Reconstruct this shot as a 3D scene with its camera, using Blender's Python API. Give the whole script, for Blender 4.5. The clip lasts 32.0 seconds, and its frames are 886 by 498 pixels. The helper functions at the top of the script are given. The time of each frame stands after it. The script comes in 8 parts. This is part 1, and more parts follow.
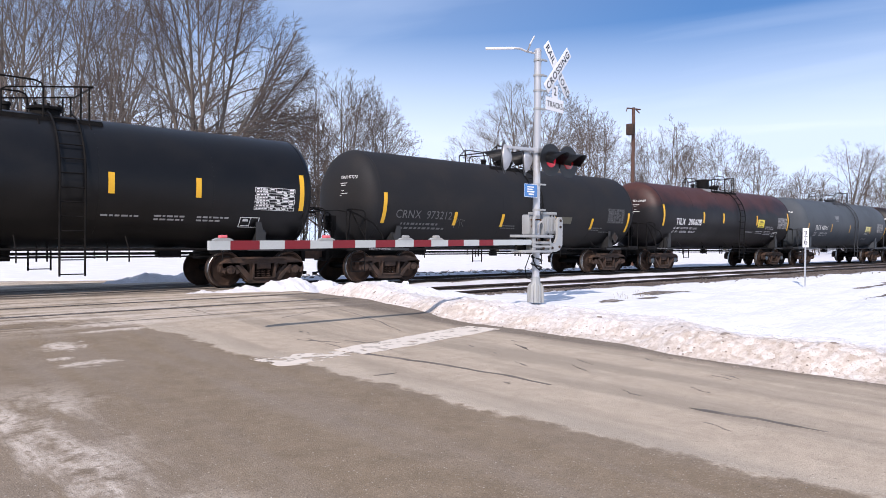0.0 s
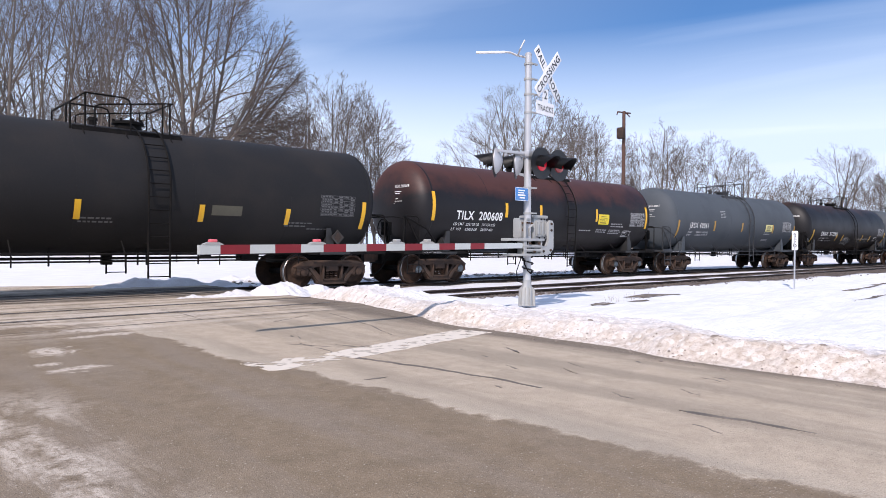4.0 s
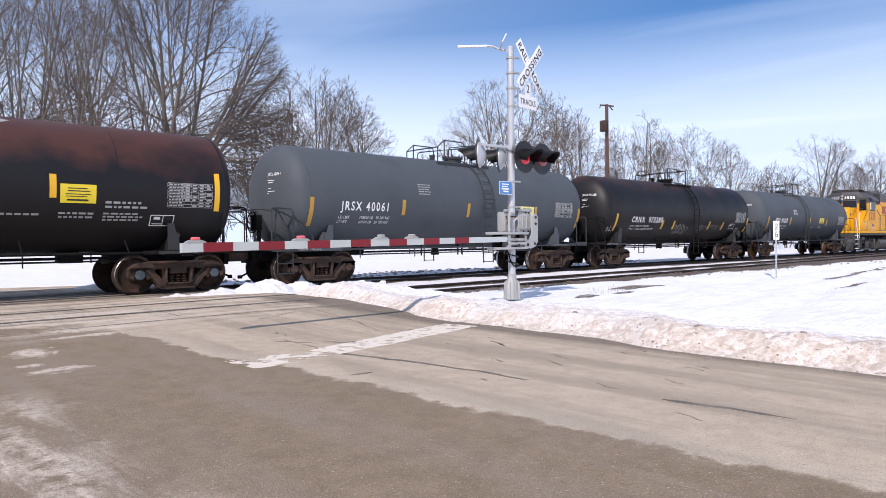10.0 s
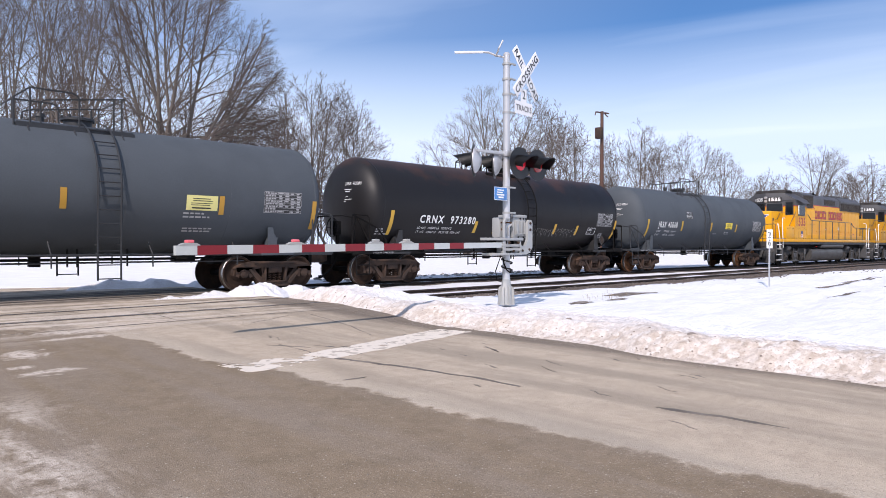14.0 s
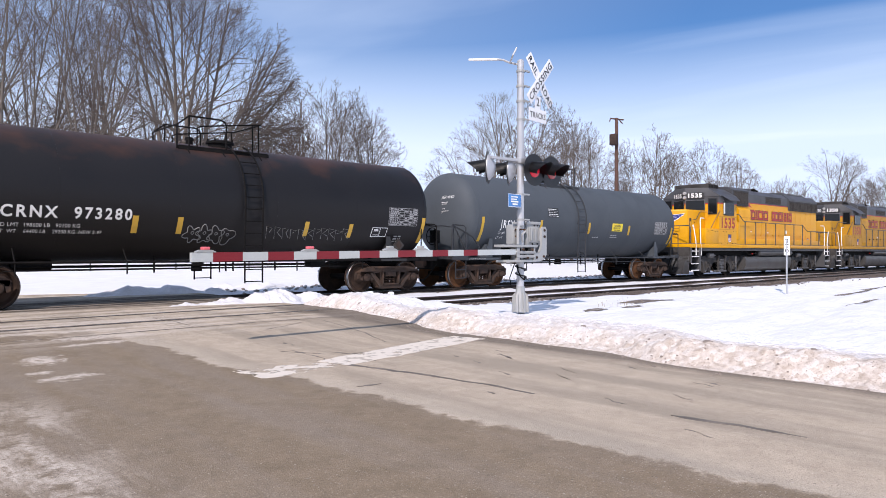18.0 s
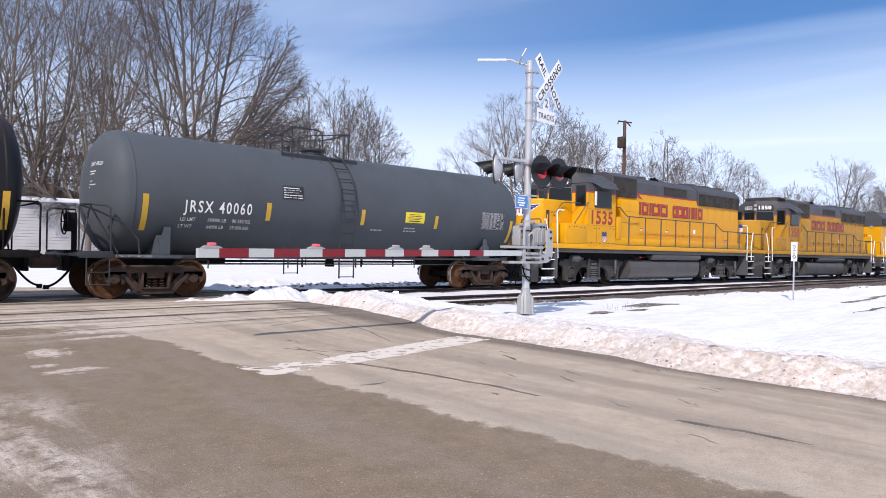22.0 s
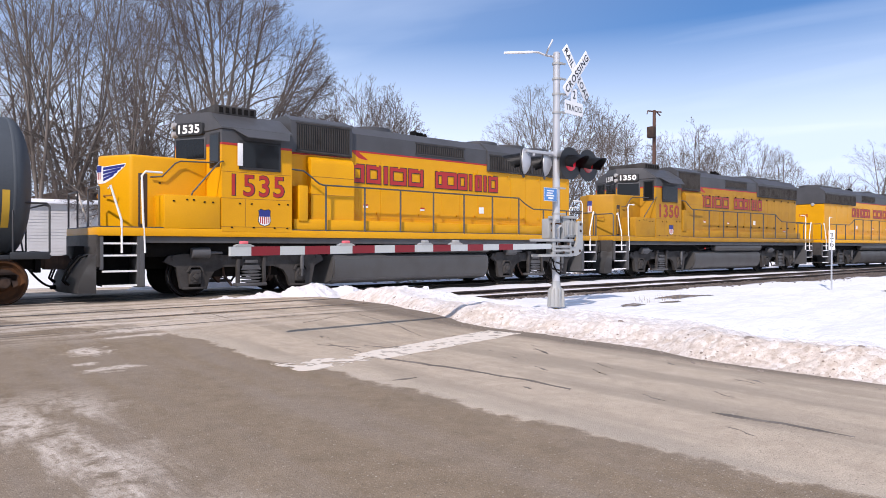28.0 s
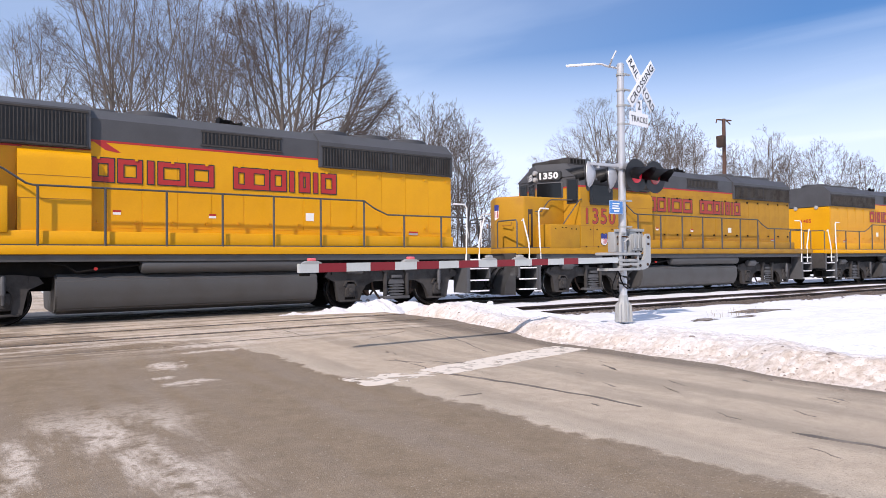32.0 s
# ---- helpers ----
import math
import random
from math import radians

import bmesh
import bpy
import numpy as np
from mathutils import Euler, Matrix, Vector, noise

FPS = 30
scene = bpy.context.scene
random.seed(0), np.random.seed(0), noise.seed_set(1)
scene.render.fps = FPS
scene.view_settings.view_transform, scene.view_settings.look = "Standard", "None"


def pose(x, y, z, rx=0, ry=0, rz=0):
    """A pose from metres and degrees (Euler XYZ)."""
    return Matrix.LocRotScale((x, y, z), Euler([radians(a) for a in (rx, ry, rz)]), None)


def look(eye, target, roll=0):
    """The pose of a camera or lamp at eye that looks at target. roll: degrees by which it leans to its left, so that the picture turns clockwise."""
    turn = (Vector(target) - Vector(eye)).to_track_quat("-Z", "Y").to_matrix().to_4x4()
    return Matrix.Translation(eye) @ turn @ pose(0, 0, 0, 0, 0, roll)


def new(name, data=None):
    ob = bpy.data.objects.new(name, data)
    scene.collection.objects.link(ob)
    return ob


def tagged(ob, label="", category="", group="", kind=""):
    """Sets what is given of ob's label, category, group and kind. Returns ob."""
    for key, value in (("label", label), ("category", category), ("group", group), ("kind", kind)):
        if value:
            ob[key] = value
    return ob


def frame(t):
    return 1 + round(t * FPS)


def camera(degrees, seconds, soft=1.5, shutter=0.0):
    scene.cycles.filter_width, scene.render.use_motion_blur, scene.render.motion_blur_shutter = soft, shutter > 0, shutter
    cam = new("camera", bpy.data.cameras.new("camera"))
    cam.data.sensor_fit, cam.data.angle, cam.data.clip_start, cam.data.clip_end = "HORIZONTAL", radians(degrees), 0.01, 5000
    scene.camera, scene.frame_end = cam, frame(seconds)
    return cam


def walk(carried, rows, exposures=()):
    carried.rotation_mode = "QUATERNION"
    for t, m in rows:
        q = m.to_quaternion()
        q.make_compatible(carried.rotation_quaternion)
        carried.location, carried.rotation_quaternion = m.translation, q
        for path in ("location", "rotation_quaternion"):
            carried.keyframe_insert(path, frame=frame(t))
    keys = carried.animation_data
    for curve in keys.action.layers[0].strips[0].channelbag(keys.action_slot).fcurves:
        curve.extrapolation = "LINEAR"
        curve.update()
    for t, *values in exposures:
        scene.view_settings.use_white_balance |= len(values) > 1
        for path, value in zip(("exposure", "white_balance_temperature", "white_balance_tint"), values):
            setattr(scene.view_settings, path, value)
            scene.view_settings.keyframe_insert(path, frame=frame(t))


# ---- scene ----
cam = camera(66.0, 32.0, soft=0.8)
PATH = [
    (0, (-0.063, -17.177, 1.222), (1.274, -15.69, 1.198), 0.5),
    (0.5, (-0.066, -17.174, 1.227), (1.274, -15.69, 1.21), 0.4),
    (1, (-0.063, -17.177, 1.223), (1.277, -15.692, 1.214), 0.3),
    (1.5, (-0.061, -17.179, 1.224), (1.28, -15.694, 1.215), 0.2),
    (2, (-0.058, -17.178, 1.224), (1.286, -15.697, 1.21), 0.3),
    (2.5, (-0.052, -17.182, 1.22), (1.296, -15.704, 1.203), 0.3),
    (3, (-0.051, -17.174, 1.219), (1.3, -15.699, 1.202), 0.3),
    (3.5, (-0.052, -17.177, 1.22), (1.302, -15.704, 1.207), 0.3),
    (5.5, (-0.049, -17.186, 1.22), (1.311, -15.72, 1.203), 0.3),
    (6, (-0.053, -17.189, 1.219), (1.312, -15.727, 1.2), 0.2),
    (6.5, (-0.05, -17.188, 1.214), (1.319, -15.73, 1.195), 0.2),
    (7, (-0.054, -17.19, 1.218), (1.321, -15.738, 1.198), -0.0),
    (7.5, (-0.055, -17.195, 1.218), (1.327, -15.749, 1.197), -0.2),
    (8, (-0.046, -17.202, 1.214), (1.338, -15.759, 1.193), -0.3),
    (8.5, (-0.046, -17.2, 1.218), (1.341, -15.759, 1.193), -0.4),
    (9, (-0.045, -17.203, 1.216), (1.341, -15.762, 1.189), -0.4),
    (9.5, (-0.045, -17.202, 1.213), (1.342, -15.761, 1.186), -0.5),
    (10, (-0.042, -17.203, 1.21), (1.343, -15.76, 1.183), -0.5),
    (10.5, (-0.047, -17.2, 1.211), (1.337, -15.756, 1.184), -0.4),
    (11, (-0.043, -17.197, 1.213), (1.341, -15.753, 1.185), -0.4),
    (11.5, (-0.04, -17.194, 1.212), (1.344, -15.751, 1.183), -0.3),
    (12, (-0.043, -17.188, 1.211), (1.344, -15.748, 1.181), -0.2),
    (12.5, (-0.045, -17.188, 1.214), (1.346, -15.75, 1.185), -0.1),
    (13, (-0.035, -17.196, 1.211), (1.357, -15.761, 1.186), -0.1),
    (13.5, (-0.039, -17.2, 1.214), (1.357, -15.768, 1.196), 0.0),
    (14, (-0.045, -17.196, 1.217), (1.352, -15.765, 1.204), 0.1),
    (14.5, (-0.04, -17.196, 1.211), (1.357, -15.764, 1.205), 0.2),
    (16.5, (-0.037, -17.2, 1.214), (1.345, -15.754, 1.214), 0.1),
    (17, (-0.042, -17.202, 1.213), (1.334, -15.75, 1.217), 0.0),
    (17.5, (-0.046, -17.205, 1.213), (1.324, -15.749, 1.22), 0.0),
    (18, (-0.048, -17.206, 1.218), (1.319, -15.746, 1.225), 0.1),
    (18.5, (-0.048, -17.207, 1.216), (1.316, -15.744, 1.222), 0.2),
    (19, (-0.047, -17.204, 1.214), (1.315, -15.74, 1.217), 0.4),
    (19.5, (-0.047, -17.198, 1.212), (1.314, -15.733, 1.214), 0.7),
    (20, (-0.044, -17.192, 1.215), (1.317, -15.726, 1.213), 0.9),
    (20.5, (-0.043, -17.187, 1.213), (1.317, -15.72, 1.208), 1.2),
    (21, (-0.046, -17.189, 1.212), (1.312, -15.721, 1.208), 1.3),
    (21.5, (-0.044, -17.184, 1.215), (1.312, -15.714, 1.213), 1.3),
    (22, (-0.043, -17.186, 1.215), (1.312, -15.716, 1.222), 1.1),
    (22.5, (-0.051, -17.201, 1.216), (1.303, -15.729, 1.233), 0.7),
    (23, (-0.05, -17.206, 1.215), (1.301, -15.732, 1.239), 0.1),
    (23.5, (-0.05, -17.204, 1.212), (1.297, -15.726, 1.239), -0.5),
    (24, (-0.048, -17.209, 1.213), (1.293, -15.725, 1.236), -0.8),
    (24.5, (-0.047, -17.206, 1.216), (1.289, -15.717, 1.232), -1.0),
    (25, (-0.051, -17.201, 1.217), (1.281, -15.708, 1.226), -0.9),
    (25.5, (-0.05, -17.196, 1.216), (1.276, -15.699, 1.219), -0.7),
    (27.5, (-0.047, -17.188, 1.213), (1.254, -15.668, 1.206), -0.0),
    (28, (-0.046, -17.185, 1.213), (1.246, -15.658, 1.204), 0.1),
    (28.5, (-0.047, -17.186, 1.214), (1.236, -15.652, 1.205), 0.2),
    (29, (-0.056, -17.192, 1.218), (1.22, -15.652, 1.21), 0.2),
    (29.5, (-0.046, -17.191, 1.212), (1.221, -15.643, 1.207), 0.2),
    (30, (-0.051, -17.185, 1.213), (1.203, -15.628, 1.212), 0.1),
    (30.5, (-0.048, -17.191, 1.217), (1.184, -15.615, 1.225), -0.0),
    (31, (-0.046, -17.197, 1.218), (1.157, -15.599, 1.237), -0.2),
    (31.5, (-0.054, -17.191, 1.221), (1.12, -15.572, 1.25), -0.3),
    (32, (-0.053, -17.187, 1.215), (1.091, -15.547, 1.251), -0.5),
]
walk(cam, [(t, look(eye, target, roll)) for t, eye, target, roll in PATH], exposures=[(0, -0.09, 6500, 20), (27, -0.09, 6500, 20), (32, -0.05, 6600, 20)])

# ---- light ----
SUN = Vector((1.27, 0.70, -1.27)).normalized()      # the way the sunlight travels
sun_data = bpy.data.lights.new("sun", "SUN")
sun_data.energy, sun_data.angle, sun_data.color = 4.7, radians(1.0), (1.0, 0.94, 0.85)
sun = new("sun", sun_data)
sun.matrix_world = Matrix.Translation((0, -30, 40)) @ SUN.to_track_quat("-Z", "Y").to_matrix().to_4x4()

world = bpy.data.worlds.new("world")
scene.world = world
world.use_nodes = True
wn, wl = world.node_tree.nodes, world.node_tree.links
wn.clear()
w_out, w_bg = wn.new("ShaderNodeOutputWorld"), wn.new("ShaderNodeBackground")
w_sky = wn.new("ShaderNodeTexSky")
w_sky.sky_type, w_sky.sun_disc = "NISHITA", False
w_sky.sun_elevation = math.asin(-SUN.z)
w_sky.sun_rotation = math.atan2(-SUN.x, -SUN.y)
w_sky.air_density, w_sky.dust_density, w_sky.ozone_density = 1.0, 0.3, 3.0
w_tc, w_map = wn.new("ShaderNodeTexCoord"), wn.new("ShaderNodeMapping")
w_sep = wn.new("ShaderNodeSeparateXYZ")
w_div = wn.new("ShaderNodeVectorMath")
w_div.operation = "DIVIDE"
w_add = wn.new("ShaderNodeMath")
w_add.operation, w_add.inputs[1].default_value = "ADD", 0.14
w_abs = wn.new("ShaderNodeMath")
w_abs.operation = "ABSOLUTE"
w_comb = wn.new("ShaderNodeCombineXYZ")
wl.new(w_tc.outputs["Generated"], w_sep.inputs[0])
wl.new(w_sep.outputs[2], w_abs.inputs[0])
wl.new(w_abs.outputs[0], w_add.inputs[0])
for k in range(3):
    wl.new(w_add.outputs[0], w_comb.inputs[k])
wl.new(w_tc.outputs["Generated"], w_div.inputs[0])
wl.new(w_comb.outputs[0], w_div.inputs[1])
wl.new(w_div.outputs[0], w_map.inputs[0])
w_map.vector_type = "TEXTURE"
w_map.inputs["Rotation"].default_value = (0, 0, radians(-70))
w_map.inputs["Scale"].default_value = (3.0, 0.8, 5.0)
w_n1, w_r1 = wn.new("ShaderNodeTexNoise"), wn.new("ShaderNodeValToRGB")
w_n1.inputs["Scale"].default_value, w_n1.inputs["Detail"].default_value = 0.9, 6
w_n1.inputs["Roughness"].default_value, w_n1.inputs["Distortion"].default_value = 0.5, 0.4
wl.new(w_map.outputs[0], w_n1.inputs["Vector"])
w_r1.color_ramp.elements[0].position, w_r1.color_ramp.elements[1].position = 0.50, 0.86
wl.new(w_n1.outputs[0], w_r1.inputs[0])
# thin high haze thickens towards the horizon and rises to the east
w_h = wn.new("ShaderNodeMapRange")
w_h.inputs["From Min"].default_value, w_h.inputs["From Max"].default_value = 0.25, 0.10
w_h.inputs["To Min"].default_value, w_h.inputs["To Max"].default_value = 0.13, 0.92
w_lean = wn.new("ShaderNodeMath")
w_lean.operation, w_lean.inputs[1].default_value = "MULTIPLY_ADD", -0.06
wl.new(w_sep.outputs[0], w_lean.inputs[0])
wl.new(w_abs.outputs[0], w_lean.inputs[2])
wl.new(w_lean.outputs[0], w_h.inputs["Value"])
w_sum = wn.new("ShaderNodeMath")
w_sum.operation, w_sum.use_clamp = "MULTIPLY_ADD", True
wl.new(w_r1.outputs[0], w_sum.inputs[0])
w_sum.inputs[1].default_value = 0.45
# paler towards the north
w_north, w_veil = wn.new("ShaderNodeMapRange"), wn.new("ShaderNodeMath")
w_north.inputs["From Min"].default_value, w_north.inputs["From Max"].default_value = 0.85, 0.35
w_north.inputs["To Min"].default_value, w_north.inputs["To Max"].default_value = 0.0, 0.30
w_veil.operation = "ADD"
wl.new(w_sep.outputs[0], w_north.inputs["Value"])
wl.new(w_north.outputs[0], w_veil.inputs[0])
wl.new(w_h.outputs[0], w_veil.inputs[1])
wl.new(w_veil.outputs[0], w_sum.inputs[2])
w_mix = wn.new("ShaderNodeMixRGB")
wl.new(w_sum.outputs[0], w_mix.inputs[0])
w_hue = wn.new("ShaderNodeHueSaturation")
w_hue.inputs["Saturation"].default_value = 1.52
w_hue.inputs["Hue"].default_value = 0.506
wl.new(w_sky.outputs[0], w_hue.inputs["Color"])
wl.new(w_hue.outputs[0], w_mix.inputs[1])
w_mix.inputs[2].default_value = (7.8, 9.6, 11.7, 1)
wl.new(w_mix.outputs[0], w_bg.inputs[0])
w_bg.inputs[1].default_value = 0.110
wl.new(w_bg.outputs[0], w_out.inputs[0])

# ---- materials ----
def material(name, color, rough=0.6, metal=0.0, var=0.12, scale=3.0, grain=60.0, bump=0.0, second=None, amount=0.5, lo=0.45, hi=0.65, coat=0.0, spec=0.5):
    """A surface whose colour varies at two scales, with an optional second colour in noise patches and a fine relief."""
    m = bpy.data.materials.new(name)
    m.use_nodes = True
    n, l = m.node_tree.nodes, m.node_tree.links
    b = n["Principled BSDF"]
    tc = n.new("ShaderNodeTexCoord")
    n1, n2 = n.new("ShaderNodeTexNoise"), n.new("ShaderNodeTexNoise")
    n1.inputs["Scale"].default_value, n1.inputs["Detail"].default_value = scale, 5
    n2.inputs["Scale"].default_value, n2.inputs["Detail"].default_value = grain, 3
    for k in (n1, n2):
        l.new(tc.outputs["Object"], k.inputs["Vector"])
    base = n.new("ShaderNodeMixRGB")
    base.inputs[1].default_value = (*color, 1)
    base.inputs[2].default_value = (*(second or color), 1)
    ramp = n.new("ShaderNodeValToRGB")
    ramp.color_ramp.elements[0].position, ramp.color_ramp.elements[1].position = lo, hi
    ramp.color_ramp.elements[0].color, ramp.color_ramp.elements[1].color = (0, 0, 0, 1), (amount, amount, amount, 1)
    l.new(n1.outputs[0], ramp.inputs[0])
    l.new(ramp.outputs[0], base.inputs[0])
    mul = n.new("ShaderNodeMath")
    mul.operation = "MULTIPLY_ADD"
    l.new(n1.outputs[0], mul.inputs[0])
    mul.inputs[1].default_value, mul.inputs[2].default_value = var * 2, 1 - var
    mul2 = n.new("ShaderNodeMath")
    mul2.operation = "MULTIPLY_ADD"
    l.new(n2.outputs[0], mul2.inputs[0])
    mul2.inputs[1].default_value = var * 1.6
    mul2.inputs[2].default_value = 1 - var * 0.8
    mm = n.new("ShaderNodeMath")
    mm.operation = "MULTIPLY"
    l.new(mul.outputs[0], mm.inputs[0])
    l.new(mul2.outputs[0], mm.inputs[1])
    tint = n.new("ShaderNodeVectorMath")
    tint.operation = "SCALE"
    l.new(base.outputs[0], tint.inputs[0])
    l.new(mm.outputs[0], tint.inputs["Scale"])
    l.new(tint.outputs[0], b.inputs["Base Color"])
    rr = n.new("ShaderNodeMath")
    rr.operation, rr.use_clamp = "MULTIPLY_ADD", True
    l.new(n1.outputs[0], rr.inputs[0])
    rr.inputs[1].default_value, rr.inputs[2].default_value = 0.25, rough - 0.12
    l.new(rr.outputs[0], b.inputs["Roughness"])
    b.inputs["Metallic"].default_value = metal
    b.inputs["Specular IOR Level"].default_value = spec
    b.inputs["Coat Weight"].default_value = coat
    if bump:
        bp = n.new("ShaderNodeBump")
        bp.inputs["Strength"].default_value, bp.inputs["Distance"].default_value = bump, 0.02
        l.new(n2.outputs[0], bp.inputs["Height"])
        l.new(bp.outputs[0], b.inputs["Normal"])
    return m


def glow(name, color, strength):
    m = bpy.data.materials.new(name)
    m.use_nodes = True
    b = m.node_tree.nodes["Principled BSDF"]
    b.inputs["Base Color"].default_value = (*color, 1)
    b.inputs["Emission Color"].default_value = (*color, 1)
    b.inputs["Emission Strength"].default_value = strength
    b.inputs["Roughness"].default_value = 0.25
    return m


M_BLACK = material("tank_black", (0.0055, 0.0058, 0.0068), 0.40, 0, 0.25, 1.2, 25, 0.02, (0.009, 0.0085, 0.0085), 0.7, spec=0.28)
M_CHAR = material("tank_charcoal", (0.016, 0.016, 0.017), 0.66, 0, 0.2, 0.9, 25, 0.03, (0.022, 0.020, 0.019), 0.8, spec=0.22)
M_GREY = material("tank_grey", (0.072, 0.083, 0.094), 0.62, 0, 0.12, 0.8, 30, 0.03, (0.056, 0.065, 0.074), 0.7, spec=0.2)
M_IRON = material("cast_iron", (0.052, 0.037, 0.030), 0.8, 0.0, 0.3, 4, 60, 0.25, (0.085, 0.050, 0.034), 0.7, spec=0.15)
M_DARK = material("underframe_black", (0.007, 0.0065, 0.0065), 0.7, 0, 0.3, 5, 50, 0.1, (0.014, 0.012, 0.010), 0.6, spec=0.12)
M_PLATE = material("plate_black", (0.022, 0.022, 0.022), 0.55, 0, 0.25, 5, 50, 0.06)
M_WHEEL = material("wheel_steel", (0.034, 0.022, 0.017), 0.7, 0.0, 0.3, 5, 60, 0.2, (0.062, 0.036, 0.024), 0.6, spec=0.15)
M_RUST = material("wheel_rusty", (0.10, 0.045, 0.02), 0.8, 0.0, 0.3, 6, 60, 0.3, (0.05, 0.027, 0.018), 0.8, spec=0.15)
M_TREAD = material("polished_tread", (0.45, 0.44, 0.43), 0.3, 1.0, 0.1, 4, 50)
M_YELLOWMARK = material("reflector_yellow", (0.80, 0.44, 0.02), 0.4, 0, 0.06, 6, 60)
M_OLDMARK = material("reflector_faded", (0.64, 0.38, 0.045), 0.5, 0, 0.15, 8, 60)
M_WHITE = material("white_paint", (0.78, 0.78, 0.76), 0.5, 0, 0.06, 5, 50)
M_DULLWHITE = material("dull_stencil", (0.36, 0.36, 0.36), 0.6, 0, 0.25, 14, 80)
M_STENCIL = material("stencil_white", (0.58, 0.58, 0.57), 0.6, 0, 0.2, 14, 80)
M_SPRAY = material("sprayed_grey", (0.22, 0.22, 0.215), 0.6, 0, 0.25, 14, 80)
M_FAINT = material("faint_stencil", (0.11, 0.11, 0.11), 0.6, 0, 0.25, 14, 80)
M_LABEL = material("label_yellow", (0.80, 0.62, 0.03), 0.4, 0, 0.05, 6, 60)
M_PALELABEL = material("label_pale", (0.72, 0.66, 0.25), 0.4, 0, 0.05, 6, 60)
M_INK = material("ink", (0.02, 0.02, 0.02), 0.5, 0, 0.1, 6, 60)
M_GREYINK = material("grey_panel", (0.30, 0.31, 0.31), 0.5, 0, 0.1, 6, 60)
M_LOCO = material("loco_yellow", (0.69, 0.326, 0.001), 0.40, 0, 0.08, 1.1, 30, 0.02, (0.59, 0.268, 0.002), 0.6, spec=0.28)
M_LOCO2 = material("loco_yellow_worn", (0.44, 0.222, 0.014), 0.5, 0, 0.12, 1.4, 30, 0.03, (0.33, 0.160, 0.018), 0.75, spec=0.22)
M_LGREY = material("loco_grey", (0.070, 0.071, 0.075), 0.5, 0, 0.14, 1.3, 30, 0.03, (0.050, 0.050, 0.052), 0.6, spec=0.35)
M_UGREY = material("truck_grey", (0.060, 0.056, 0.053), 0.6, 0, 0.3, 3, 45, 0.15, (0.022, 0.019, 0.017), 0.7, spec=0.15)
M_FRAMEGREY = material("sill_grey", (0.082, 0.083, 0.086), 0.55, 0, 0.15, 2, 45, 0.05, (0.05, 0.045, 0.042), 0.6)
M_LWHEEL = material("loco_wheel", (0.013, 0.011, 0.010), 0.6, 0, 0.3, 4, 50, 0.1, spec=0.15)
M_SEAM = material("panel_seam", (0.30, 0.13, 0.01), 0.6, 0, 0.2, 4, 50)
M_TANKGREY = material("fuel_tank_grey", (0.072, 0.071, 0.070), 0.42, 0, 0.14, 1.5, 30, 0.04, (0.055, 0.050, 0.046), 0.6)
M_RED = material("stripe_red", (0.40, 0.018, 0.014), 0.45, 0, 0.08, 4, 40)
M_REDFADE = material("lettering_red_worn", (0.34, 0.035, 0.02), 0.5, 0, 0.15, 6, 40)
M_BLUE = material("emblem_blue", (0.02, 0.03, 0.20), 0.45, 0, 0.08, 6, 40)
M_GLASS = material("dark_glass", (0.010, 0.011, 0.012), 0.08, 0, 0.1, 2, 20, spec=0.32)
M_GALV = material("galvanised_steel", (0.52, 0.53, 0.545), 0.45, 0.5, 0.12, 3, 60, 0.03)
M_CASE = material("signal_case_grey", (0.36, 0.37, 0.365), 0.5, 0.2, 0.10, 3, 40, 0.04, (0.40, 0.38, 0.34), 0.5)
M_SIGBLACK = material("signal_black", (0.012, 0.012, 0.013), 0.45, 0, 0.15, 3, 40)
M_LENS = material("red_lens", (0.30, 0.015, 0.015), 0.15, 0, 0.1, 3, 40, coat=0.6)
M_LENSON = glow("flasher_lit", (0.62, 0.02, 0.04), 0.17)
M_LENSLIT = glow("gate_lamp_lit", (0.66, 0.13, 0.15), 0.14)
M_REDSTRIPE = material("gate_red", (0.20, 0.006, 0.012), 0.45, 0, 0.10, 6, 60)
M_GATEWHITE = material("gate_white", (0.47, 0.50, 0.49), 0.5, 0, 0.08, 6, 60)
M_SIGNWHITE = material("sign_white", (0.80, 0.80, 0.80), 0.4, 0, 0.05, 5, 50)
M_SIGNBLUE = material("sign_blue", (0.06, 0.22, 0.52), 0.4, 0, 0.06, 5, 50)
M_WOODPOLE = material("pole_wood", (0.095, 0.048, 0.034), 0.8, 0, 0.3, 4, 40, 0.3)
M_TIE = material("tie_wood", (0.045, 0.034, 0.028), 0.85, 0, 0.3, 4, 40, 0.3)
M_RAIL = material("rail_steel", (0.040, 0.027, 0.021), 0.7, 0.1, 0.25, 3, 50, 0.1)
M_RAILTOP = material("rail_head", (0.38, 0.37, 0.36), 0.35, 1.0, 0.1, 2, 50)
M_BARK = material("bark_grey_brown", (0.160, 0.140, 0.124), 0.85, 0, 0.25, 1.5, 20, 0.3, (0.13, 0.108, 0.09), 0.7, spec=0.1)
M_TWIG = material("twig_brown", (0.112, 0.089, 0.076), 0.85, 0, 0.25, 0.4, 10, 0.0, (0.155, 0.130, 0.112), 0.7, spec=0.1)
M_HOUSEBLUE = material("clapboard_blue", (0.046, 0.195, 0.47), 0.55, 0, 0.08, 2, 40, 0.03)
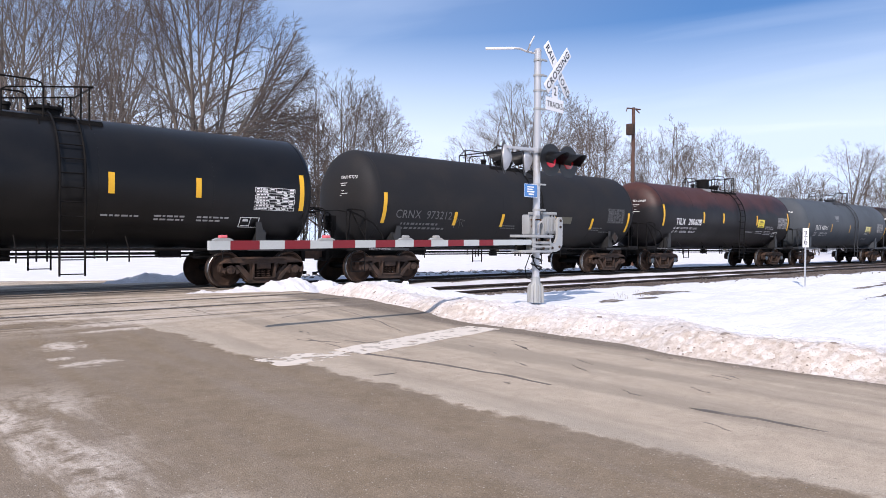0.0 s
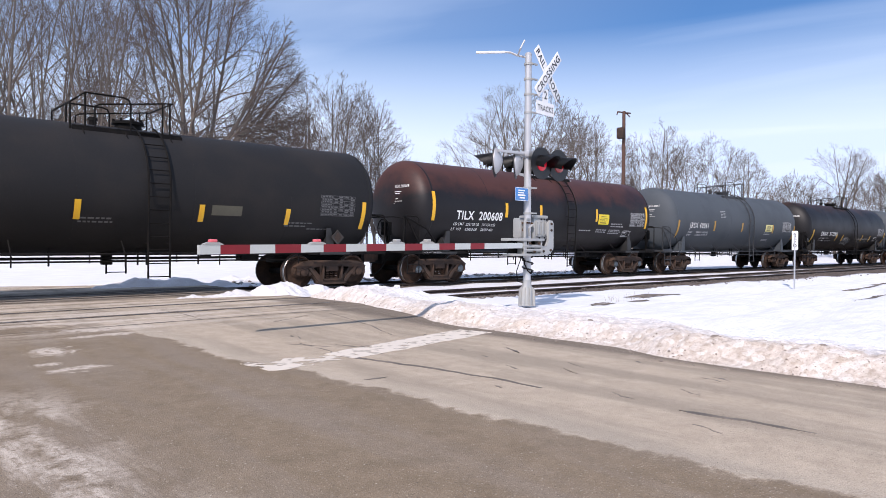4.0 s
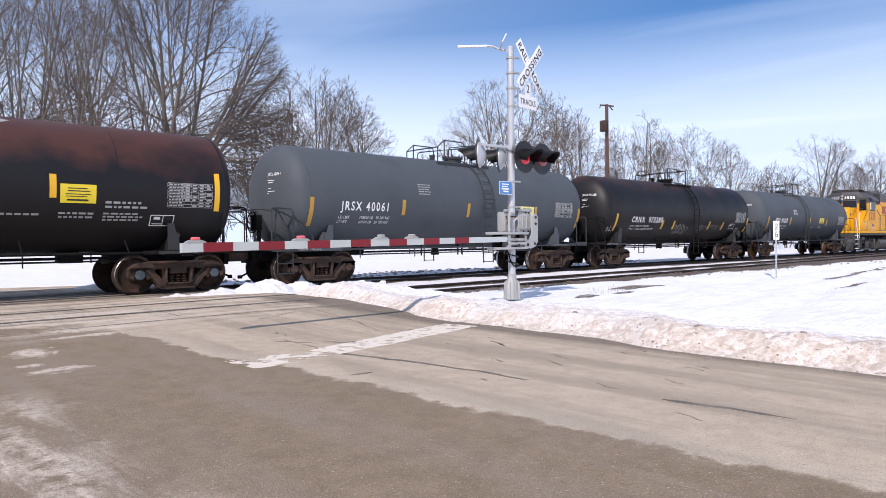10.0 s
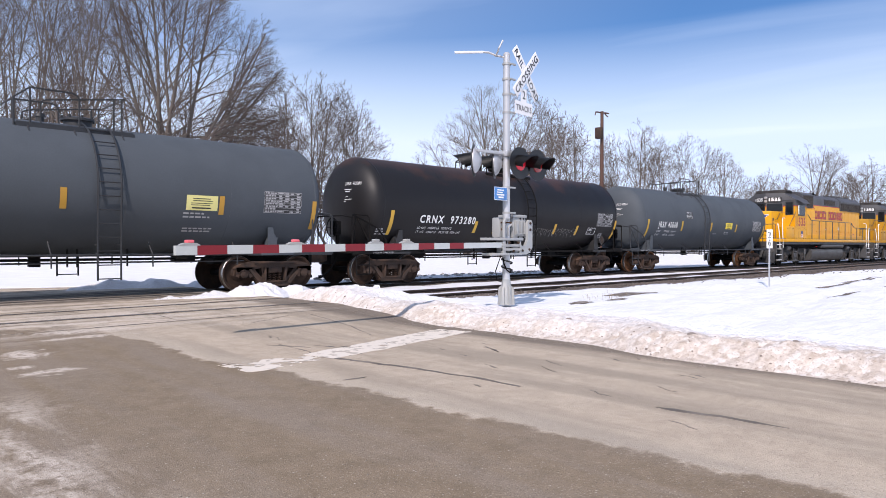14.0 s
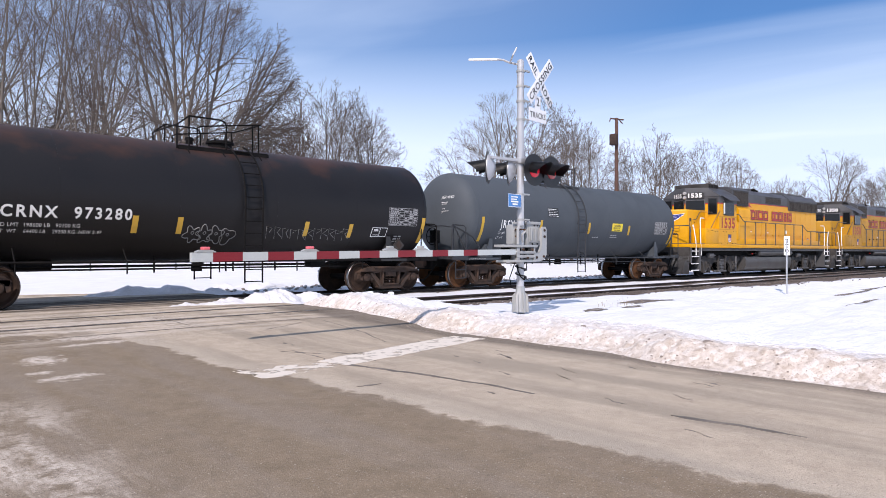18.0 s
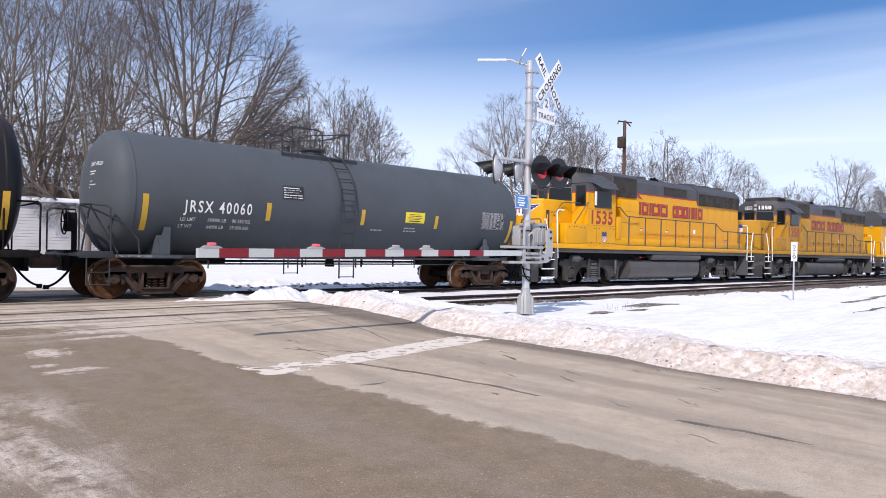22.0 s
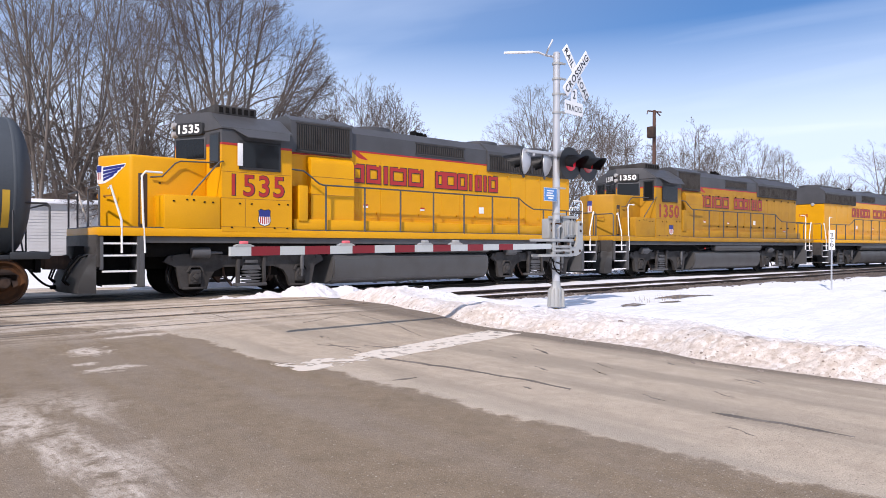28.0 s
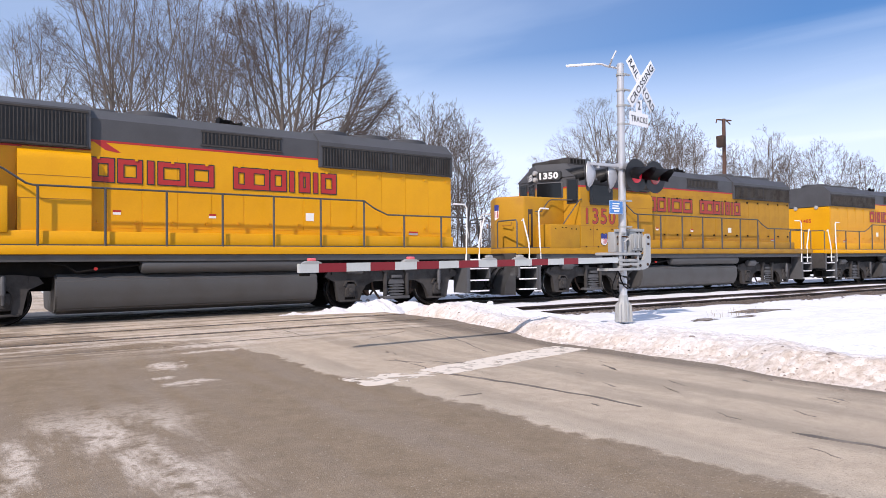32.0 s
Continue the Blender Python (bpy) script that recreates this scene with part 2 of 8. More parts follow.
# opaque house pane, the sky's reflection painted in as pale grey-blue
M_SKYPANE = material("pane_sky_reflection", (0.30, 0.32, 0.36), 0.15, 0, 0.3, 2.0, 20)
# white siding of the low building, greyed to hold the shade it stands in
M_SHED = material("siding_white_shaded", (0.40, 0.395, 0.39), 0.6, 0, 0.12, 0.8, 30, 0.03, (0.30, 0.29, 0.28), 0.6)
M_HOUSEWHITE = material("siding_white", (0.66, 0.66, 0.66), 0.6, 0, 0.08, 1, 40, 0.03)
M_SNOW = material("snow", (0.80, 0.815, 0.85), 0.75, 0, 0.04, 1.0, 9, 0.35)
M_ASPHALT2 = material("tar", (0.125, 0.105, 0.085), 0.7, 0, 0.3, 4, 80, 0.3, (0.19, 0.16, 0.13), 0.9)
M_STONE = material("gravel_stone", (0.24, 0.20, 0.17), 0.85, 0, 0.3, 3, 40, 0.3)


def wn_node(n, kind, **inputs):
    k = n.new(kind)
    for name, v in inputs.items():
        k.inputs[name].default_value = v
    return k


def ramp_node(n, l, value, lo, hi):
    r = n.new("ShaderNodeMapRange")
    r.inputs["From Min"].default_value, r.inputs["From Max"].default_value = lo, hi
    l.new(value, r.inputs["Value"])
    return r.outputs[0]


def math_node(n, l, op, a, b):
    k = n.new("ShaderNodeMath")
    k.operation = op
    for i, v in enumerate((a, b)):
        if isinstance(v, (int, float)):
            k.inputs[i].default_value = v
        else:
            l.new(v, k.inputs[i])
    return k.outputs[0]


def mix_node(n, l, fac, a, b):
    k = n.new("ShaderNodeMixRGB")
    for i, v in enumerate((fac, a, b)):
        if isinstance(v, tuple):
            k.inputs[i].default_value = (*v, 1)
        elif isinstance(v, (int, float)):
            k.inputs[i].default_value = v
        else:
            l.new(v, k.inputs[i])
    return k.outputs[0]


def road_material():
    """Old light asphalt in the lane, a darker overlay west of it, salt stains, grit."""
    m = bpy.data.materials.new("road_asphalt")
    m.use_nodes = True
    n, l = m.node_tree.nodes, m.node_tree.links
    b = n["Principled BSDF"]
    g = n.new("ShaderNodeNewGeometry")
    sep = n.new("ShaderNodeSeparateXYZ")
    l.new(g.outputs["Position"], sep.inputs[0])
    x, y = sep.outputs[0], sep.outputs[1]

    def grain(scale, detail=5, rough=0.55, stretch=None):
        k = wn_node(n, "ShaderNodeTexNoise", Scale=scale, Detail=detail, Roughness=rough)
        if stretch:
            mp = n.new("ShaderNodeMapping")
            mp.inputs["Scale"].default_value = (*stretch, 1)
            l.new(g.outputs["Position"], mp.inputs[0])
            l.new(mp.outputs[0], k.inputs["Vector"])
        else:
            l.new(g.outputs["Position"], k.inputs["Vector"])
        return k.outputs[0]
    ne, nf, nm = grain(0.9, 8, 0.65), grain(110.0, 2), grain(5.0, 7, 0.65)
    ns, nw, nt = grain(0.6, 9, 0.66, (2.4, 0.42)), grain(0.7, 7, 0.6, (2.6, 0.28)), grain(1.0, 8, 0.68, (0.35, 2.6))
    wob = math_node(n, l, "MULTIPLY", math_node(n, l, "SUBTRACT", ne, 0.5), 0.75)
    # the overlay's edge leans from x 3.4 by the tracks to 4.1 far south
    edge = math_node(n, l, "ADD", math_node(n, l, "MULTIPLY", y, -0.076), 2.84)
    side = math_node(n, l, "SUBTRACT", edge, math_node(n, l, "ADD", x, math_node(n, l, "ADD", wob, math_node(n, l, "MULTIPLY", math_node(n, l, "SUBTRACT", nm, 0.5), 0.45))))
    dark = ramp_node(n, l, side, -0.02, 0.05)
    slant = math_node(n, l, "ADD", y, math_node(n, l, "MULTIPLY", x, 1.5))
    north = ramp_node(n, l, math_node(n, l, "ADD", math_node(n, l, "MULTIPLY", wob, 4.5), slant), -1.75, -2.0)
    dark = math_node(n, l, "MULTIPLY", dark, north)
    light_c = mix_node(n, l, ramp_node(n, l, nm, 0.32, 0.68), (0.392, 0.320, 0.240), (0.50, 0.417, 0.320))
    # paler wheel lanes and brown film between them
    light_c = mix_node(n, l, math_node(n, l, "MULTIPLY", ramp_node(n, l, nw, 0.46, 0.62), 0.75), light_c, (0.29, 0.243, 0.185))
    dark_c = mix_node(n, l, ramp_node(n, l, nm, 0.3, 0.7), (0.182, 0.136, 0.088), (0.252, 0.193, 0.130))
    dark_c = mix_node(n, l, math_node(n, l, "MULTIPLY", ramp_node(n, l, nw, 0.45, 0.65), 0.5), dark_c, (0.255, 0.212, 0.172))
    # a pale dusty fringe along the joint
    fringe = math_node(n, l, "MULTIPLY", ramp_node(n, l, side, -0.45, -0.02), ramp_node(n, l, side, 0.02, -0.04))
    light_c = mix_node(n, l, math_node(n, l, "MULTIPLY", fringe, 0.35), light_c, (0.50, 0.44, 0.36))
    col = mix_node(n, l, dark, light_c, dark_c)
    # salt: ragged patches to the west, streaks along the rails in the crossing
    west = math_node(n, l, "MULTIPLY", ramp_node(n, l, math_node(n, l, "ADD", x, wob), 1.75, 1.15), ramp_node(n, l, y, -9.9, -11.2))
    salt = math_node(n, l, "MULTIPLY", ramp_node(n, l, ns, 0.46, 0.55), west)
    salt = math_node(n, l, "MULTIPLY", salt, ramp_node(n, l, nm, 0.36, 0.50))
    streak = math_node(n, l, "MULTIPLY", ramp_node(n, l, nt, 0.49, 0.55), ramp_node(n, l, y, -7.6, -6.0))
    salt = math_node(n, l, "MAXIMUM", salt, math_node(n, l, "MULTIPLY", streak, 0.85))
    # dried puddles of brine: centre, half width across and along the road
    ragged = math_node(n, l, "MULTIPLY", math_node(n, l, "SUBTRACT", nm, 0.5), 3.4)
    ragged = math_node(n, l, "ADD", ragged, math_node(n, l, "MULTIPLY", math_node(n, l, "SUBTRACT", grain(2.2, 6, 0.7, (1.0, 0.7)), 0.5), 4.5))
    for cx, cy, rx, ry in ((1.95, -9.25, 0.25, 0.13), (1.80, -8.85, 0.16, 0.10), (2.02, -8.1, 0.20, 0.20), (2.95, -6.6, 0.75, 0.20), (3.3, -5.75, 1.1, 0.11), (2.9, -7.2, 0.5, 0.10), (3.6, -4.8, 1.3, 0.10), (3.4, -4.35, 1.2, 0.07), (4.4, -2.6, 1.4, 0.10)):
        dx = math_node(n, l, "MULTIPLY", math_node(n, l, "SUBTRACT", x, cx), 1 / rx)
        dy = math_node(n, l, "MULTIPLY", math_node(n, l, "SUBTRACT", y, cy), 1 / ry)
        far = math_node(n, l, "SQRT", math_node(n, l, "ADD", math_node(n, l, "MULTIPLY", dx, dx), math_node(n, l, "MULTIPLY", dy, dy)), 0.0)
        salt = math_node(n, l, "MAXIMUM", salt, ramp_node(n, l, math_node(n, l, "ADD", far, ragged), 1.2, 0.6))
    salt = math_node(n, l, "MULTIPLY", salt, ramp_node(n, l, grain(17.0, 5, 0.7), 0.34, 0.50))
    col = mix_node(n, l, math_node(n, l, "MULTIPLY", salt, 0.85), col, (0.60, 0.525, 0.445))
    film = math_node(n, l, "MULTIPLY", ramp_node(n, l, nt, 0.46, 0.38), ramp_node(n, l, y, -7.4, -5.6))
    col = mix_node(n, l, math_node(n, l, "MULTIPLY", film, 0.75), col, (0.15, 0.118, 0.09))
    # the train's shadow over the main line's bed, painted into the road colour
    bed_shadow = ramp_node(n, l, math_node(n, l, "ABSOLUTE", math_node(n, l, "ADD", y, math_node(n, l, "MULTIPLY", wob, 0.6)), 0.0), 1.85, 1.35)
    bed_shadow = math_node(n, l, "MULTIPLY", bed_shadow, ramp_node(n, l, nt, 0.72, 0.46))
    col = mix_node(n, l, math_node(n, l, "MULTIPLY", bed_shadow, 0.85), col, (0.055, 0.044, 0.036))
    # wet foot of the snow bank
    damp = math_node(n, l, "MULTIPLY", ramp_node(n, l, math_node(n, l, "ADD", x, math_node(n, l, "MULTIPLY", wob, 0.7)), 7.05, 7.4), ramp_node(n, l, y, -3.0, -4.0))
    col = mix_node(n, l, math_node(n, l, "MULTIPLY", damp, 0.75), col, (0.10, 0.08, 0.062))
    # loose grit: pale and dark stones in cells
    vo = wn_node(n, "ShaderNodeTexVoronoi", Scale=34.0)
    l.new(g.outputs["Position"], vo.inputs["Vector"])
    vs = n.new("ShaderNodeSeparateXYZ")
    l.new(vo.outputs["Color"], vs.inputs[0])
    dot = ramp_node(n, l, vo.outputs["Distance"], 0.22, 0.14)
    pale = math_node(n, l, "MULTIPLY", dot, ramp_node(n, l, vs.outputs[0], 0.82, 0.86))
    deep = math_node(n, l, "MULTIPLY", dot, ramp_node(n, l, vs.outputs[1], 0.82, 0.86))
    col = mix_node(n, l, math_node(n, l, "MULTIPLY", pale, 0.8), col, (0.52, 0.47, 0.40))
    col = mix_node(n, l, math_node(n, l, "MULTIPLY", deep, 0.7), col, (0.055, 0.045, 0.035))
    # fine aggregate in the worn face
    vf = wn_node(n, "ShaderNodeTexVoronoi", Scale=95.0)
    l.new(g.outputs["Position"], vf.inputs["Vector"])
    vfs = n.new("ShaderNodeSeparateXYZ")
    l.new(vf.outputs["Color"], vfs.inputs[0])
    chip = math_node(n, l, "MULTIPLY", ramp_node(n, l, vf.outputs["Distance"], 0.5, 0.3), ramp_node(n, l, vfs.outputs[0], 0.62, 0.9))
    pit = math_node(n, l, "MULTIPLY", ramp_node(n, l, vf.outputs["Distance"], 0.5, 0.3), ramp_node(n, l, vfs.outputs[1], 0.66, 0.92))
    col = mix_node(n, l, math_node(n, l, "MULTIPLY", chip, 0.45), col, (0.50, 0.43, 0.34))
    col = mix_node(n, l, math_node(n, l, "MULTIPLY", pit, 0.55), col, (0.07, 0.056, 0.045))
    fine = mix_node(n, l, ramp_node(n, l, nf, 0.3, 0.7), (0.80, 0.80, 0.80), (1.20, 1.20, 1.20))
    mul = n.new("ShaderNodeMixRGB")
    mul.blend_type = "MULTIPLY"
    mul.inputs[0].default_value = 1
    l.new(col, mul.inputs[1])
    l.new(fine, mul.inputs[2])
    l.new(mul.outputs[0], b.inputs["Base Color"])
    b.inputs["Roughness"].default_value = 0.82
    b.inputs["Specular IOR Level"].default_value = 0.3
    bp = n.new("ShaderNodeBump")
    bp.inputs["Strength"].default_value, bp.inputs["Distance"].default_value = 0.5, 0.01
    l.new(math_node(n, l, "ADD", nf, math_node(n, l, "MULTIPLY", pale, 1.5)), bp.inputs["Height"])
    l.new(bp.outputs[0], b.inputs["Normal"])
    return m


def dirty_snow_material(name="ploughed_snow", full=7.9, none=9.7, much=0.95):
    """Ploughed snow: white on top, brown grit at its road side."""
    m = bpy.data.materials.new(name)
    m.use_nodes = True
    n, l = m.node_tree.nodes, m.node_tree.links
    b = n["Principled BSDF"]
    g = n.new("ShaderNodeNewGeometry")
    sep = n.new("ShaderNodeSeparateXYZ")
    l.new(g.outputs["Position"], sep.inputs[0])
    na = wn_node(n, "ShaderNodeTexNoise", Scale=1.3, Detail=6, Roughness=0.62)
    nb = wn_node(n, "ShaderNodeTexNoise", Scale=11.0, Detail=7, Roughness=0.68)
    nc = wn_node(n, "ShaderNodeTexNoise", Scale=60.0, Detail=2)
    vo = wn_node(n, "ShaderNodeTexVoronoi", Scale=15.0)
    for k in (na, nb, nc, vo):
        l.new(g.outputs["Position"], k.inputs["Vector"])
    vs = n.new("ShaderNodeSeparateXYZ")
    l.new(vo.outputs["Color"], vs.inputs[0])
    wob = math_node(n, l, "MULTIPLY", math_node(n, l, "SUBTRACT", na.outputs[0], 0.5), 2.6)
    near = ramp_node(n, l, math_node(n, l, "ADD", sep.outputs[0], wob), none, full)
    near = math_node(n, l, "MAXIMUM", near, math_node(n, l, "MULTIPLY", ramp_node(n, l, na.outputs[0], 0.54, 0.68), 0.35))
    dirt = mix_node(n, l, ramp_node(n, l, nb.outputs[0], 0.36, 0.62), (0.66, 0.58, 0.51), (0.43, 0.35, 0.28))
    dirt = mix_node(n, l, math_node(n, l, "MULTIPLY", ramp_node(n, l, vs.outputs[0], 0.55, 0.9), 0.55), dirt, (0.76, 0.72, 0.68))
    col = mix_node(n, l, math_node(n, l, "MULTIPLY", near, much), (0.77, 0.785, 0.82), dirt)
    spot = math_node(n, l, "MULTIPLY", ramp_node(n, l, nc.outputs[0], 0.58, 0.70), near)
    col = mix_node(n, l, math_node(n, l, "MULTIPLY", spot, 0.6), col, (0.22, 0.165, 0.12))
    l.new(col, b.inputs["Base Color"])
    b.inputs["Roughness"].default_value = 0.8
    bp = n.new("ShaderNodeBump")
    bp.inputs["Strength"].default_value, bp.inputs["Distance"].default_value = 0.6, 0.05
    l.new(math_node(n, l, "ADD", nb.outputs[0], math_node(n, l, "MULTIPLY", vo.outputs["Distance"], -0.4)), bp.inputs["Height"])
    l.new(bp.outputs[0], b.inputs["Normal"])
    return m


def field_material():
    """Old snow on the verge with bare ground and ballast showing along the rails."""
    m = bpy.data.materials.new("snow_field")
    m.use_nodes = True
    n, l = m.node_tree.nodes, m.node_tree.links
    b = n["Principled BSDF"]
    g = n.new("ShaderNodeNewGeometry")
    sep = n.new("ShaderNodeSeparateXYZ")
    l.new(g.outputs["Position"], sep.inputs[0])
    x, y = sep.outputs[0], sep.outputs[1]
    mp = n.new("ShaderNodeMapping")
    mp.inputs["Scale"].default_value = (0.6, 2.4, 1)
    l.new(g.outputs["Position"], mp.inputs[0])
    na = wn_node(n, "ShaderNodeTexNoise", Scale=0.5, Detail=8, Roughness=0.66)
    nb = wn_node(n, "ShaderNodeTexNoise", Scale=16.0, Detail=4)
    nc = wn_node(n, "ShaderNodeTexNoise", Scale=0.22, Detail=6, Roughness=0.55)
    nd = wn_node(n, "ShaderNodeTexNoise", Scale=2.2, Detail=6, Roughness=0.6)
    for k in (na, nc, nd):
        l.new(mp.outputs[0], k.inputs["Vector"])
    l.new(g.outputs["Position"], nb.inputs["Vector"])
    wob = math_node(n, l, "MULTIPLY", math_node(n, l, "SUBTRACT", na.outputs[0], 0.5), 1.3)
    yy = math_node(n, l, "ADD", y, wob)
    # bare ballast shoulder, wider to the east
    width = ramp_node(n, l, x, 10.5, 17.0)
    low = math_node(n, l, "SUBTRACT", yy, math_node(n, l, "MULTIPLY", x, -0.055))
    bare = math_node(n, l, "MULTIPLY", ramp_node(n, l, low, -5.50, -5.15), ramp_node(n, l, yy, -4.85, -5.0))
    bare = math_node(n, l, "MULTIPLY", bare, width)
    # thawed strips along every rail; the main line's also paint the train's shadow
    east = math_node(n, l, "SUBTRACT", x, 24.0)
    swing = math_node(n, l, "MULTIPLY", math_node(n, l, "ADD", east, math_node(n, l, "SQRT", math_node(n, l, "ADD", math_node(n, l, "MULTIPLY", east, east), 36.0), 0.0)), 0.02)
    thaw = math_node(n, l, "ADD", math_node(n, l, "MULTIPLY", ramp_node(n, l, x, 21.0, 44.0), 2.2), 1.0)
    for yr in (-5.0525, -3.5475, -0.7525, 0.7525):
        along = y if yr < -2 else math_node(n, l, "ADD", y, swing)
        d = math_node(n, l, "ABSOLUTE", math_node(n, l, "SUBTRACT", math_node(n, l, "ADD", along, math_node(n, l, "MULTIPLY", wob, 0.30)), yr), 0.0)
        bare = math_node(n, l, "MAXIMUM", bare, ramp_node(n, l, math_node(n, l, "DIVIDE", d, thaw), 0.36, 0.22))
    patch = math_node(n, l, "MULTIPLY", ramp_node(n, l, nc.outputs[0], 0.67, 0.72), 0.6)
    bare = math_node(n, l, "MAXIMUM", bare, patch)
    ground_c = mix_node(n, l, ramp_node(n, l, nb.outputs[0], 0.35, 0.65), (0.055, 0.041, 0.032), (0.135, 0.105, 0.082))
    snow_c = mix_node(n, l, ramp_node(n, l, nd.outputs[0], 0.35, 0.7), (0.80, 0.815, 0.85), (0.70, 0.70, 0.71))
    col = mix_node(n, l, bare, snow_c, ground_c)
    l.new(col, b.inputs["Base Color"])
    b.inputs["Roughness"].default_value = 0.8
    bp = n.new("ShaderNodeBump")
    bp.inputs["Strength"].default_value, bp.inputs["Distance"].default_value = 0.6, 0.10
    l.new(math_node(n, l, "ADD", nd.outputs[0], math_node(n, l, "MULTIPLY", nb.outputs[0], 0.3)), bp.inputs["Height"])
    l.new(bp.outputs[0], b.inputs["Normal"])
    return m


M_ROAD, M_BANK, M_FIELD = road_material(), dirty_snow_material(), field_material()
M_HEAP = dirty_snow_material("heaped_snow", 4.0, 12.0, 0.50)


def tank_material(name, color, top, low, high, patch=0.5):
    """Tank paint whose crown has weathered to another colour, with runs down the side."""
    m = material(name, color, 0.5, 0, 0.15, 1.0, 25, 0.03, spec=0.3)
    n, l = m.node_tree.nodes, m.node_tree.links
    b = n["Principled BSDF"]
    old = b.inputs["Base Color"].links[0].from_socket
    tc = n.new("ShaderNodeTexCoord")
    sep = n.new("ShaderNodeSeparateXYZ")
    l.new(tc.outputs["Object"], sep.inputs[0])
    mp = n.new("ShaderNodeMapping")
    mp.inputs["Scale"].default_value = (0.55, 0.5, 0.75)
    l.new(tc.outputs["Object"], mp.inputs[0])
    nz = wn_node(n, "ShaderNodeTexNoise", Scale=1.4, Detail=6, Roughness=0.6)
    l.new(mp.outputs[0], nz.inputs["Vector"])
    h = math_node(n, l, "ADD", sep.outputs[2], math_node(n, l, "MULTIPLY", math_node(n, l, "SUBTRACT", nz.outputs[0], 0.5), patch * 3))
    l.new(mix_node(n, l, ramp_node(n, l, h, low, high), old, top), b.inputs["Base Color"])
    return m


M_TILX = tank_material("tank_rusted", (0.010, 0.0095, 0.011), (0.066, 0.026, 0.020), 2.7, 3.5, 0.85)
M_RUSTTOP = tank_material("tank_charcoal_rust", (0.0105, 0.0098, 0.0105), (0.060, 0.026, 0.016), 3.45, 4.2, 0.75)

# ---- mesh helpers ----
def mesh_of(name, bm, mat, smooth=True):
    me = bpy.data.meshes.new(name)
    bmesh.ops.recalc_face_normals(bm, faces=bm.faces)
    bm.to_mesh(me)
    bm.free()
    me.materials.append(mat)
    if smooth:
        me.shade_smooth()
        me.set_sharp_from_angle(angle=radians(35))
    return me


def part(name, bm, mat, parent, label="", m=None):
    """One mesh object under a thing or a part; bm may be a ready mesh."""
    me = bm if isinstance(bm, bpy.types.Mesh) else mesh_of(name, bm, mat)
    ob = new(name, me)
    ob.parent = parent
    if m is not None:
        ob.matrix_basis = m
    if label:
        ob["label"] = label
    return ob


def thing(name, label, category, group="", m=None, kind=""):
    ob = new(name)
    ob.empty_display_size = 0.1
    if m is not None:
        ob.matrix_basis = m
    return tagged(ob, label, category, group, kind)


def B():
    return bmesh.new()


def faces(bm, vs, fs):
    v = [bm.verts.new(p) for p in vs]
    for f in fs:
        try:
            bm.faces.new([v[i] for i in f])
        except ValueError:
            pass
    return v


def box(bm, x0, x1, y0, y1, z0, z1, ch=0.0):
    """A box; ch chamfers its edges."""
    if ch <= 0:
        faces(bm, [(x, y, z) for x in (x0, x1) for y in (y0, y1) for z in (z0, z1)],
              [(0, 1, 3, 2), (4, 6, 7, 5), (0, 4, 5, 1), (2, 3, 7, 6), (0, 2, 6, 4), (1, 5, 7, 3)])
        return
    t = B()
    box(t, x0, x1, y0, y1, z0, z1)
    bmesh.ops.bevel(t, geom=t.edges[:], offset=ch, segments=2, affect="EDGES", profile=0.5)
    join(bm, t)


def join(bm, other, m=None):
    if m is not None:
        bmesh.ops.transform(other, matrix=m, verts=other.verts[:])
    idx = {}
    for v in other.verts:
        idx[v] = bm.verts.new(v.co)
    for f in other.faces:
        try:
            bm.faces.new([idx[v] for v in f.verts])
        except ValueError:
            pass
    other.free()


def frame_of(d):
    d = Vector(d).normalized()
    a = Vector((0, 0, 1)) if abs(d.z) < 0.9 else Vector((1, 0, 0))
    p = d.cross(a).normalized()
    return p, d.cross(p)


def tube(bm, pts, r, seg=8, r1=None, caps=True):
    """A round bar along points, r to r1."""
    pts = [Vector(p) for p in pts]
    rings = []
    for i, p in enumerate(pts):
        d = (pts[min(i + 1, len(pts) - 1)] - pts[max(i - 1, 0)])
        a, b = frame_of(d)
        if rings:
            # keep the ring's turn steady along the bar
            prev = last_a
            a = (prev - d.normalized() * prev.dot(d.normalized())).normalized()
            b = d.normalized().cross(a)
        last_a = a
        rr = r if r1 is None else r + (r1 - r) * i / max(1, len(pts) - 1)
        rings.append([bm.verts.new(p + a * rr * math.cos(k * math.tau / seg) + b * rr * math.sin(k * math.tau / seg)) for k in range(seg)])
    for q, w in zip(rings, rings[1:]):
        for k in range(seg):
            bm.faces.new((q[k], q[(k + 1) % seg], w[(k + 1) % seg], w[k]))
    if caps:
        bm.faces.new(rings[0][::-1])
        bm.faces.new(rings[-1])


def lathe(bm, profile, axis="y", seg=32, centre=(0, 0, 0)):
    """Turns (along, radius) points about an axis."""
    rings = []
    for a, r in profile:
        ring = []
        for k in range(seg):
            c, s = r * math.cos(k * math.tau / seg), r * math.sin(k * math.tau / seg)
            p = {"x": (a, c, s), "y": (c, a, s), "z": (c, s, a)}[axis]
            ring.append(bm.verts.new(Vector(p) + Vector(centre)))
        rings.append(ring)
    for q, w in zip(rings, rings[1:]):
        for k in range(seg):
            bm.faces.new((q[k], q[(k + 1) % seg], w[(k + 1) % seg], w[k]))
    bm.faces.new(rings[0][::-1])
    bm.faces.new(rings[-1])


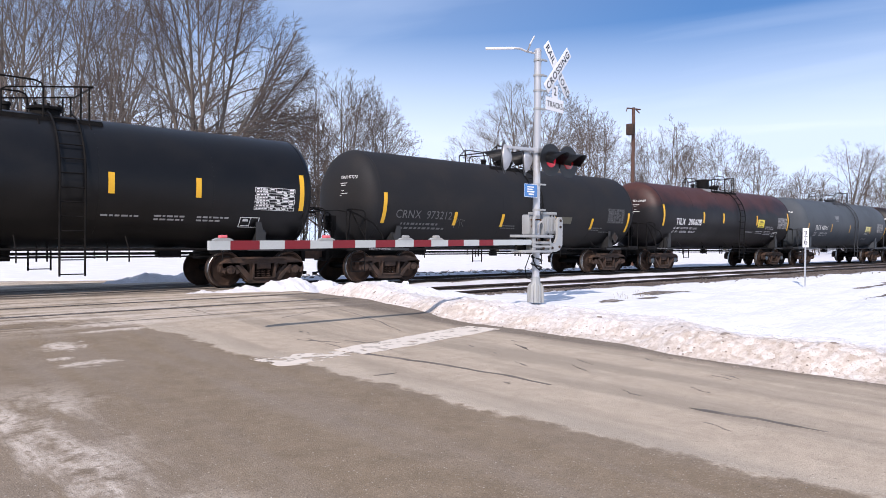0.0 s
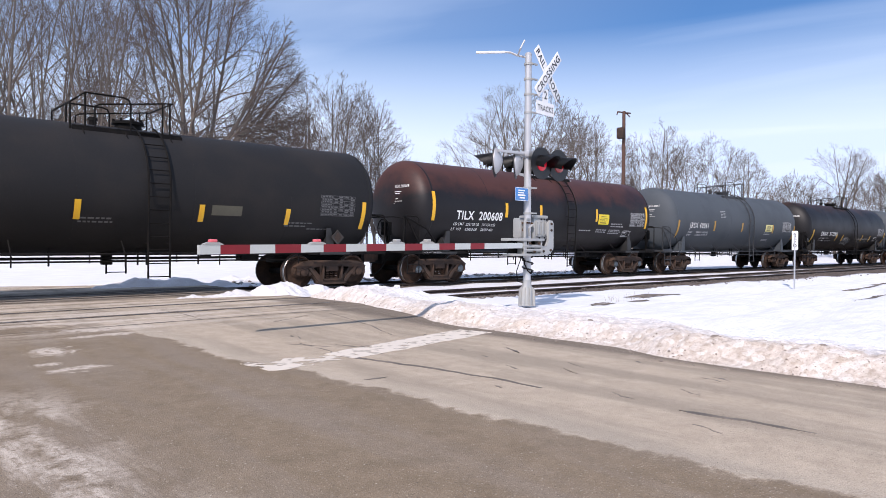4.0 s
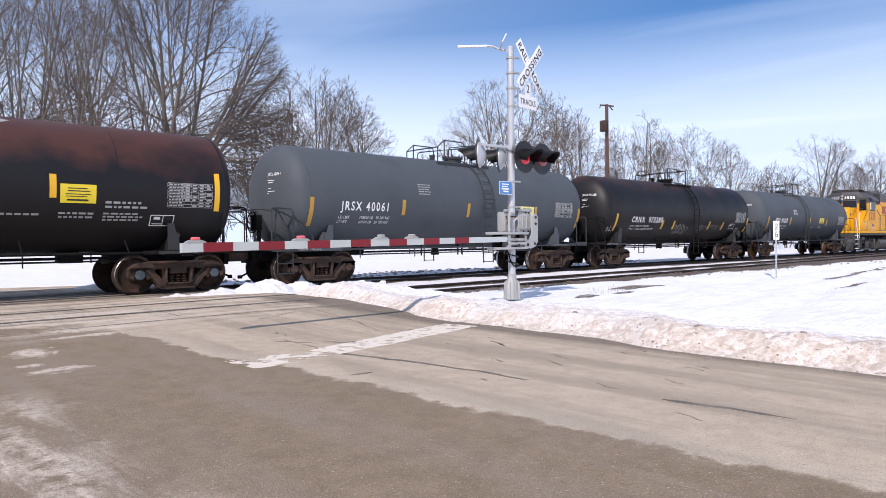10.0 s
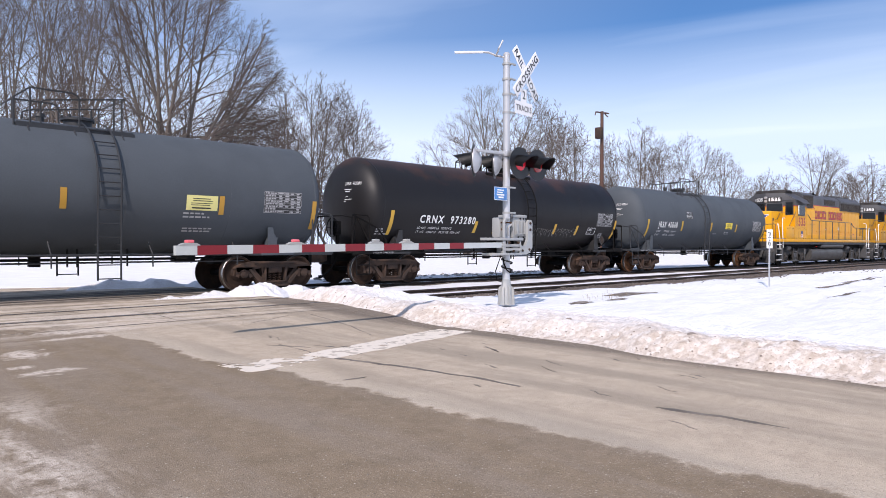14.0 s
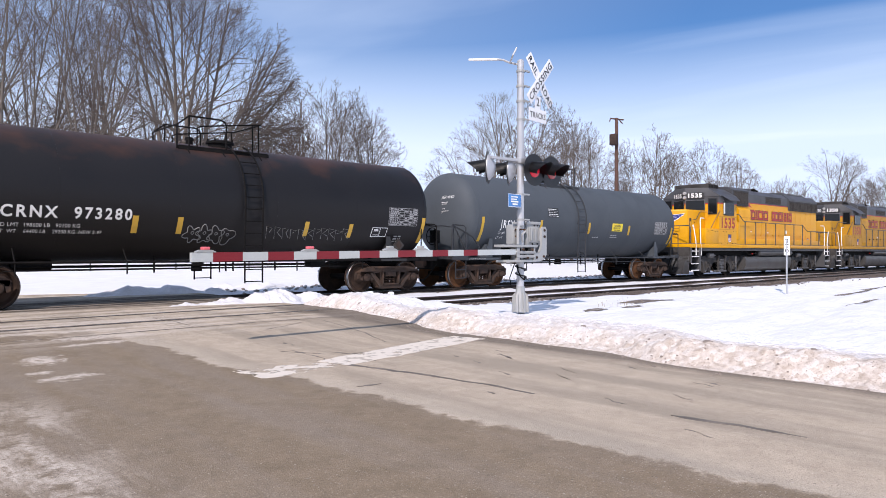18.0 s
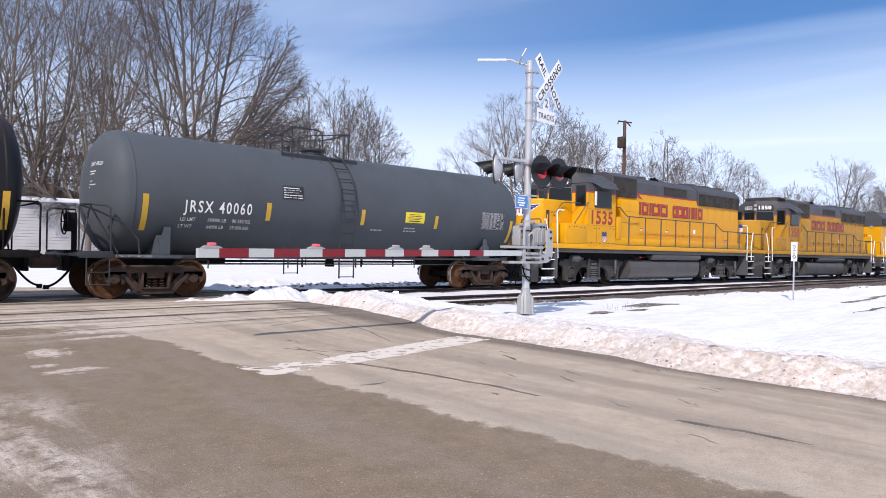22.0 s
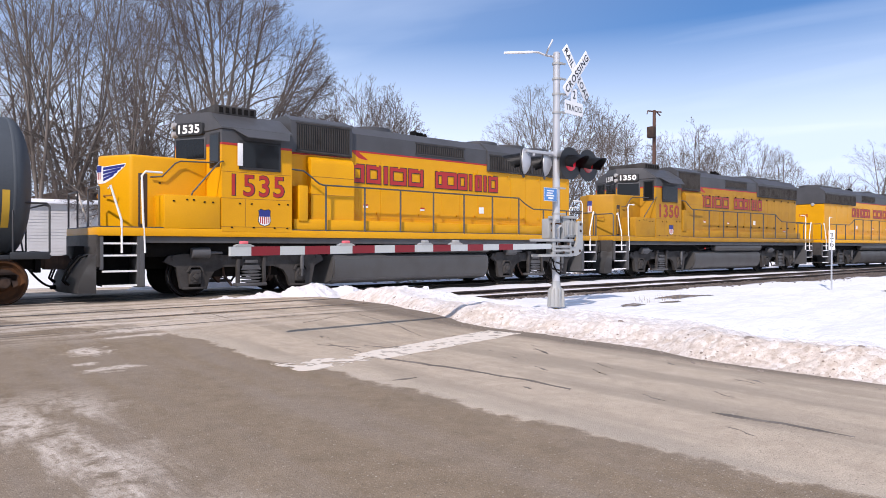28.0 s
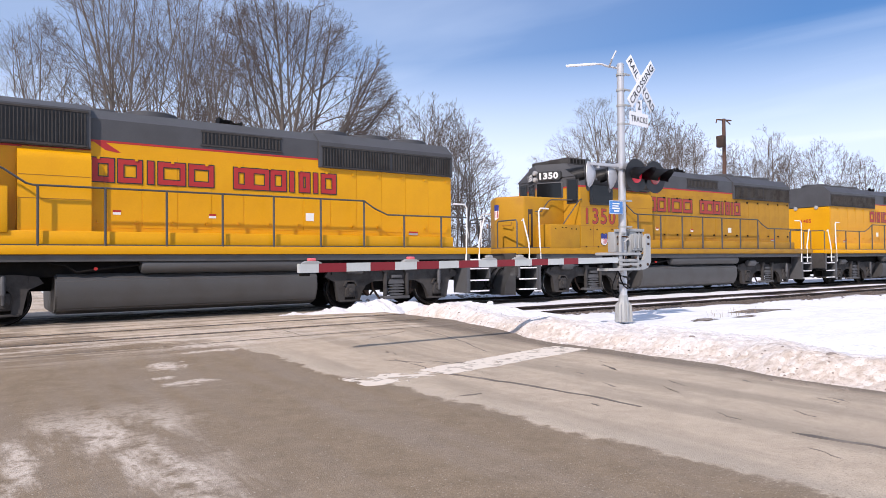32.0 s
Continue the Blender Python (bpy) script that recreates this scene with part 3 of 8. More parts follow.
def prism(bm, outline, y0, y1, plane="xz"):
    """An outline of (a, b) points, extruded across from y0 to y1."""
    n = len(outline)
    put = {"xz": lambda a, b, c: (a, c, b), "yz": lambda a, b, c: (c, a, b), "xy": lambda a, b, c: (a, b, c)}[plane]
    v0 = [bm.verts.new(put(a, b, y0)) for a, b in outline]
    v1 = [bm.verts.new(put(a, b, y1)) for a, b in outline]
    bm.faces.new(v0[::-1])
    bm.faces.new(v1)
    for i in range(n):
        bm.faces.new((v0[i], v0[(i + 1) % n], v1[(i + 1) % n], v1[i]))


TEXTS = {}


def text_bm(s, height, spacing=1.0, width=1.0, bold=0.0):
    """Flat letters in x and y, their left bottom corner at the origin."""
    key = (s, spacing, bold)
    if key not in TEXTS:
        cu = bpy.data.curves.new("text", "FONT")
        cu.body, cu.size, cu.space_character, cu.resolution_u, cu.offset = s, 1.0, spacing, 3, bold
        ob = bpy.data.objects.new("text", cu)
        scene.collection.objects.link(ob)
        dg = bpy.context.evaluated_depsgraph_get()
        me = bpy.data.meshes.new_from_object(ob.evaluated_get(dg))
        TEXTS[key] = ([tuple(v.co) for v in me.vertices], [tuple(p.vertices) for p in me.polygons])
        bpy.data.objects.remove(ob)
        bpy.data.meshes.remove(me)
    vs, fs = TEXTS[key]
    x0 = min(v[0] for v in vs)
    k = height / 0.70
    bm = B()
    faces(bm, [((v[0] - x0) * k * width, v[1] * k, 0) for v in vs], fs)
    return bm


def wrap(bm, x, z, radius, zc, side=-1, lift=0.005):
    """Lays a flat (x, y) mesh on a lying cylinder's flank."""
    for v in bm.verts:
        zz = z + v.co.y - zc
        a = zz / radius
        rr = radius + lift
        v.co = Vector((x + v.co.x, side * rr * math.cos(a), zc + rr * math.sin(a)))
    return bm


def flat(bm, x, y, z):
    """Stands a flat (x, y) mesh up against a side wall that faces -y."""
    for v in bm.verts:
        v.co = Vector((x + v.co.x, y, z + v.co.y))
    return bm


def bar(w, h, nx=1, ny=1):
    """A flat w by h rectangle in x and y, cut into a grid so that it can be wrapped."""
    bm = B()
    g = [[bm.verts.new((w * i / nx, h * j / ny, 0)) for i in range(nx + 1)] for j in range(ny + 1)]
    for j in range(ny):
        for i in range(nx):
            bm.faces.new((g[j][i], g[j][i + 1], g[j + 1][i + 1], g[j + 1][i]))
    return bm


def bars(rows):
    """Several flat rectangles (x, y, w, h) in one mesh."""
    bm = B()
    for x, y, w, h in rows:
        t = bar(w, h, 1, 2)
        for v in t.verts:
            v.co += Vector((x, y, 0))
        join(bm, t)
    return bm

# ---- ground, road, tracks ----
def n2(x, y, s=1.0):
    return noise.noise((x * s, y * s, 3.7))


def smooth(a, b, v):
    t = min(1.0, max(0.0, (v - a) / (b - a)))
    return t * t * (3 - 2 * t)


def bend(x):
    """How far the main line has swung south at x: straight over the crossing, then it veers off a little."""
    return -0.02 * ((x - 24) + math.sqrt((x - 24) ** 2 + 36))


ROAD_E = 7.62


def road_edge(y):
    """The east edge of the road: it flares towards the tracks."""
    return ROAD_E + 0.50 * smooth(-8.8, -5.0, y) + 0.16 * n2(0.3, y, 0.55) - 0.22 * smooth(-12.0, -13.2, y) - 6.0 * smooth(2.4, 6.0, y)


def road_z(x, y):
    return -0.03 + 0.021 * smooth(-6.4, -5.5, y) - 0.09 * smooth(-6.4, -9.5, y) + 0.40 * smooth(7.0, 22.0, y)


def axis_steps(spans):
    out = []
    for a, b, n in spans:
        out += [a + (b - a) * i / n for i in range(n)]
    return out + [spans[-1][1]]


def sheet(name, xs, ys, height, mat):
    bm = B()
    g = [[bm.verts.new((x, y, height(x, y))) for x in xs] for y in ys]
    for j in range(len(ys) - 1):
        for i in range(len(xs) - 1):
            bm.faces.new((g[j][i], g[j][i + 1], g[j + 1][i + 1], g[j + 1][i]))
    return mesh_of(name, bm, mat)


def ground_z(x, y):
    z = -0.02 + 0.05 * n2(x, y, 0.35) + 0.02 * n2(x, y, 1.3)
    # bed of the two tracks, bare between the rails
    bed = smooth(-6.6, -5.6, y) * smooth(2.6, 1.9, y)
    z = z * (1 - bed) + (-0.085 + 0.04 * n2(x, y, 0.9)) * bed
    # old wheel ruts and footmarks in the verge
    if 8 < x < 60 and y < -5.8:
        for y0, k in ((-11.9, 0.11), (-13.2, 0.14), (-9.6, 0.055), (-15.6, 0.20)):
            z -= 0.07 * math.exp(-((y - y0 - k * (x - 9) + 0.3 * n2(x, 0, 0.3)) / 0.22) ** 2)
        z += 0.05 * n2(x, y, 0.8)
    z += 0.55 * smooth(7.0, 22.0, y)
    inside = smooth(road_edge(y) + 0.35, road_edge(y) - 0.15, x) * smooth(-62, -60, x) * smooth(30, 20, y)
    e = road_edge(y)
    if y < -3.6:
        z -= 0.28 * smooth(e + 2.7, e + 1.7, x) * smooth(-3.6, -4.6, y)
    return z * (1 - inside) - 0.40 * inside


xs = axis_steps([(-900, -60, 8), (-60, -8, 12), (-8, 6, 10), (6, 28, 90), (28, 60, 80), (60, 160, 30), (160, 1500, 12)])
ys = axis_steps([(-600, -60, 8), (-60, -17, 20), (-17, 4, 84), (4, 20, 24), (20, 80, 20), (80, 1500, 12)])
ground = new("ground", sheet("ground", xs, ys, ground_z, M_FIELD))
tagged(ground, "old white snow over the verge and fields, brown ballast showing along the rails", "snowy ground", kind="structure")

xs = axis_steps([(-60, -6, 10), (-6, 8.4, 60)])
ys = axis_steps([(-60, -18, 10), (-18, 4, 90), (4, 24, 20)])
bm = B()
g = []
for y in ys:
    e = road_edge(y)
    g.append([bm.verts.new((min(x, e + 0.25), y, road_z(x, y))) for x in xs])
for j in range(len(ys) - 1):
    for i in range(len(xs) - 1):
        try:
            bm.faces.new((g[j][i], g[j][i + 1], g[j + 1][i + 1], g[j + 1][i]))
        except ValueError:
            pass
ext = bmesh.ops.extrude_face_region(bm, geom=bm.faces[:])
bmesh.ops.translate(bm, vec=(0, 0, -0.2), verts=[e for e in ext["geom"] if isinstance(e, bmesh.types.BMVert)])
road = new("road", mesh_of("road", bm, M_ROAD))
tagged(road, "worn grey asphalt road with a darker overlay, salt stains and tar seams", "road", kind="structure")


def strip(name, pts, w0, w1, mat, lift=0.006, label="", jag=0.0, seed=1, taper=0.0):
    """A thin ribbon on the road along points, with a ragged edge."""
    rnd = random.Random(seed)
    bm = B()
    fine = []
    for (a, b) in zip(pts, pts[1:]):
        n = max(2, int(math.dist(a, b) / 0.12))
        fine += [(a[0] + (b[0] - a[0]) * i / n, a[1] + (b[1] - a[1]) * i / n) for i in range(n)]
    fine.append(pts[-1])
    prev = None
    for i, (x, y) in enumerate(fine):
        q = fine[min(i + 1, len(fine) - 1)]
        p = fine[max(i - 1, 0)]
        d = Vector((q[0] - p[0], q[1] - p[1], 0)).normalized()
        s = Vector((-d.y, d.x, 0))
        t = i / (len(fine) - 1)
        w = (w0 + (w1 - w0) * t) / 2
        if taper:
            w *= min(1.0, (1 - abs(2 * t - 1)) / taper + 0.03)
        o = 0.35 * jag * n2(x, y, 2.0)
        a = Vector((x, y, 0)) + s * (w + o + jag * rnd.uniform(-1, 1) * 0.4)
        b = Vector((x, y, 0)) - s * (w - o + jag * rnd.uniform(-1, 1) * 0.4)
        cur = [bm.verts.new((v.x, v.y, road_z(v.x, v.y) + lift)) for v in (a, b)]
        if prev:
            bm.faces.new((prev[0], prev[1], cur[1], cur[0]))
        prev = cur
    ext = bmesh.ops.extrude_face_region(bm, geom=bm.faces[:])
    bmesh.ops.translate(bm, vec=(0, 0, -lift - 0.01), verts=[e for e in ext["geom"] if isinstance(e, bmesh.types.BMVert)])
    return part(name, bm, mat, road, label)


M_WORNPAINT = material("worn_white_paint", (0.70, 0.63, 0.54), 0.7, 0, 0.10, 6.5, 60, 0.1, (0.40, 0.345, 0.28), 0.9, 0.56, 0.60)


def flaking(m, scale, lo, hi):
    """Lets the coat come away in ragged flakes."""
    n, l = m.node_tree.nodes, m.node_tree.links
    g = n.new("ShaderNodeNewGeometry")
    k = wn_node(n, "ShaderNodeTexNoise", Scale=scale, Detail=7, Roughness=0.66)
    l.new(g.outputs["Position"], k.inputs["Vector"])
    l.new(ramp_node(n, l, k.outputs[0], hi, lo), n["Principled BSDF"].inputs["Alpha"])


flaking(M_WORNPAINT, 5.0, 0.60, 0.63)
strip("stop_line", [(4.55, -10.36), (7.5, -9.74)], 0.52, 0.60, M_WORNPAINT, 0.004, "worn white stop line across the lane", 0.05, 4)
M_FLAKES = material("flaked_white_paint", (0.68, 0.61, 0.52), 0.7, 0, 0.10, 6.5, 60, 0.1)
flaking(M_FLAKES, 4.0, 0.52, 0.55)
strip("stop_line_remnant", [(3.45, -10.42), (4.5, -10.35)], 0.55, 0.40, M_FLAKES, 0.004, "flaked end of the stop line", 0.22, 5)
for pts, w in (([(4.53, -10.06), (4.81, -11.4), (4.97, -12.5), (4.97, -13.11)], 0.075),
               ([(3.93, -11.71), (4.21, -11.74)], 0.06), ([(5.13, -14.41), (5.20, -14.92), (5.23, -15.41)], 0.065),
               ([(2.65, -6.35), (5.8, -6.25), (8.2, -6.35)], 0.05), ([(5.05, -9.55), (5.15, -9.9), (5.55, -9.95)], 0.04),
               ([(4.6, -9.1), (4.9, -9.7)], 0.04), ([(6.6, -11.2), (6.4, -11.6)], 0.04), ([(-5, -6.5), (2.4, -6.35)], 0.04),
               ([(6.3, -12.4), (6.15, -12.75)], 0.03), ([(5.95, -12.6), (5.8, -12.9)], 0.03)):
    strip("tar_seam", pts, w * 1.1, w * 0.7, M_ASPHALT2, 0.003, "dark tar-filled seam", 0.05, int(w * 1000), 0.25)
for pts in ([(4.6, -4.46), (4.65, -5.29), (4.63, -6.2)], [(5.4, -7.22), (5.9, -7.0), (6.38, -6.73)], [(6.8, -6.74), (6.54, -8.34), (6.2, -9.3)], [(4.75, -9.12), (4.69, -9.96), (4.52, -10.33)]):
    strip("crack", pts, 0.022, 0.012, M_ASPHALT2, 0.002, "thin crack in the asphalt", 0.03, 3)
rnd = random.Random(21)
for k in range(16):
    x, y, a = rnd.uniform(4.7, 7.1), rnd.uniform(-15.5, -8.2), rnd.uniform(-0.5, 0.5)
    q = rnd.uniform(0.05, 0.13)
    strip("pothole", [(x - q * 0.4, y - q), (x + a * 0.05, y), (x + q * 0.3, y + q)], rnd.uniform(0.02, 0.05), 0.015, M_ASPHALT2, 0.002, "small dark chip in the asphalt", 0.05, k, 0.8)
# timber and rubber beside the rails in the road
for y0, y1 in ((-5.15, -5.09), (-4.97, -4.92), (-3.66, -3.60), (-3.50, -3.44), (-0.86, -0.80), (-0.70, -0.62), (0.62, 0.70), (0.80, 0.86)):
    strip("flangeway", [(-30, (y0 + y1) / 2), (8.6, (y0 + y1) / 2)], 0.022, 0.030, M_ASPHALT2, 0.003, "dark groove beside the rail", 0.02, 9)


def rail_mesh(x0, x1, n=60, sway=lambda x: 0.0):
    prof = [(-0.07, -0.17), (0.07, -0.17), (0.07, -0.155), (0.012, -0.13), (0.012, -0.05), (0.036, -0.035), (0.036, -0.004), (0.030, 0), (-0.030, 0), (-0.036, -0.004), (-0.036, -0.035), (-0.012, -0.05), (-0.012, -0.13), (-0.07, -0.155)]
    bm = B()
    rows = [[bm.verts.new((x, a + sway(x), b)) for a, b in prof] for x in [x0 + (x1 - x0) * i / n for i in range(n + 1)]]
    for p, q in zip(rows, rows[1:]):
        for k in range(len(prof)):
            bm.faces.new((p[k], p[(k + 1) % len(prof)], q[(k + 1) % len(prof)], q[k]))
    me = mesh_of("rail", bm, M_RAIL)
    me.materials.append(M_RAILTOP)
    for f in me.polygons:
        if f.normal.z > 0.9 and f.center.z > -0.01:
            f.material_index = 1
    return me


track_main = thing("railway_track", "main line of rusty rails on dark ties", "railway track", "tracks", kind="structure")
track_side = thing("railway_track", "second railway track of rusty rails half buried in snow", "railway track", "tracks", pose(0, -4.30, 0), kind="structure")
for tr, me in ((track_main, rail_mesh(-120, 420, 180, bend)), (track_side, rail_mesh(-120, 95, 40))):
    for yy in (-0.7525, 0.7525):
        part("rail", me, None, tr, m=pose(0, yy, -0.004))
bm = B()
box(bm, -0.11, 0.11, -1.3, 1.3, -0.30, -0.135, 0.01)
T_ME = mesh_of("tie", bm, M_TIE)
for i in range(110):
    for tr in (track_main, track_side):
        part("tie", T_ME, None, tr, m=pose(8.9 + i * 0.56, random.uniform(-0.04, 0.04) + (bend(8.9 + i * 0.56) if tr is track_main else 0), random.uniform(-0.015, 0.01), 0, 0, random.uniform(-1, 1)))
for tr, n in ((track_main, 300), (track_side, 42)):
    bm = B()
    for i in range(n):
        x = 70.6 + i * 0.56
        y = bend(x) if tr is track_main else 0
        box(bm, x, x + 0.22, y - 1.3, y + 1.3, -0.30, -0.135)
    tagged(part("far_ties", bm, M_TIE, tr), kind="stuff")


# ---- ploughed snow ----
def mound(name, xs, ys, height, mat, label):
    return tagged(new(name, sheet(name, xs, ys, height, mat)), label, "snow bank", "snow banks", "structure")


def bank_z(x, y):
    e = road_edge(y)
    d = x - e
    up = smooth(-0.02, 0.55, d) * (0.27 + 0.08 * n2(x, y, 0.7)) * smooth(-2.8, -4.1, y) if y > -6 else smooth(-0.02, 0.60, d) * (0.25 + 0.10 * n2(x, y, 0.7))
    fall = 1 - 0.62 * smooth(0.8, 2.6, d)
    lump = 0.07 * n2(x, y, 1.7) + 0.034 * n2(x, y, 5.5) + 0.024 * n2(x, y, 13.0)
    z = -0.13 + up * fall + lump * smooth(0.0, 0.3, d) * (1 - smooth(2.0, 3.6, d) * 0.8)
    # thick heap over the side track by the road
    heap = 0.20 * math.exp(-((x - 9.4) / 1.2) ** 2 - ((y + 4.6) / 1.0) ** 2)
    z += heap * smooth(0.0, 0.6, d)
    return z - 0.35 * smooth(3.0, 4.4, d)


bank = mound("snow_bank", axis_steps([(7.0, 10.5, 130), (10.5, 12.8, 30)]), axis_steps([(-34, -17, 60), (-17, -2.75, 330)]), bank_z, M_BANK, "ploughed snow bank along the road, white on top and brown with grit at its foot")


def heap_z(x, y):
    h = 0.40 * math.exp(-((x - 8.35) / 0.62) ** 2 - ((y + 2.2) / 0.55) ** 2) + 0.30 * math.exp(-((x - 9.6) / 0.75) ** 2 - ((y + 2.05) / 0.5) ** 2)
    h += 0.24 * math.exp(-((x - 7.2) / 0.8) ** 2 - ((y + 2.1) / 0.42) ** 2) + 0.14 * math.exp(-((x - 6.0) / 0.7) ** 2 - ((y + 2.0) / 0.3) ** 2)
    return -0.16 + h + (0.11 * n2(x, y, 2.6) + 0.05 * n2(x, y, 7.0) + 0.025 * n2(x, y, 17.0)) * min(1, h * 4)


mound("snow_heap", axis_steps([(4.6, 11.6, 120)]), axis_steps([(-3.3, -1.25, 40)]), heap_z, M_HEAP, "heap of ploughed snow between the two tracks")


def heap2_z(x, y):
    h = 0.50 * math.exp(-((x - 7.2) / 2.0) ** 2 - ((y - 2.75) / 0.55) ** 2) + 0.36 * math.exp(-((x - 10.6) / 1.8) ** 2 - ((y - 3.8) / 0.7) ** 2)
    return -0.2 + h + (0.22 * n2(x, y, 1.3) + 0.10 * n2(x, y, 3.6) + 0.05 * n2(x, y, 9.0)) * min(1, h * 4)


mound("snow_heap", axis_steps([(1.6, 15, 100)]), axis_steps([(1.75, 6.4, 40)]), heap2_z, M_HEAP, "low ridge of ploughed snow beyond the main line")

# crumbs of snow and stones
bm = B()
bmesh.ops.create_icosphere(bm, subdivisions=2, radius=1)
for v in bm.verts:
    v.co *= 1 + 0.75 * noise.noise(v.co * 1.3 + Vector((4, 1, 2)))
C_ME = mesh_of("snow_lump", bm, M_SNOW)
lumps = [(11.9, -1.35, 0.11), (12.6, -1.45, 0.085), (12.05, -1.65, 0.07)]
for x, y, r in lumps:
    ob = new("snow_lump", C_ME)
    ob.matrix_basis = Matrix.LocRotScale((x, y, -0.1 + r * 0.7), Euler((0.4, 0.2, x)), (r, r * 1.2, r * 0.85))
    tagged(ob, "loose white lump of snow beside the main line", "snow lump", "snow lumps")
bm = B()
rnd = random.Random(5)
for i in range(500):
    y = rnd.uniform(-17, -3.6)
    d = abs(rnd.gauss(0, 0.45))
    x = road_edge(y) + d - 0.25
    r = rnd.uniform(0.005, 0.016) * (1.8 if rnd.random() < 0.05 else 1)
    z = max(bank_z(x, y), road_z(x, y)) + r * 0.1
    s = B()
    bmesh.ops.create_icosphere(s, subdivisions=1, radius=r)
    bmesh.ops.scale(s, vec=(1, rnd.uniform(0.6, 1.3), 0.7), verts=s.verts[:])
    join(bm, s, Matrix.Translation((x, y, z)))
tagged(new("gravel", mesh_of("gravel", bm, M_STONE)), "brown grit and small stones lying in the ploughed snow", "gravel", kind="stuff")

# loose ballast where the snow has gone
bm = B()
rnd = random.Random(8)
for i in range(3200):
    x = rnd.uniform(11.5, 42)
    k = rnd.random()
    y = rnd.gauss(-5.6 - 0.03 * (x - 14), 0.25 + 0.02 * (x - 12)) if k < 0.6 else rnd.choice((-5.05, -3.55, -0.75, -0.75)) + rnd.gauss(0, 0.16)
    r = rnd.uniform(0.018, 0.045)
    s = B()
    bmesh.ops.create_icosphere(s, subdivisions=1, radius=r)
    bmesh.ops.scale(s, vec=(1, rnd.uniform(0.6, 1.2), rnd.uniform(0.5, 0.8)), verts=s.verts[:])
    join(bm, s, Matrix.Translation((x, y, ground_z(x, y) + r * 0.25)) @ Matrix.Rotation(rnd.uniform(0, 6), 4, "Z"))
M_BALLAST = material("ballast_stone", (0.105, 0.085, 0.072), 0.85, 0, 0.35, 3, 40, 0.3, (0.17, 0.14, 0.12), 0.7)
tagged(new("ballast", mesh_of("ballast", bm, M_BALLAST)), "loose brown ballast stones showing beside the rails", "ballast", kind="stuff")


bm = B()
rnd = random.Random(17)
for i in range(450):
    x = rnd.uniform(9.5, 34)
    y = rnd.gauss(2.6, 0.45) + 0.5 * n2(x, 0, 0.5)
    r = rnd.uniform(0.02, 0.07) * (1.6 if rnd.random() < 0.08 else 1)
    q = B()
    bmesh.ops.create_icosphere(q, subdivisions=1, radius=r)
    bmesh.ops.scale(q, vec=(1.4, rnd.uniform(0.7, 1.3), rnd.uniform(0.5, 0.9)), verts=q.verts[:])
    join(bm, q, Matrix.Translation((x, y, max(ground_z(x, y), heap2_z(x, y) if x < 15 else -1) + r * 0.2)) @ Matrix.Rotation(rnd.uniform(0, 6), 4, "Z"))
M_CRUMB = material("dirty_snow_crumb", (0.50, 0.48, 0.46), 0.85, 0, 0.3, 3, 40, 0.3, (0.16, 0.13, 0.11), 0.9, 0.42, 0.56)
tagged(new("snow_rubble", mesh_of("snow_rubble", bm, M_CRUMB)), "dirty crumbs of ploughed snow and gravel beyond the main line", "snow rubble", kind="stuff")


def bare_patch(x, y, rx, ry, seed):
    """Thawed ground: a low ragged sheet just above the snow."""
    rnd = random.Random(seed)
    bm = B()
    n = 40
    rim = []
    for k in range(n):
        a = k * math.tau / n
        q = 1 + 0.45 * noise.noise((math.cos(a) * 1.6 + seed, math.sin(a) * 1.6, seed)) + 0.25 * rnd.uniform(-1, 1)
        rim.append((x + rx * q * math.cos(a), y + ry * q * math.sin(a)))
    c = bm.verts.new((x, y, ground_z(x, y) + 0.022))
    v = [bm.verts.new((a, b, ground_z(a, b) + 0.008)) for a, b in rim]
    for k in range(n):
        bm.faces.new((c, v[k], v[(k + 1) % n]))
    return part("bare_patch", bm, M_BARE, ground, "thawed patch of brown ground in the snow")


M_BARE = material("thawed_ground", (0.13, 0.105, 0.085), 0.9, 0, 0.35, 5, 40, 0.4, (0.30, 0.28, 0.26), 0.8)
for k, (x, y, rx, ry) in enumerate(((12.05, -8.95, 0.34, 0.12), (15.2, -8.25, 1.05, 0.26), (13.6, -8.9, 0.4, 0.08), (19.4, -11.9, 1.5, 0.10), (24.0, -10.4, 1.6, 0.12), (26.5, -11.8, 2.2, 0.10), (29.0, -10.0, 2.4, 0.12))):
    bare_patch(x, y, rx, ry, k + 1)
# dry stalks
bm = B()
rnd = random.Random(12)
for i in range(24):
    x, y = rnd.gauss(13.7, 0.5), rnd.gauss(-8.6, 0.2)
    z = ground_z(x, y)
    tube(bm, [(x, y, z - 0.02), (x + rnd.uniform(-0.03, 0.03), y, z + rnd.uniform(0.04, 0.09)), (x + rnd.uniform(-0.09, 0.09), y + 0.02, z + rnd.uniform(0.07, 0.15))], 0.004, 3, 0.002)
tagged(new("dry_grass", mesh_of("dry_grass", bm, material("straw", (0.34, 0.26, 0.16), 0.9, 0, 0.2, 3, 40))), "thin dry grass stalks poking through the snow", "dry grass", kind="stuff")
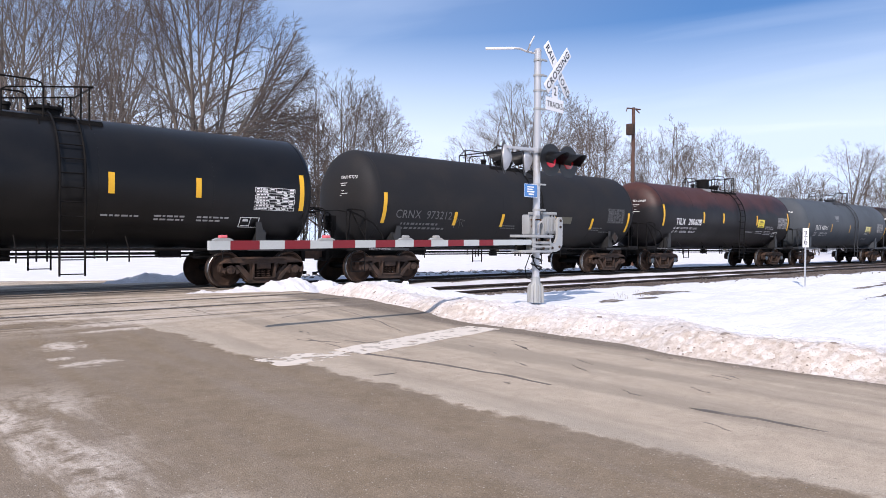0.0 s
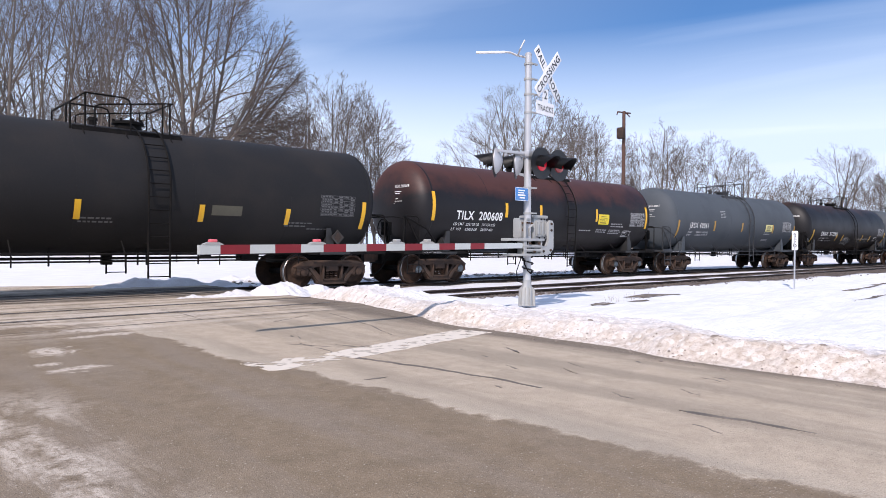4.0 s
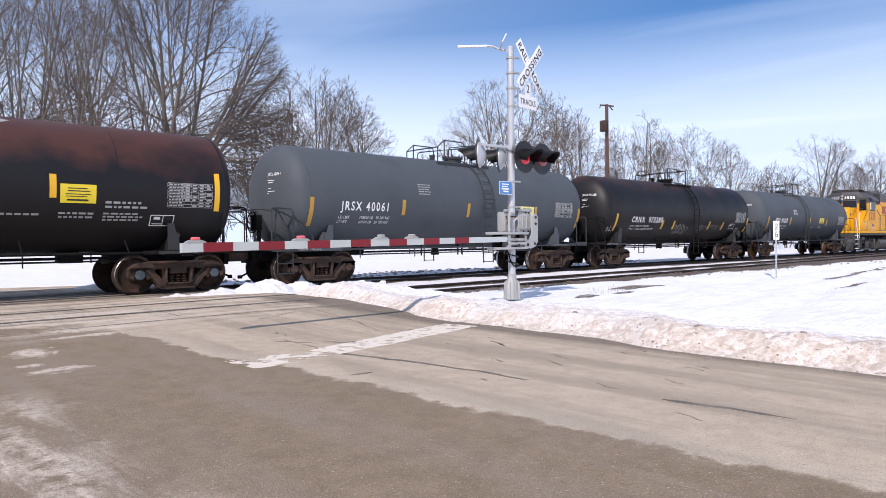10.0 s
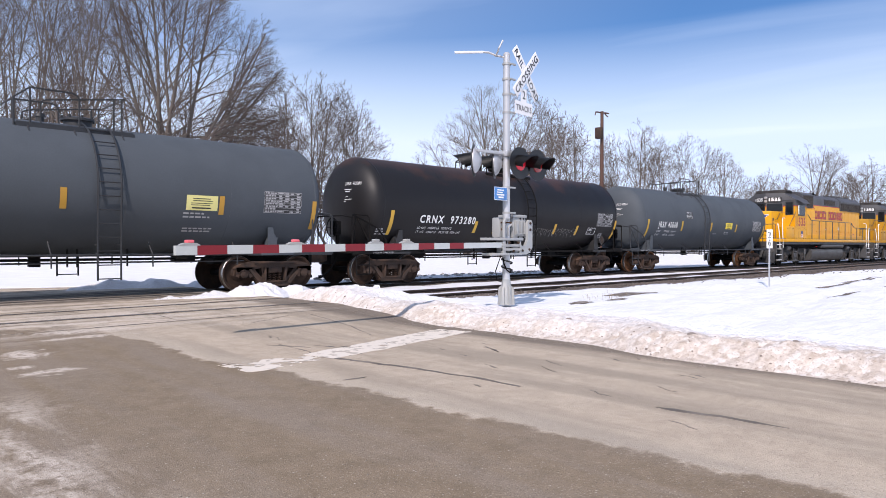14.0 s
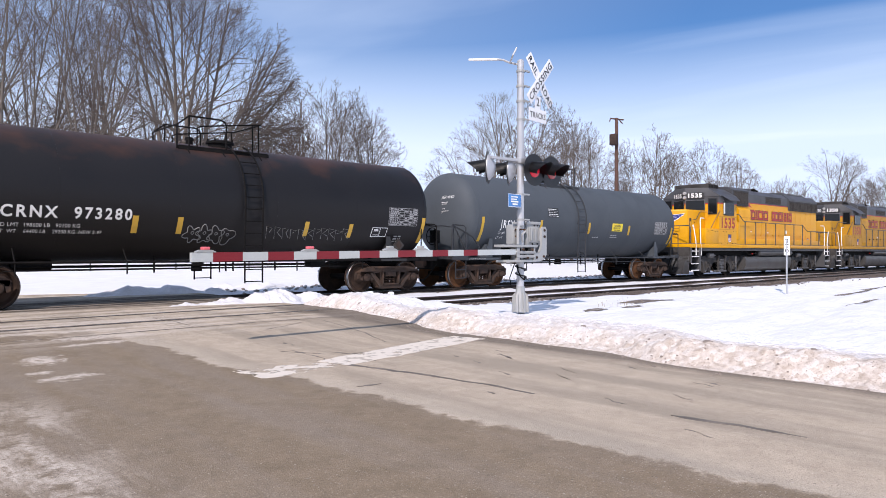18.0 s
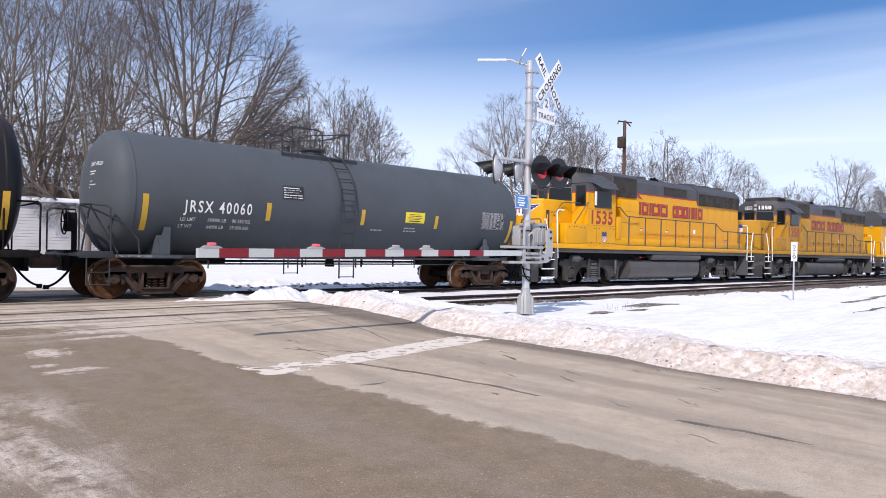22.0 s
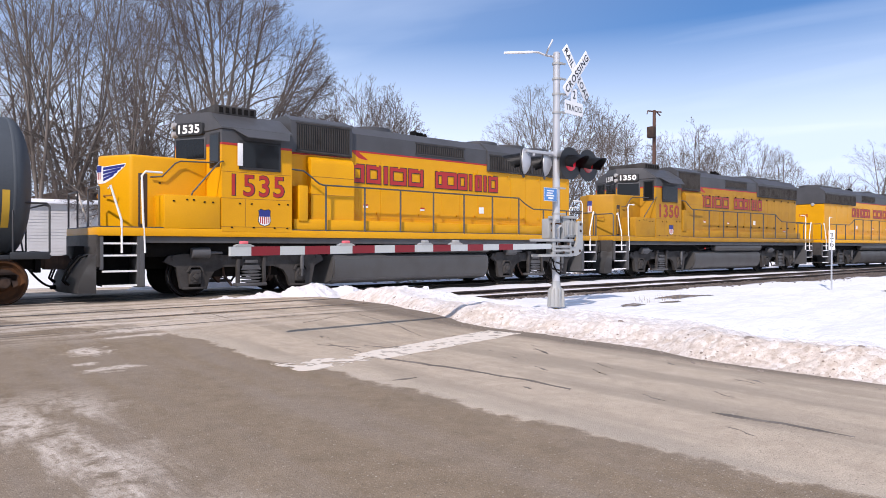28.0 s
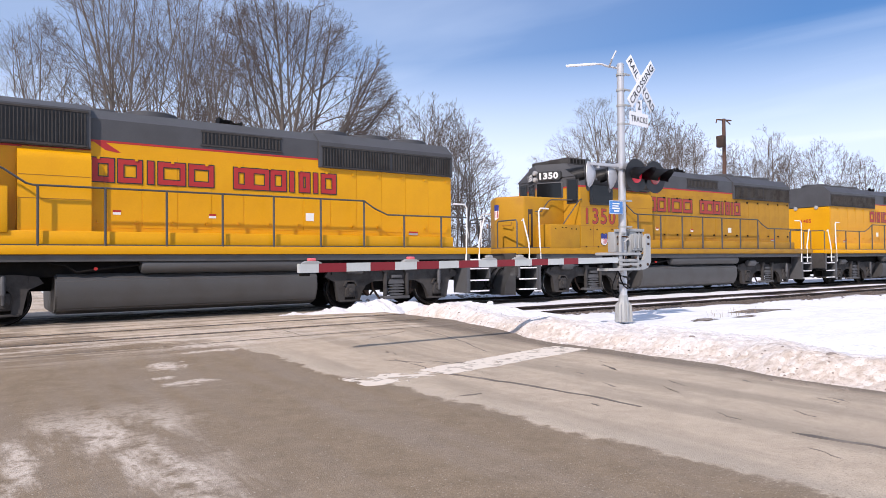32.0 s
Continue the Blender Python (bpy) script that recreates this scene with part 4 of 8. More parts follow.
# two broken pieces of frozen dirt in the bank
for x, y, r in ((7.98, -13.36, 0.065), (7.95, -14.55, 0.04), (8.3, -11.3, 0.035)):
    bm = B()
    bmesh.ops.create_icosphere(bm, subdivisions=3, radius=r)
    for v in bm.verts:
        v.co *= 1 + 0.5 * noise.noise(v.co * 14)
        v.co.z *= 0.6
        v.co.x *= 1.5
    ob = new("dirt_clod", mesh_of("dirt_clod", bm, M_STONE))
    ob.location = (x, y, bank_z(x, y) + r * 0.05)
    tagged(ob, "brown clod of frozen dirt lodged in the snow bank", "dirt clod", "clods in the bank")

# ---- rolling stock ----
CACHE = {}


def cached(key, build, mat):
    if (key, mat.name) not in CACHE:
        bm = B()
        build(bm)
        CACHE[(key, mat.name)] = mesh_of(key, bm, mat)
    return CACHE[(key, mat.name)]


def axle_bm(bm):
    lathe(bm, [(-1.06, 0.07), (-0.80, 0.085), (0.80, 0.085), (1.06, 0.07)], "y", 12)


def wheel_mesh(r, mat):
    """A rolled wheel with its flange inside and a bright running face."""
    key = ("wheel%d" % round(r * 1000), mat.name)
    if key not in CACHE:
        bm = B()
        p = [(0.675, r - 0.10), (0.675, r + 0.026), (0.70, r + 0.026), (0.715, r), (0.80, r - 0.006), (0.806, r - 0.012), (0.806, r - 0.06), (0.785, r - 0.075), (0.745, r - 0.12), (0.75, 0.20), (0.80, 0.16), (0.82, 0.12), (0.82, 0.09)]
        lathe(bm, p, "y", 40)
        me = mesh_of("wheel", bm, mat)
        me.materials.append(M_TREAD)
        for f in me.polygons:
            c = f.center
            if 0.715 < c.y < 0.803 and math.hypot(c.x, c.z) > r - 0.02:
                f.material_index = 1
        CACHE[key] = me
    return CACHE[key]


def bearing_bm(bm):
    lathe(bm, [(1.03, 0.115), (1.13, 0.115), (1.145, 0.10), (1.15, 0.06)], "y", 16)
    for k in range(3):
        a = k * math.tau / 3
        lathe(bm, [(1.14, 0.018), (1.168, 0.018)], "y", 6, (0.07 * math.cos(a), 0, 0.07 * math.sin(a)))


def wheelset(car, x, r, mat, cap):
    w = part("wheelset", cached("axle", axle_bm, M_DARK), None, car, m=pose(x, 0, r))
    for yaw in (0, 180):
        part("wheel", wheel_mesh(r, mat), None, w, m=pose(0, 0, 0, 0, 0, yaw))
        if cap:
            part("bearing_cap", cached("bearing_cap", bearing_bm, cap), None, w, m=pose(0, 0, 0, 0, 0, yaw))
    return w, x, r


def side_frame_bm(bm):
    for y0, y1 in ((-1.10, -0.94),):
        prism(bm, [(-1.14, 0.60), (-0.98, 0.71), (-0.60, 0.77), (0.60, 0.77), (0.98, 0.71), (1.14, 0.60), (1.08, 0.50), (0.70, 0.55), (0.40, 0.60), (-0.40, 0.60), (-0.70, 0.55), (-1.08, 0.50)], y0 - 0.02, y1)
        for s in (-1, 1):
            prism(bm, [(s * 0.40, 0.62), (s * 0.27, 0.62), (s * 0.27, 0.24), (s * 0.34, 0.24)], y0, y1)
            prism(bm, [(s * 0.80, 0.58), (s * 0.60, 0.58), (s * 0.28, 0.24), (s * 0.45, 0.14)], y0 + 0.01, y1)
            prism(bm, [(s * 1.10, 0.62), (s * 1.12, 0.40), (s * 1.04, 0.36), (s * 0.99, 0.55), (s * 0.80, 0.55), (s * 0.74, 0.34), (s * 0.62, 0.40), (s * 0.66, 0.62)], y0 - 0.02, y1)
        prism(bm, [(-0.50, 0.17), (-0.40, 0.11), (0.40, 0.11), (0.50, 0.17), (0.42, 0.25), (-0.42, 0.25)], y0 - 0.02, y1 + 0.02)
    box(bm, -0.20, 0.20, -1.13, -0.9, 0.47, 0.61, 0.015)
    for s in (-1, 1):
        # bearing adapter, wear rib along the diagonal, brake hanger lug
        box(bm, s * 0.889 - 0.13, s * 0.889 + 0.13, -1.11, -0.96, 0.50, 0.60, 0.02)
        prism(bm, [(s * 0.78, 0.56), (s * 0.70, 0.58), (s * 0.36, 0.20), (s * 0.44, 0.16)], -1.15, -1.08)
        box(bm, s * 0.30 - 0.025, s * 0.30 + 0.025, -1.16, -1.08, 0.22, 0.62, 0.008)
    box(bm, -0.32, 0.32, -1.16, -1.06, 0.22, 0.26, 0.008)
    box(bm, -0.62, 0.62, -1.15, -1.10, 0.70, 0.77, 0.012)


def springs_bm(bm):
    for x in (-0.15, 0.0, 0.15):
        for y in (-1.06, -0.95):
            pts = [(x + 0.05 * math.cos(a), y + 0.05 * math.sin(a), 0.24 + 0.24 * a / (math.tau * 4)) for a in [i * math.tau / 8 for i in range(33)]]
            tube(bm, pts, 0.014, 5)


def bolster_bm(bm):
    box(bm, -0.19, 0.19, -0.93, 0.93, 0.42, 0.66, 0.02)
    lathe(bm, [(0.66, 0.2), (0.76, 0.2)], "z", 20)


def brake_bm(bm):
    for s in (-1, 1):
        box(bm, s * 0.36 - 0.03, s * 0.36 + 0.03, -0.85, 0.85, 0.36, 0.44, 0.01)
        for y in (-0.76, 0.76):
            prism(bm, [(s * 0.44, 0.25), (s * 0.49, 0.28), (s * 0.46, 0.45), (s * 0.49, 0.62), (s * 0.44, 0.65), (s * 0.40, 0.45)], y - 0.04, y + 0.04)


def truck(car, x, cap, wheel=None):
    """A freight truck of two cast side frames under the car at x; returns its wheelsets."""
    for yaw in (0, 180):
        f = part("side_frame", cached("side_frame", side_frame_bm, M_IRON), None, car, m=pose(x, 0, 0, 0, 0, yaw))
        part("spring_nest", cached("spring_nest", springs_bm, M_WHEEL), None, f)
    part("truck_bolster", cached("truck_bolster", bolster_bm, M_DARK), None, car, m=pose(x, 0, 0))
    part("brake_beam", cached("brake_beam", brake_bm, M_DARK), None, car, m=pose(x, 0, 0))
    return [wheelset(car, x + dx, 0.457, wheel or M_WHEEL, cap) for dx in (-0.889, 0.889)]


def coupler_bm(bm):
    box(bm, -0.05, 0.75, -0.12, 0.12, 0.72, 0.92, 0.02)
    prism(bm, [(-0.05, -0.17), (0.12, -0.20), (0.24, -0.14), (0.24, 0.14), (0.10, 0.19), (-0.08, 0.17), (-0.02, 0.05), (-0.10, -0.02)], 0.68, 0.98, "xy")


def hose_bm(bm):
    pts = [(0.55, -0.36, 0.80)] + [(0.50 - 0.50 * t, -0.34 + 0.06 * t, 0.72 - 0.44 * math.sin(t * math.pi / 2)) for t in [i / 8 for i in range(9)]]
    tube(bm, pts, 0.026, 7)
    box(bm, -0.05, 0.06, -0.32, -0.24, 0.22, 0.31, 0.01)


TANK_R, TANK_Z = 1.475, 2.455


def stencil(car, s, x, z, h, mat=None, width=1.0, name="lettering", bold=0.0, spacing=1.05, fit=0.0):
    t = text_bm(s, h, spacing, width, bold)
    if fit:
        k = fit / max(v.co.x for v in t.verts)
        for v in t.verts:
            v.co.x *= k
    return part(name, wrap(t, x, z, TANK_R, TANK_Z, lift=0.012), mat or M_WHITE, car)


def plain_lines(car, x, z, rows, mat=None, name="small_print"):
    """Writing too small to read: short bars."""
    return tagged(part(name, wrap(bars(rows), x, z, TANK_R, TANK_Z, lift=0.004), mat or M_DULLWHITE, car), kind="stuff")


def word_rows(n, w, h, gap, seed, y0=0.0):
    rnd = random.Random(seed)
    out = []
    for i in range(n):
        x = 0
        while x < w * (0.75 + 0.25 * rnd.random()):
            k = rnd.uniform(0.05, 0.16)
            out.append((x, y0 - i * gap, k, h))
            x += k + h * 0.8
    return out


def tank_car(u0, L, mat, label, yellow, marks, cap=None, dome=False, wheel=None, fittings=None, ladder_x=8.4):
    """A tank car between the coupler faces u0 and u0 + L of the train; its side towards -y carries the marks."""
    cap, fit = cap or M_IRON, fittings or M_DARK
    car = thing("tank_car", label, "tank car", "cars of the train", pose(u0, 0, 0))
    # shell with dished heads and weld beads
    bm = B()
    e0, e1, hd, hb = 0.82, L - 0.53, 0.62, 0.42
    prof = [(e0 + hd * (1 - math.sin(k * math.pi / 20)), max(0.02, TANK_R * math.cos(k * math.pi / 20) ** 0.9)) for k in range(10, 0, -1)]
    back = [(e1 - hb * (1 - math.sin(k * math.pi / 20)), max(0.02, TANK_R * math.cos(k * math.pi / 20) ** 0.9)) for k in range(1, 11)]
    mid = [(e0 + hd + (e1 - e0 - hd - hb) * k / 12, TANK_R) for k in range(13)]
    lathe(bm, prof + mid + back, "x", 72, (0, 0, TANK_Z))
    shell = part("tank", bm, mat, car)
    for k in range(6):
        x = e0 + hd + 0.02 + (e1 - e0 - hd - hb - 0.04) * k / 5
        if k in (0, 5):
            part("head_seam", cached("head_seam", lambda b: lathe(b, [(-0.05, TANK_R - 0.012), (-0.02, TANK_R + 0.006), (0.02, TANK_R + 0.006), (0.05, TANK_R - 0.012)], "x", 72), mat), None, shell, m=pose(x, 0, TANK_Z))
            continue
        part("weld_seam", cached("weld_seam", lambda b: lathe(b, [(-0.016, TANK_R - 0.01), (-0.008, TANK_R + 0.002), (0.008, TANK_R + 0.002), (0.016, TANK_R - 0.01)], "x", 72), mat), None, shell, m=pose(x, 0, TANK_Z))
    # stub sills, couplers, hoses, end platforms
    for flip in (0, 1):
        m = pose(L, 0, 0, 0, 0, 180) if flip else pose(0, 0, 0)
        c = cached("stub_sill", lambda b: (box(b, 0.42, 3.3, -0.25, 0.25, 0.70, 1.06, 0.02), box(b, 0.34, 0.46, -0.33, 0.33, 0.62, 1.08, 0.015)), M_DARK)
        part("stub_sill", c, None, car, m=m)
        part("coupler", cached("coupler", coupler_bm, M_IRON), None, car, m=m)
        part("brake_hose", cached("brake_hose", hose_bm, M_DARK), None, car, m=m)

        def saddle(b):
            for q in (-1, 1):
                prism(b, [(2.05, 1.02), (2.31, 1.02), (2.31, 1.66), (2.17, 1.66), (2.10, 1.40), (2.02, 1.40), (2.06, 1.28)], q * 1.28 - 0.012, q * 1.28 + 0.012)
                prism(b, [(q * 0.25, 0.90), (q * 1.30, 0.98), (q * 1.28, 1.10), (q * 1.20, 1.46), (q * 0.9, 1.20), (q * 0.5, 1.06), (q * 0.25, 1.06)], 2.02, 2.24, "yz")
                box(b, 1.60, 2.56, q * 1.34 - 0.05, q * 1.34 + 0.05, 0.93, 1.0, 0.01)
        part("bolster_saddle", cached("bolster_saddle", saddle, mat if mat is M_GREY else M_PLATE), None, car, m=m)

        def deck(b):
            box(b, 0.33, 0.40, -1.38, 1.38, 0.96, 1.02, 0.006)
            for q in (-1, 1):
                box(b, 0.36, 1.05, q * 1.36 - 0.03, q * 1.36 + 0.03, 0.93, 1.08, 0.008)
                box(b, 0.98, 2.9, q * 1.34 - 0.03, q * 1.34 + 0.03, 0.93, 1.02, 0.008)
        plat = part("end_platform", cached("end_platform", deck, fit), None, car, m=m)
        for k in range(8):
            part("grating_bar", cached("grating_bar", lambda b: box(b, 0, 0.05, -1.33, 1.33, 1.02, 1.05), fit), None, plat, m=pose(0.42 + k * 0.075, 0, 0))

        if not flip:
            t = text_bm("2 INCH HP COMP SHOES", 0.045, 1.1, 1.0, 0.01)
            part("shoe_notice", flat(t, 1.10, -1.395, 0.955), M_DULLWHITE, plat)

        def rail(b):
            tube(b, [(0.36, -1.36, 1.05), (0.36, -1.36, 2.02), (0.40, -1.30, 2.07), (0.62, -1.20, 2.09), (0.95, -1.28, 2.07), (1.0, -1.33, 2.0), (1.0, -1.36, 1.05)], 0.02, 7)
            tube(b, [(0.36, 1.36, 1.05), (0.36, 1.36, 2.02), (0.40, 1.30, 2.07), (0.95, 1.28, 2.07), (1.0, 1.36, 1.9), (1.0, 1.36, 1.05)], 0.02, 7)
            tube(b, [(0.36, -1.36, 2.0), (0.36, -0.9, 2.06), (0.36, 0.9, 2.06), (0.36, 1.36, 2.0)], 0.02, 7)
            tube(b, [(0.38, -1.34, 2.06), (0.75, -1.30, 1.95), (1.25, -1.40, 1.7), (1.55, -1.42, 1.35), (1.6, -1.38, 1.02)], 0.024, 7)
            tube(b, [(0.62, -1.15, 2.08), (1.15, -1.33, 1.04)], 0.022, 7)
            tube(b, [(0.62, -1.15, 2.08), (0.42, -1.33, 1.04)], 0.02, 7)
            for z in (0.35, 0.62):
                tube(b, [(0.52, -1.36, z), (0.98, -1.36, z)], 0.016, 6)
            for x in (0.52, 0.98):
                tube(b, [(x, -1.36, 0.33), (x, -1.36, 1.0)], 0.016, 6)
        part("end_railing", cached("end_railing", rail, fit), None, car, m=m)
    # hand brake on the A end
    def wheel_hb(b):
        for k in range(24):
            a0, a1 = k * math.tau / 24, (k + 1) * math.tau / 24
            tube(b, [(0.30, 0.28 * math.cos(a0), 1.72 + 0.28 * math.sin(a0)), (0.30, 0.28 * math.cos(a1), 1.72 + 0.28 * math.sin(a1))], 0.016, 6, caps=False)
        for k in range(6):
            a = k * math.tau / 6
            tube(b, [(0.30, 0, 1.72), (0.30, 0.28 * math.cos(a), 1.72 + 0.28 * math.sin(a))], 0.012, 5)
        box(b, 0.32, 0.52, -0.16, 0.16, 1.50, 1.92, 0.03)
        box(b, 0.45, 0.52, -0.05, 0.05, 1.05, 1.5)
    part("hand_brake", cached("hand_brake", wheel_hb, M_DARK), None, car, m=pose(0, -0.45, 0))

    # grab rail along the flank, hung below the tank
    def flank(b):
        for s in (-1, 1):
            tube(b, [(2.6, s * 1.34, 0.97), (L - 2.6, s * 1.34, 0.97)], 0.028, 7)
            tube(b, [(3.0, s * 1.30, 0.80), (L - 3.0, s * 1.30, 0.80)], 0.012, 6)
            for k in range(5):
                x = 3.2 + (L - 6.4) * k / 4
                tube(b, [(x, s * 1.34, 0.70), (x, s * 1.34, 0.97), (x, s * 1.06, 1.26)], 0.016, 6)
    part("side_rail", cached("side_rail%d" % round(L * 100), flank, fit), None, car)

    def under(b):
        xc = L / 2
        lathe(b, [(0.80, 0.10), (0.92, 0.13), (1.05, 0.26)], "z", 16, (xc, 0, 0))
        box(b, xc - 0.11, xc + 0.11, -0.11, 0.11, 0.70, 0.82, 0.02)
        for q in (-1, 1):
            tube(b, [(3.0, 0.35 * q, 0.86), (L - 3.0, 0.35 * q, 0.86)], 0.020, 6)
        tube(b, [(3.3, -0.62, 0.80), (L - 3.5, -0.62, 0.80)], 0.014, 6)
        lathe(b, [(3.3, 0.02), (3.32, 0.13), (4.1, 0.13), (4.12, 0.02)], "x", 16, (0, -0.2, 0.90))
        box(b, L - 4.4, L - 3.9, -0.5, -0.15, 0.76, 0.98, 0.02)
        for x in (6.2, xc + 0.5, xc + 0.7, L - 5.6):
            box(b, x - 0.015, x + 0.015, -0.64, -0.60, 0.70, 1.1)
    part("brake_rigging", cached("brake_rigging%d" % round(L * 100), under, M_DARK), None, car)

    # top platform, ladders, railings, fittings
    xm = ladder_x
    def ladder(b):
        R = TANK_R + 0.075
        for dx in (-0.24, 0.24):
            arc = [(xm + dx, -R * math.cos(a), TANK_Z + R * math.sin(a)) for a in [radians(d) for d in range(74, -13, -8)]]
            tube(b, arc + [(xm + dx, -1.50, 1.3), (xm + dx, -1.50, 0.42)], 0.022, 7)
        for k in range(12):
            z = 0.46 + k * 0.30
            if z < TANK_Z:
                y = -1.50 if z < 2.0 else -R * math.cos(math.asin((z - TANK_Z) / R))
            else:
                y = -R * math.sqrt(max(0.02, 1 - ((z - TANK_Z) / R) ** 2))
            tube(b, [(xm - 0.24, y, z), (xm + 0.24, y, z)], 0.014, 6)
        for z in (1.2, 2.3):
            for dx in (-0.24, 0.24):
                tube(b, [(xm + dx, -1.5, z), (xm + dx, -1.30 if z < 2 else -1.46, z)], 0.014, 6)
    lad = cached("ladder%d" % round(ladder_x * 100), ladder, fit)
    part("ladder", lad, None, car)
    part("ladder", lad, None, car, m=pose(2 * xm, 0, 0, 0, 0, 180))

    def top(b):
        z = TANK_Z + TANK_R
        for s in (-1, 1):
            box(b, xm - 1.62, xm + 0.78, s * 0.80 - 0.015, s * 0.80 + 0.015, z - 0.30, z - 0.17)
            box(b, xm - 1.62, xm + 0.78, s * 0.45 - 0.015, s * 0.45 + 0.015, z - 0.22, z - 0.17)
            for x in (xm - 1.6, xm - 0.4, xm + 0.74):
                box(b, x - 0.02, x + 0.02, min(s * 0.45, s * 0.8), max(s * 0.45, s * 0.8), z - 0.24, z - 0.18)
            for x in (xm - 1.4, xm - 0.5, xm + 0.5):
                tube(b, [(x, s * 0.78, z - 0.2), (x, s * 0.95, z - 0.36)], 0.02, 6)
    walk_ob = part("walkway", cached("walkway%d" % round(ladder_x * 100), top, fit), None, car)
    for s in (-1, 1):
        for k in range(4):
            part("grating_plank", cached("grating_plank", lambda b: box(b, -1.6, 0.76, -0.035, 0.035, -0.17, -0.14), fit), None, walk_ob, m=pose(xm, s * (0.50 + 0.085 * k), TANK_Z + TANK_R))

    def rails(b):
        z = TANK_Z + TANK_R + 0.05
        for s in (-1, 1):
            tube(b, [(xm - 1.65, s * 0.78, z - 0.3), (xm - 1.65, s * 0.78, z + 0.30), (xm - 1.35, s * 0.78, z + 0.54), (xm - 0.55, s * 0.78, z + 0.54), (xm - 0.43, s * 0.78, z + 0.50), (xm - 0.39, s * 0.78, z + 0.40), (xm - 0.39, s * 0.78, z - 0.22)], 0.021, 7)
            tube(b, [(xm - 1.35, s * 0.78, z - 0.22), (xm - 1.35, s * 0.78, z + 0.54)], 0.021, 6)
            tube(b, [(xm - 1.15, s * 0.78, z - 0.22), (xm - 1.15, s * 0.78, z + 0.26), (xm - 1.05, s * 0.78, z + 0.32), (xm + 0.30, s * 0.78, z + 0.52), (xm + 0.58, s * 0.78, z + 0.56)], 0.018, 7)
            tube(b, [(xm + 0.33, s * 0.78, z - 0.22), (xm + 0.33, s * 0.78, z + 0.50)], 0.021, 7)
            tube(b, [(xm + 0.50, s * 0.78, z - 0.22), (xm + 0.50, s * 0.78, z + 0.54)], 0.021, 6)
        tube(b, [(xm - 1.65, -0.78, z + 0.30), (xm - 1.65, 0.78, z + 0.30)], 0.021, 6)
        tube(b, [(xm + 0.56, -0.78, z + 0.55), (xm + 0.56, 0.78, z + 0.55)], 0.021, 6)

    part("railing", cached("railing%d" % round(ladder_x * 100), rails, fit), None, car)

    def manway(b):
        z = TANK_Z + TANK_R
        lathe(b, [(z - 0.1, 0.30), (z + 0.10, 0.30), (z + 0.10, 0.36), (z + 0.15, 0.36), (z + 0.19, 0.26), (z + 0.21, 0.04)], "z", 24, (xm - 0.2, 0, 0))
        for k in range(8):
            a = k * math.tau / 8
            lathe(b, [(z + 0.1, 0.03), (z + 0.22, 0.03)], "z", 6, (xm - 0.2 + 0.33 * math.cos(a), 0.33 * math.sin(a), 0))
    part("manway", cached("manway%d" % round(ladder_x * 100), manway, fit), None, car)
    z = TANK_Z + TANK_R
    if dome:
        bm = B()
        lathe(bm, [(z - 0.1, 0.30), (z + 0.38, 0.30), (z + 0.40, 0.33), (z + 0.44, 0.33), (z + 0.47, 0.26), (z + 0.48, 0.05)], "z", 24, (xm - 1.1, 0, 0))
        part("valve_housing", bm, fit, car)
    part("vent_valve", cached("vent_valve", lambda b: lathe(b, [(z - 0.05, 0.09), (z + 0.16, 0.09), (z + 0.17, 0.12), (z + 0.24, 0.10)], "z", 12), fit), None, car, m=pose(xm - 0.9 if not dome else xm - 1.5, 0.3, 0))

    if dome:
        bm = B()
        rows = []
        for k in range(15):
            a = radians(58 + 64 * k / 14)
            rows.append([bm.verts.new((x, (TANK_R + 0.008) * -math.cos(a), TANK_Z + (TANK_R + 0.008) * math.sin(a))) for x in (xm - 1.9 - 0.2 * math.sin(k), xm - 0.8, xm + 0.9 + 0.15 * math.sin(k * 1.7))])
        for p, q in zip(rows, rows[1:]):
            for i in range(2):
                bm.faces.new((p[i], p[i + 1], q[i + 1], q[i]))
        part("bleached_paint", bm, M_GREYINK, car, "pale bleached patch round the manway")
    # reflective strips
    for x, z0, z1 in yellow[1:]:
        part("reflector", wrap(bar(0.13, z1 - z0, 1, 8), x, z0, TANK_R, TANK_Z, lift=0.007), yellow[0], car, "upright yellow reflective strip")
    marks(car)
    ws = truck(car, 2.06, cap, wheel) + truck(car, L - 2.0, cap, wheel)
    return car, u0, ws


def data_panel(car, x, z, w, h, mat=None, back=None, seed=3):
    t = 0.010
    rows = [(0, h * k / 8 - t / 2, w, t) for k in range(9)] + [(w * c - t / 2, 0, t, h) for c in (0.0, 0.36, 0.52, 0.68, 0.84, 1.0)]
    rnd = random.Random(seed)
    for k in range(8):
        y = h * (k + 0.28) / 8
        a = w * 0.03
        while a < w * 0.31:
            q = rnd.uniform(0.04, 0.09)
            rows.append((a, y, min(q, w * 0.34 - a), h * 0.060))
            a += q + 0.02
        for c in (0.38, 0.54, 0.70, 0.86):
            if rnd.random() < 0.8:
                rows.append((w * c, y, w * rnd.uniform(0.07, 0.12), h * 0.064))
    p = part("data_panel", wrap(bars(rows), x, z, TANK_R, TANK_Z, lift=0.005), mat or M_WHITE, car, "stencilled inspection table")
    if back:
        part("panel_ground", wrap(bar(w, h, 4, 4), x, z, TANK_R, TANK_Z, lift=0.0025), back, p)
    return p


